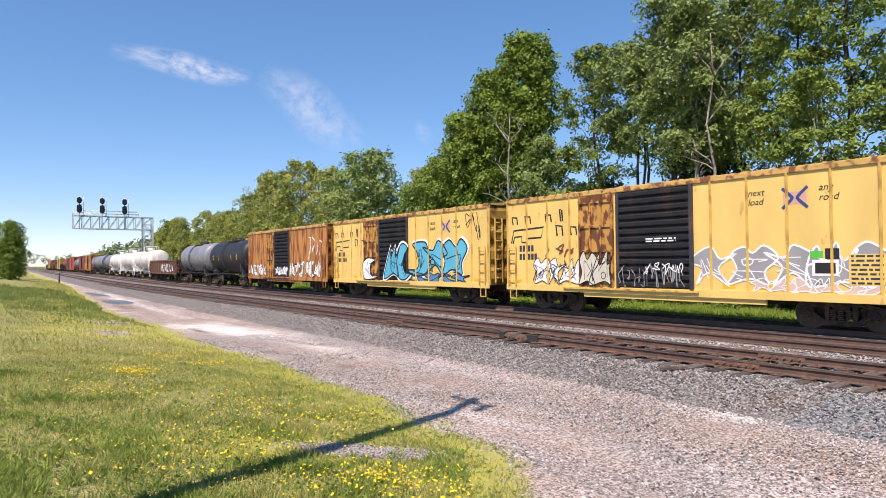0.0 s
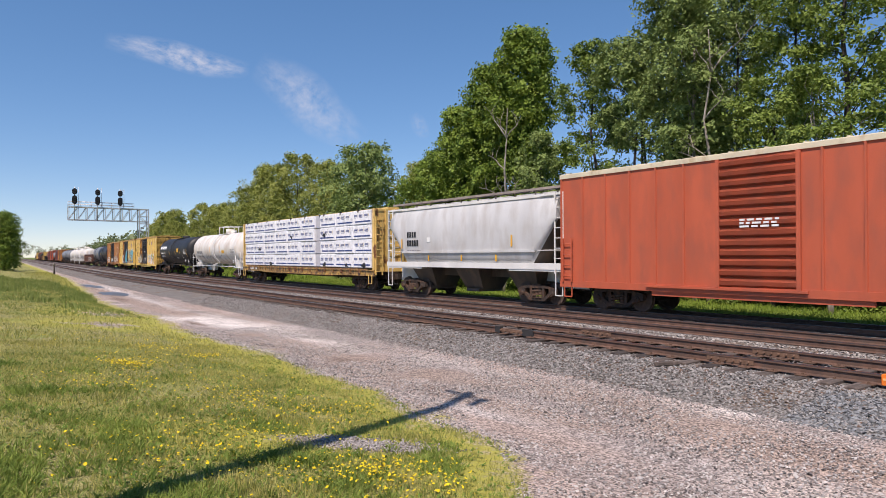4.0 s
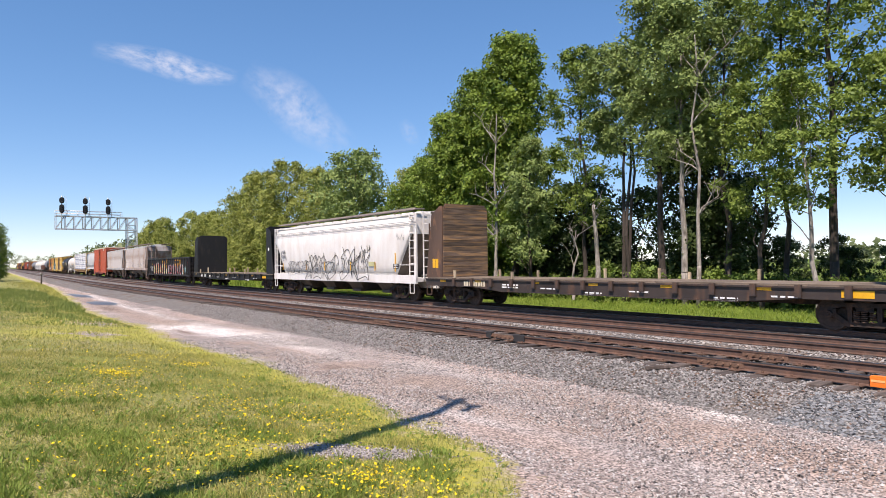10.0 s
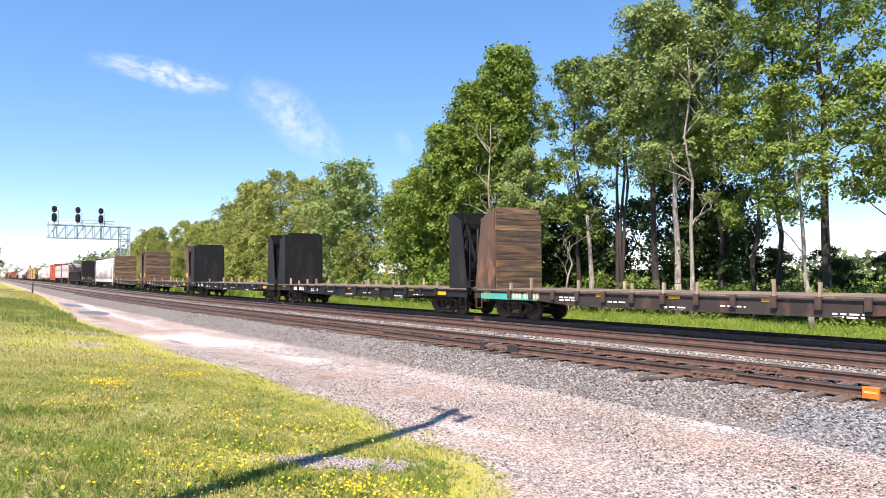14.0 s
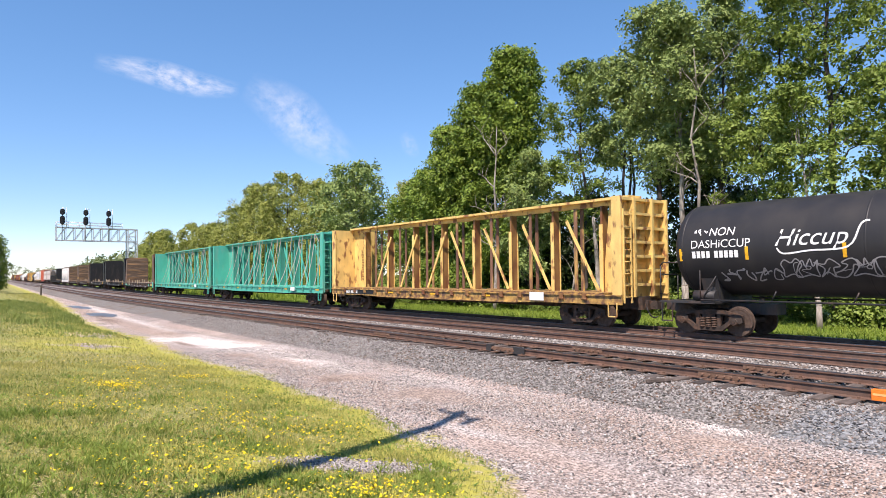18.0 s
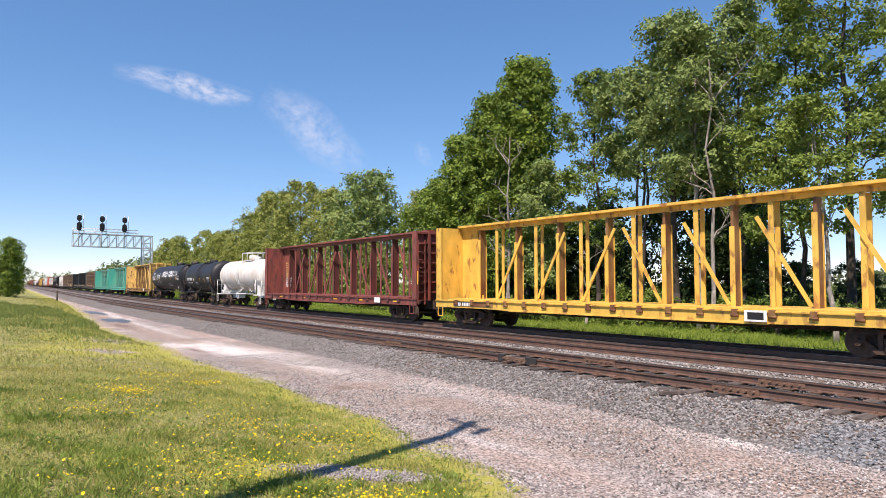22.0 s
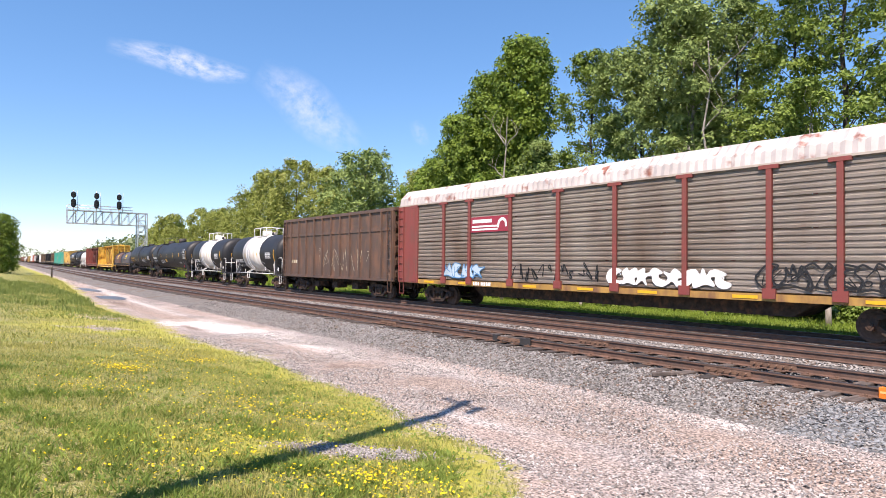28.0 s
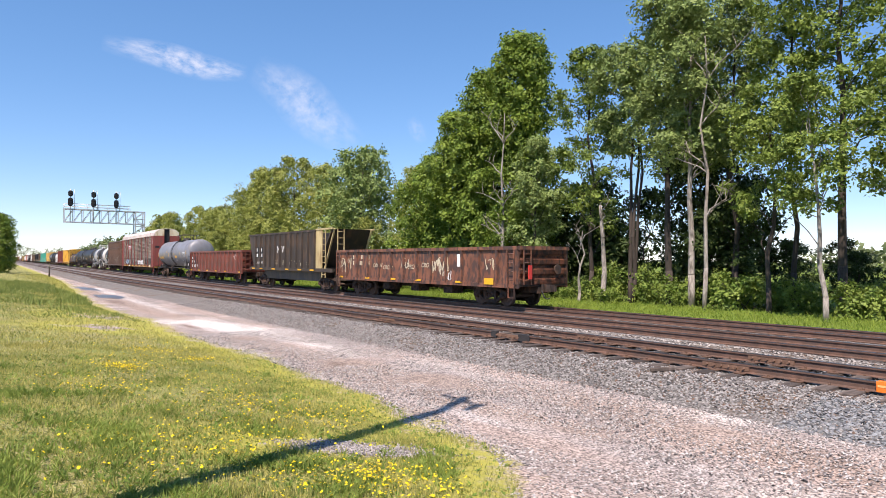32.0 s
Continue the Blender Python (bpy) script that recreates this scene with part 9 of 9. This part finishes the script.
def autorack():
    car = thing("autorack_car", "weathered auto rack car with grey screen panels and red posts", category="rack car")
    hl, hw, z0, ze = 13.15, 1.5, 1.28, 5.05
    bm = bmesh.new()
    box(bm, -hl, hl, -hw, hw, 1.02, 1.24)
    part("deck", bm, rack_deck, car)
    bm = bmesh.new()
    prism(bm, ((-hl + 1, 1.02), (-hl + 5.2, 1.02), (-hl + 6, 0.55), (hl - 6, 0.55), (hl - 5.2, 1.02), (hl - 1, 1.02)), "y", -0.7, 0.7)
    part("underframe", bm, STEEL, car)
    posts = (-11.7, -9.2, -7.2, -4.4, -1.6, 1.2, 4.05, 6.85, 8.8, 11.4)
    me = bpy.data.meshes.new("rack_post")
    bm = bmesh.new()
    box(bm, -0.085, 0.085, -0.06, 0.02, 1.26, ze)
    box(bm, -0.3, 0.3, -0.07, 0.02, ze - 0.1, ze + 0.02)
    box(bm, -0.2, 0.2, -0.07, 0.02, 1.1, 1.4)
    bm.to_mesh(me)
    bm.free()
    for side in (-1, 1):
        for x in posts:
            link_mesh("rack_post", me, rack_red, car).matrix_basis = pose(x, side * (hw + 0.0), 0, 0, 0, 0 if side < 0 else 180)
        # corrugated screen panels in the bays
        for a, b in zip(posts, posts[1:]):
            for j in range(4):
                bm = bmesh.new()
                za, zb = z0 + (ze - z0) * j / 4 + 0.012, z0 + (ze - z0) * (j + 1) / 4 - 0.012
                n = 5
                pts = []
                for i in range(n):
                    c0 = za + (zb - za) * i / n
                    d = (zb - za) / n
                    pts += [(side * (hw - 0.01), c0), (side * (hw - 0.01), c0 + d * 0.45), (side * (hw - 0.035), c0 + d * 0.6), (side * (hw - 0.035), c0 + d * 0.85)]
                pts.append((side * (hw - 0.01), zb))
                lo = [bm.verts.new((a + 0.1, y, z)) for y, z in pts]
                hi = [bm.verts.new((b - 0.1, y, z)) for y, z in pts]
                for i in range(len(pts) - 1):
                    bm.faces.new((lo[i], hi[i], hi[i + 1], lo[i + 1]))
                bmesh.ops.solidify(bm, geom=bm.faces[:], thickness=0.012)
                part("screen_panel", bm, rack_panel, car)
        for q in (-1, 1):
            bm = bmesh.new()
            x0, x1 = sorted((q * 11.4, q * hl))
            box(bm, x0, x1, side * hw - 0.05, side * hw + 0.03, 1.05, ze)
            part("corner_panel", bm, rack_red, car)
            ladder(car, q * (hl - 0.26), side * (hw + 0.08), 1.05, ze, 0.42, rack_red)
        bm = bmesh.new()
        box(bm, -hl, hl, side * (hw + 0.01) - 0.05, side * (hw + 0.01) + 0.05, ze, ze + 0.07)
        part("top_rail", bm, rack_panel, car)
    # ribbed roof with rounded shoulders
    sec = [(-hw, ze + 0.06), (-hw * 0.97, ze + 0.42), (-hw * 0.72, ze + 0.80), (-hw * 0.3, ze + 0.93), (hw * 0.3, ze + 0.93), (hw * 0.72, ze + 0.80), (hw * 0.97, ze + 0.42), (hw, ze + 0.06)]
    bm = bmesh.new()
    prev = None
    n = 84
    for i in range(n * 2 + 1):
        x = -hl + 2 * hl * i / (n * 2)
        o = 0.05 if i % 2 else 0.0
        ring = [bm.verts.new((x, y * (1 + o * 0.5), z + o * (1 if 0 < k < 7 else 0))) for k, (y, z) in enumerate(sec)]
        if prev:
            for k in range(7):
                bm.faces.new((prev[k], ring[k], ring[k + 1], prev[k + 1]))
        prev = ring
    bmesh.ops.recalc_face_normals(bm, faces=bm.faces)
    part("roof", bm, rack_roof, car, "ribbed white roof stained with rust")
    for q in (-1, 1):
        # end doors and the cream gable above them
        for side in (-1, 1):
            bm = bmesh.new()
            x0, x1 = sorted((q * (hl - 0.02), q * (hl + 0.05)))
            y0, y1 = sorted((side * 0.33, side * (hw - 0.02)))
            box(bm, x0, x1, y0, y1, 1.2, ze + 0.05)
            part("end_door", bm, rack_red, car)
            bm = bmesh.new()
            prism(bm, ((side * 0.33, ze + 0.05), (side * (hw - 0.03), ze + 0.05), (side * hw * 0.95, ze + 0.42), (side * hw * 0.71, ze + 0.79), (side * 0.33, ze + 0.92)), "x", q * (hl - 0.04), q * (hl + 0.03))
            part("gable", bm, cream, car, "stained cream gable sheet")
            pipe(car, [(q * (hl + 0.08), side * 0.38, 1.3), (q * (hl + 0.08), side * 0.38, 2.3)], 0.03, white_rail)
        # added black sheet paints the dark inside seen between the doors
        bm = bmesh.new()
        x0, x1 = sorted((q * (hl - 0.25), q * (hl - 0.2)))
        box(bm, x0, x1, -0.34, 0.34, 1.2, ze + 0.9)
        part("door_gap_backing", bm, BLACK_P, car)
        step(car, q * (hl - 0.26), -hw - 0.03, rack_red)
    s = flat(-1.53)
    k = flat(-1.52)
    mark(car, k, -7.1, -4.5, 3.5, 4.2, red_logo, "brand_panel", "dark red brand panel")
    mark(car, lift(k, 0.005), -6.95, -5.6, 3.92, 4.08, WHITE_P, "brand_block")
    mark(car, lift(k, 0.005), -7.0, -5.2, 3.72, 3.80, WHITE_P, "brand_bar")
    mark(car, lift(k, 0.005), -7.0, -5.2, 3.58, 3.66, WHITE_P, "brand_bar")
    bm = bmesh.new()
    stroke(bm, lift(k, 0.005), smooth_line([(-5.2, 3.68), (-5.1, 3.95), (-4.9, 4.05), (-4.7, 3.95), (-4.65, 3.7)]), 0.13)
    part("brand_arc", bm, WHITE_P, car)
    graffiti(car, k, 1.0, 5.6, 1.36, 1.95, 8, WHITE_P, WHITE_P, 111, None, 0.06, "white blob graffiti")
    graffiti(car, k, -9.1, -6.2, 1.36, 2.1, 4, paint("pale blue spray", (0.42, 0.52, 0.58)), aqua_d, 112, None, 0.04)
    scrawl(car, lift(k, 0.004), -4.3, 0.6, 1.4, 2.1, 12, BLACK_P, 113, 0.06)
    graffiti(car, k, 6.6, 11.2, 1.36, 2.15, 7, None, BLACK_P, 114, None, 0.06)
    reflectors(car, flat(-1.51), (-10.4, -7.6, -3.2, -0.2, 2.6, 6.1, 9.8), 1.08, 1.18, 0.4, True)
    number_bars(car, flat(-1.51), -6.9, 1.06, (4, 6), 0.16, WHITE_P)
    mark(car, flat(-1.51), 10.0, 10.6, 1.04, 1.3, WHITE_P, "data_panel")
    panel_label(car, flat(-1.54), 11.7, 4.0, 0.7, 0.6, rack_red, WHITE_P, 5)
    mark(car, flat(-1.54), 11.7, 12.3, 2.2, 2.3, WHITE_P, "data_panel")
    mark(car, end_face(hl + 0.056), -1.4, -0.9, 3.55, 3.8, BLACK_P, "data_panel")
    running_gear(car, hl, 2.9, 0.5)
    return car


run(autorack(), 220.0, 246.3)

car = run(tank_car("tank_car", "grey tank car with yellow marks and ladder", 7.35, 1.5, 2.76, tank_grey, black_frame, black_frame, -0.1, off=-0.6), 248.3, 264.2)
s = round_side(1.5, 2.76)
number_bars(car, s, -6.8, 2.15, (4, 6), 0.26, YEL_REF)
mark(car, s, 0.95, 1.8, 2.2, 2.5, YEL_REF, "warning_panel", "yellow warning panel")
bars(car, s, 1.0, 2.0, 0.8, 0.05, 2, WHITE_P, 9)
panel_label(car, s, 4.65, 2.35, 1.15, 0.5, tank_grey, WHITE_P, 9)
panel_label(car, s, 4.0, 1.85, 0.5, 0.3, BLACK_P, WHITE_P, 10)
reflectors(car, s, (-7.55, -4.4, -2.1, 0.6, 3.5), 2.4, 2.8, 0.05)
reflectors(car, s, (6.1,), 2.2, 3.1, 0.05)
placard(car, flat(-1.4), 5.45, 1.5)
placard(car, flat(-1.4), 7.0, 1.55)
bars(car, s, -3.2, 3.0, 0.5, 0.06, 3, YEL_REF, 12)

# red gondola
car = run(nudge(gondola("gondola_car", "flaking red gondola car with yellow reflectors", 8.1, 2.85, gon_red, gon_red, 15), -0.6), 264.6, 282.0)
s = flat(-1.485)
mark(car, s, -8.3, -7.3, 1.15, 2.4, BLACK_P, "data_panel")
mark(car, s, -7.1, -6.1, 1.15, 2.4, BLACK_P, "data_panel")
number_bars(car, lift(s, 0.005), -8.2, 2.1, (2, 2), 0.22, WHITE_P)
number_bars(car, lift(s, 0.005), -8.2, 1.75, (2, 3), 0.22, WHITE_P)
bars(car, lift(s, 0.005), -8.2, 1.5, 2.0, 0.06, 3, WHITE_P, 4)
scrawl(car, s, -4.5, -3.6, 1.2, 2.4, 3, gon_rust, 115, 0.1)
scrawl(car, s, 5.2, 6.4, 2.0, 2.5, 3, white_rail, 116, 0.04)
reflectors(car, flat(-1.55), (-8.2, -5.4, -2.6, 0.2, 3.0, 6.95), 0.95, 1.06, 0.25, True)

# ballast hopper with cream end
def ballast_hopper():
    car = thing("ballast_hopper", "dark brown ballast hopper with stained cream end frame", category="hopper car")
    hl, hw, zs, zt = 7.6, 1.5, 1.5, 4.05
    for side in (-1, 1):
        bm = bmesh.new()
        prism(bm, ((-hl - 0.2, zt), (-hl + 0.85, zs), (4.85, zs), (4.85, zt)), "y", side * hw - 0.03, side * hw + 0.03)
        part("side_wall", bm, mw_brown, car)
        bm = bmesh.new()
        box(bm, -hl + 0.2, hl - 0.2, side * hw - 0.07, side * hw + 0.09, zs - 0.24, zs)
        part("side_sill", bm, mw_brown, car)
        bm = bmesh.new()
        box(bm, -hl - 0.25, 4.9, side * hw - 0.07, side * hw + 0.10, zt - 0.1, zt + 0.03)
        part("top_rim", bm, mw_brown, car)
        bm = bmesh.new()
        prism(bm, ((4.85, zt + 0.02), (4.85, zs), (5.75, zs), (5.75, zt + 0.02)), "y", side * hw - 0.025, side * hw + 0.035)
        box(bm, 4.85, 7.3, side * hw - 0.06, side * hw + 0.06, zt - 0.03, zt + 0.07)
        part("end_frame", bm, mw_cream, car, "stained cream end frame")
        bm = bmesh.new()
        beam(bm, (7.25, side * 1.35, zt), (5.9, side * 1.35, zs), 0.1, 0.1)
        part("end_brace", bm, mw_cream, car)
    bm = bmesh.new()
    prism(bm, ((-hl - 0.2, zt), (-hl + 0.85, zs), (-hl + 0.92, zs), (-hl - 0.1, zt)), "y", -hw, hw)
    part("slope_sheet", bm, mw_brown, car)
    bm = bmesh.new()
    prism(bm, ((7.2, zt), (5.2, zs), (5.12, zs), (7.1, zt)), "y", -hw, hw)
    part("slope_sheet", bm, mw_brown, car)
    bm = bmesh.new()
    prism(bm, ((-hl + 2.9, 0.62), (hl - 2.9, 0.62), (hl - 2.2, zs - 0.1), (-hl + 2.2, zs - 0.1)), "y", -1.15, 1.15)
    box(bm, -hl, hl, -0.3, 0.3, 0.7, 1.3)
    part("discharge_hopper", bm, chute_brown, car)
    bm = bmesh.new()
    box(bm, -hl + 0.4, 5.6, -hw, hw, zs - 0.02, zs + 0.05)
    part("floor", bm, mw_brown, car)
    ribs(car, reach(-6.1, 4.75, 12), hw + 0.03, zs, zt - 0.1, mw_brown, 0.13, 0.12)
    ladder(car, 6.05, -hw - 0.02, 0.9, zt, 0.5, mw_cream, "x")
    ladder(car, 7.45, -1.0, 0.9, zt, 0.45, mw_cream, "y")
    s = flat(-1.535)
    words(car, s, "M", -1.85, 2.55, 0.55, WHITE_P)
    words(car, s, "W", -0.95, 2.55, 0.55, WHITE_P)
    for x in (-6.3, -5.35):
        mark(car, s, x, x + 0.7, 2.2, 3.05, BLACK_P, "data_panel")
        number_bars(car, lift(s, 0.005), x + 0.08, 2.7, (2,), 0.26, WHITE_P)
        number_bars(car, lift(s, 0.005), x + 0.04, 2.28, (3,), 0.24, WHITE_P)
    bars(car, s, -6.2, 1.85, 1.5, 0.05, 2, WHITE_P, 6)
    for i, x in enumerate((-2.1, -0.8, 0.4, 1.4, 2.3)):
        scrawl(car, s, x, x + 0.5, 1.65, 2.05, 3, cream, 120 + i, 0.02)
    panel_label(car, s, 3.4, 1.65, 0.5, 0.3, mw_brown, cream, 6)
    mark(car, s, 5.0 - 0.35, 4.8, 1.75, 1.95, WHITE_P, "data_panel")
    reflectors(car, flat(-1.6), (-6.6, -4.9, -2.4, 0.2, 2.4, 4.4), 1.32, 1.42, 0.3, True)
    running_gear(car, hl, 2.1)
    return car


run(ballast_hopper(), 282.8, 298.0)

# last car: rusted gondola
car = run(gondola("gondola_car", "rusted brown gondola car with white scrawls, last of the train", 8.25, 2.65, gon_rust, gon_rust, 14), 298.3, 314.8)
s = flat(-1.485)
for x, z, n in ((-6.2, 2.1, 1), (-5.2, 2.1, 1), (-4.4, 2.1, 1), (-6.2, 1.75, 1), (-5.4, 1.75, 2), (-4.4, 1.75, 1)):
    number_bars(car, s, x, z, (n,), 0.24, cream)
for x, z in ((-3.85, 1.65), (-2.75, 1.55), (-0.3, 1.6), (1.0, 1.7)):
    words(car, s, "CROW", x, z, 0.23, cream, 0.15, "spray_tag")
for i, x in enumerate((-8.0, -7.2, -7.6, -0.9, 1.9, 2.6, 6.1)):
    scrawl(car, s, x, x + 0.8, 1.3 if i % 3 else 1.6, 2.2, 4, cream, 130 + i, 0.045)
mark(car, s, 4.0, 4.35, 1.75, 2.35, WHITE_P, "white_patch")
scrawl(car, s, 2.9, 3.6, 1.05, 1.6, 4, WHITE_P, 141, 0.06)
reflectors(car, flat(-1.55), (-7.6, -4.4, -1.6, 0.8, 4.2), 0.98, 1.08, 0.25, True)
reflectors(car, flat(-1.56), (6.4,), 0.98, 1.26, 0.32, True)
bm = bmesh.new()
box(bm, 8.38, 8.44, -1.05, -0.85, 1.25, 1.85)
part("rear_marker", bm, paint("red marker", (0.6, 0.05, 0.04)), car, "red rear-end marker")


# metres that the train has run at each time
RUN = [(0, -331.5), (2, -288.3), (4, -246.8), (6, -205.9), (8, -165.1), (10, -124.2), (12, -83.0), (14, -41.6), (16, -0.1), (18, 41.4), (20, 82.8),
       (22, 124.3), (24, 165.8), (26, 207.5), (28, 249.5), (30, 292.0), (32, 334.9)]


def motions():
    for car, s0 in TRAIN:
        walk(car, [(t, on_track(s0 - d, 20.97)) for t, d in RUN])


motions()
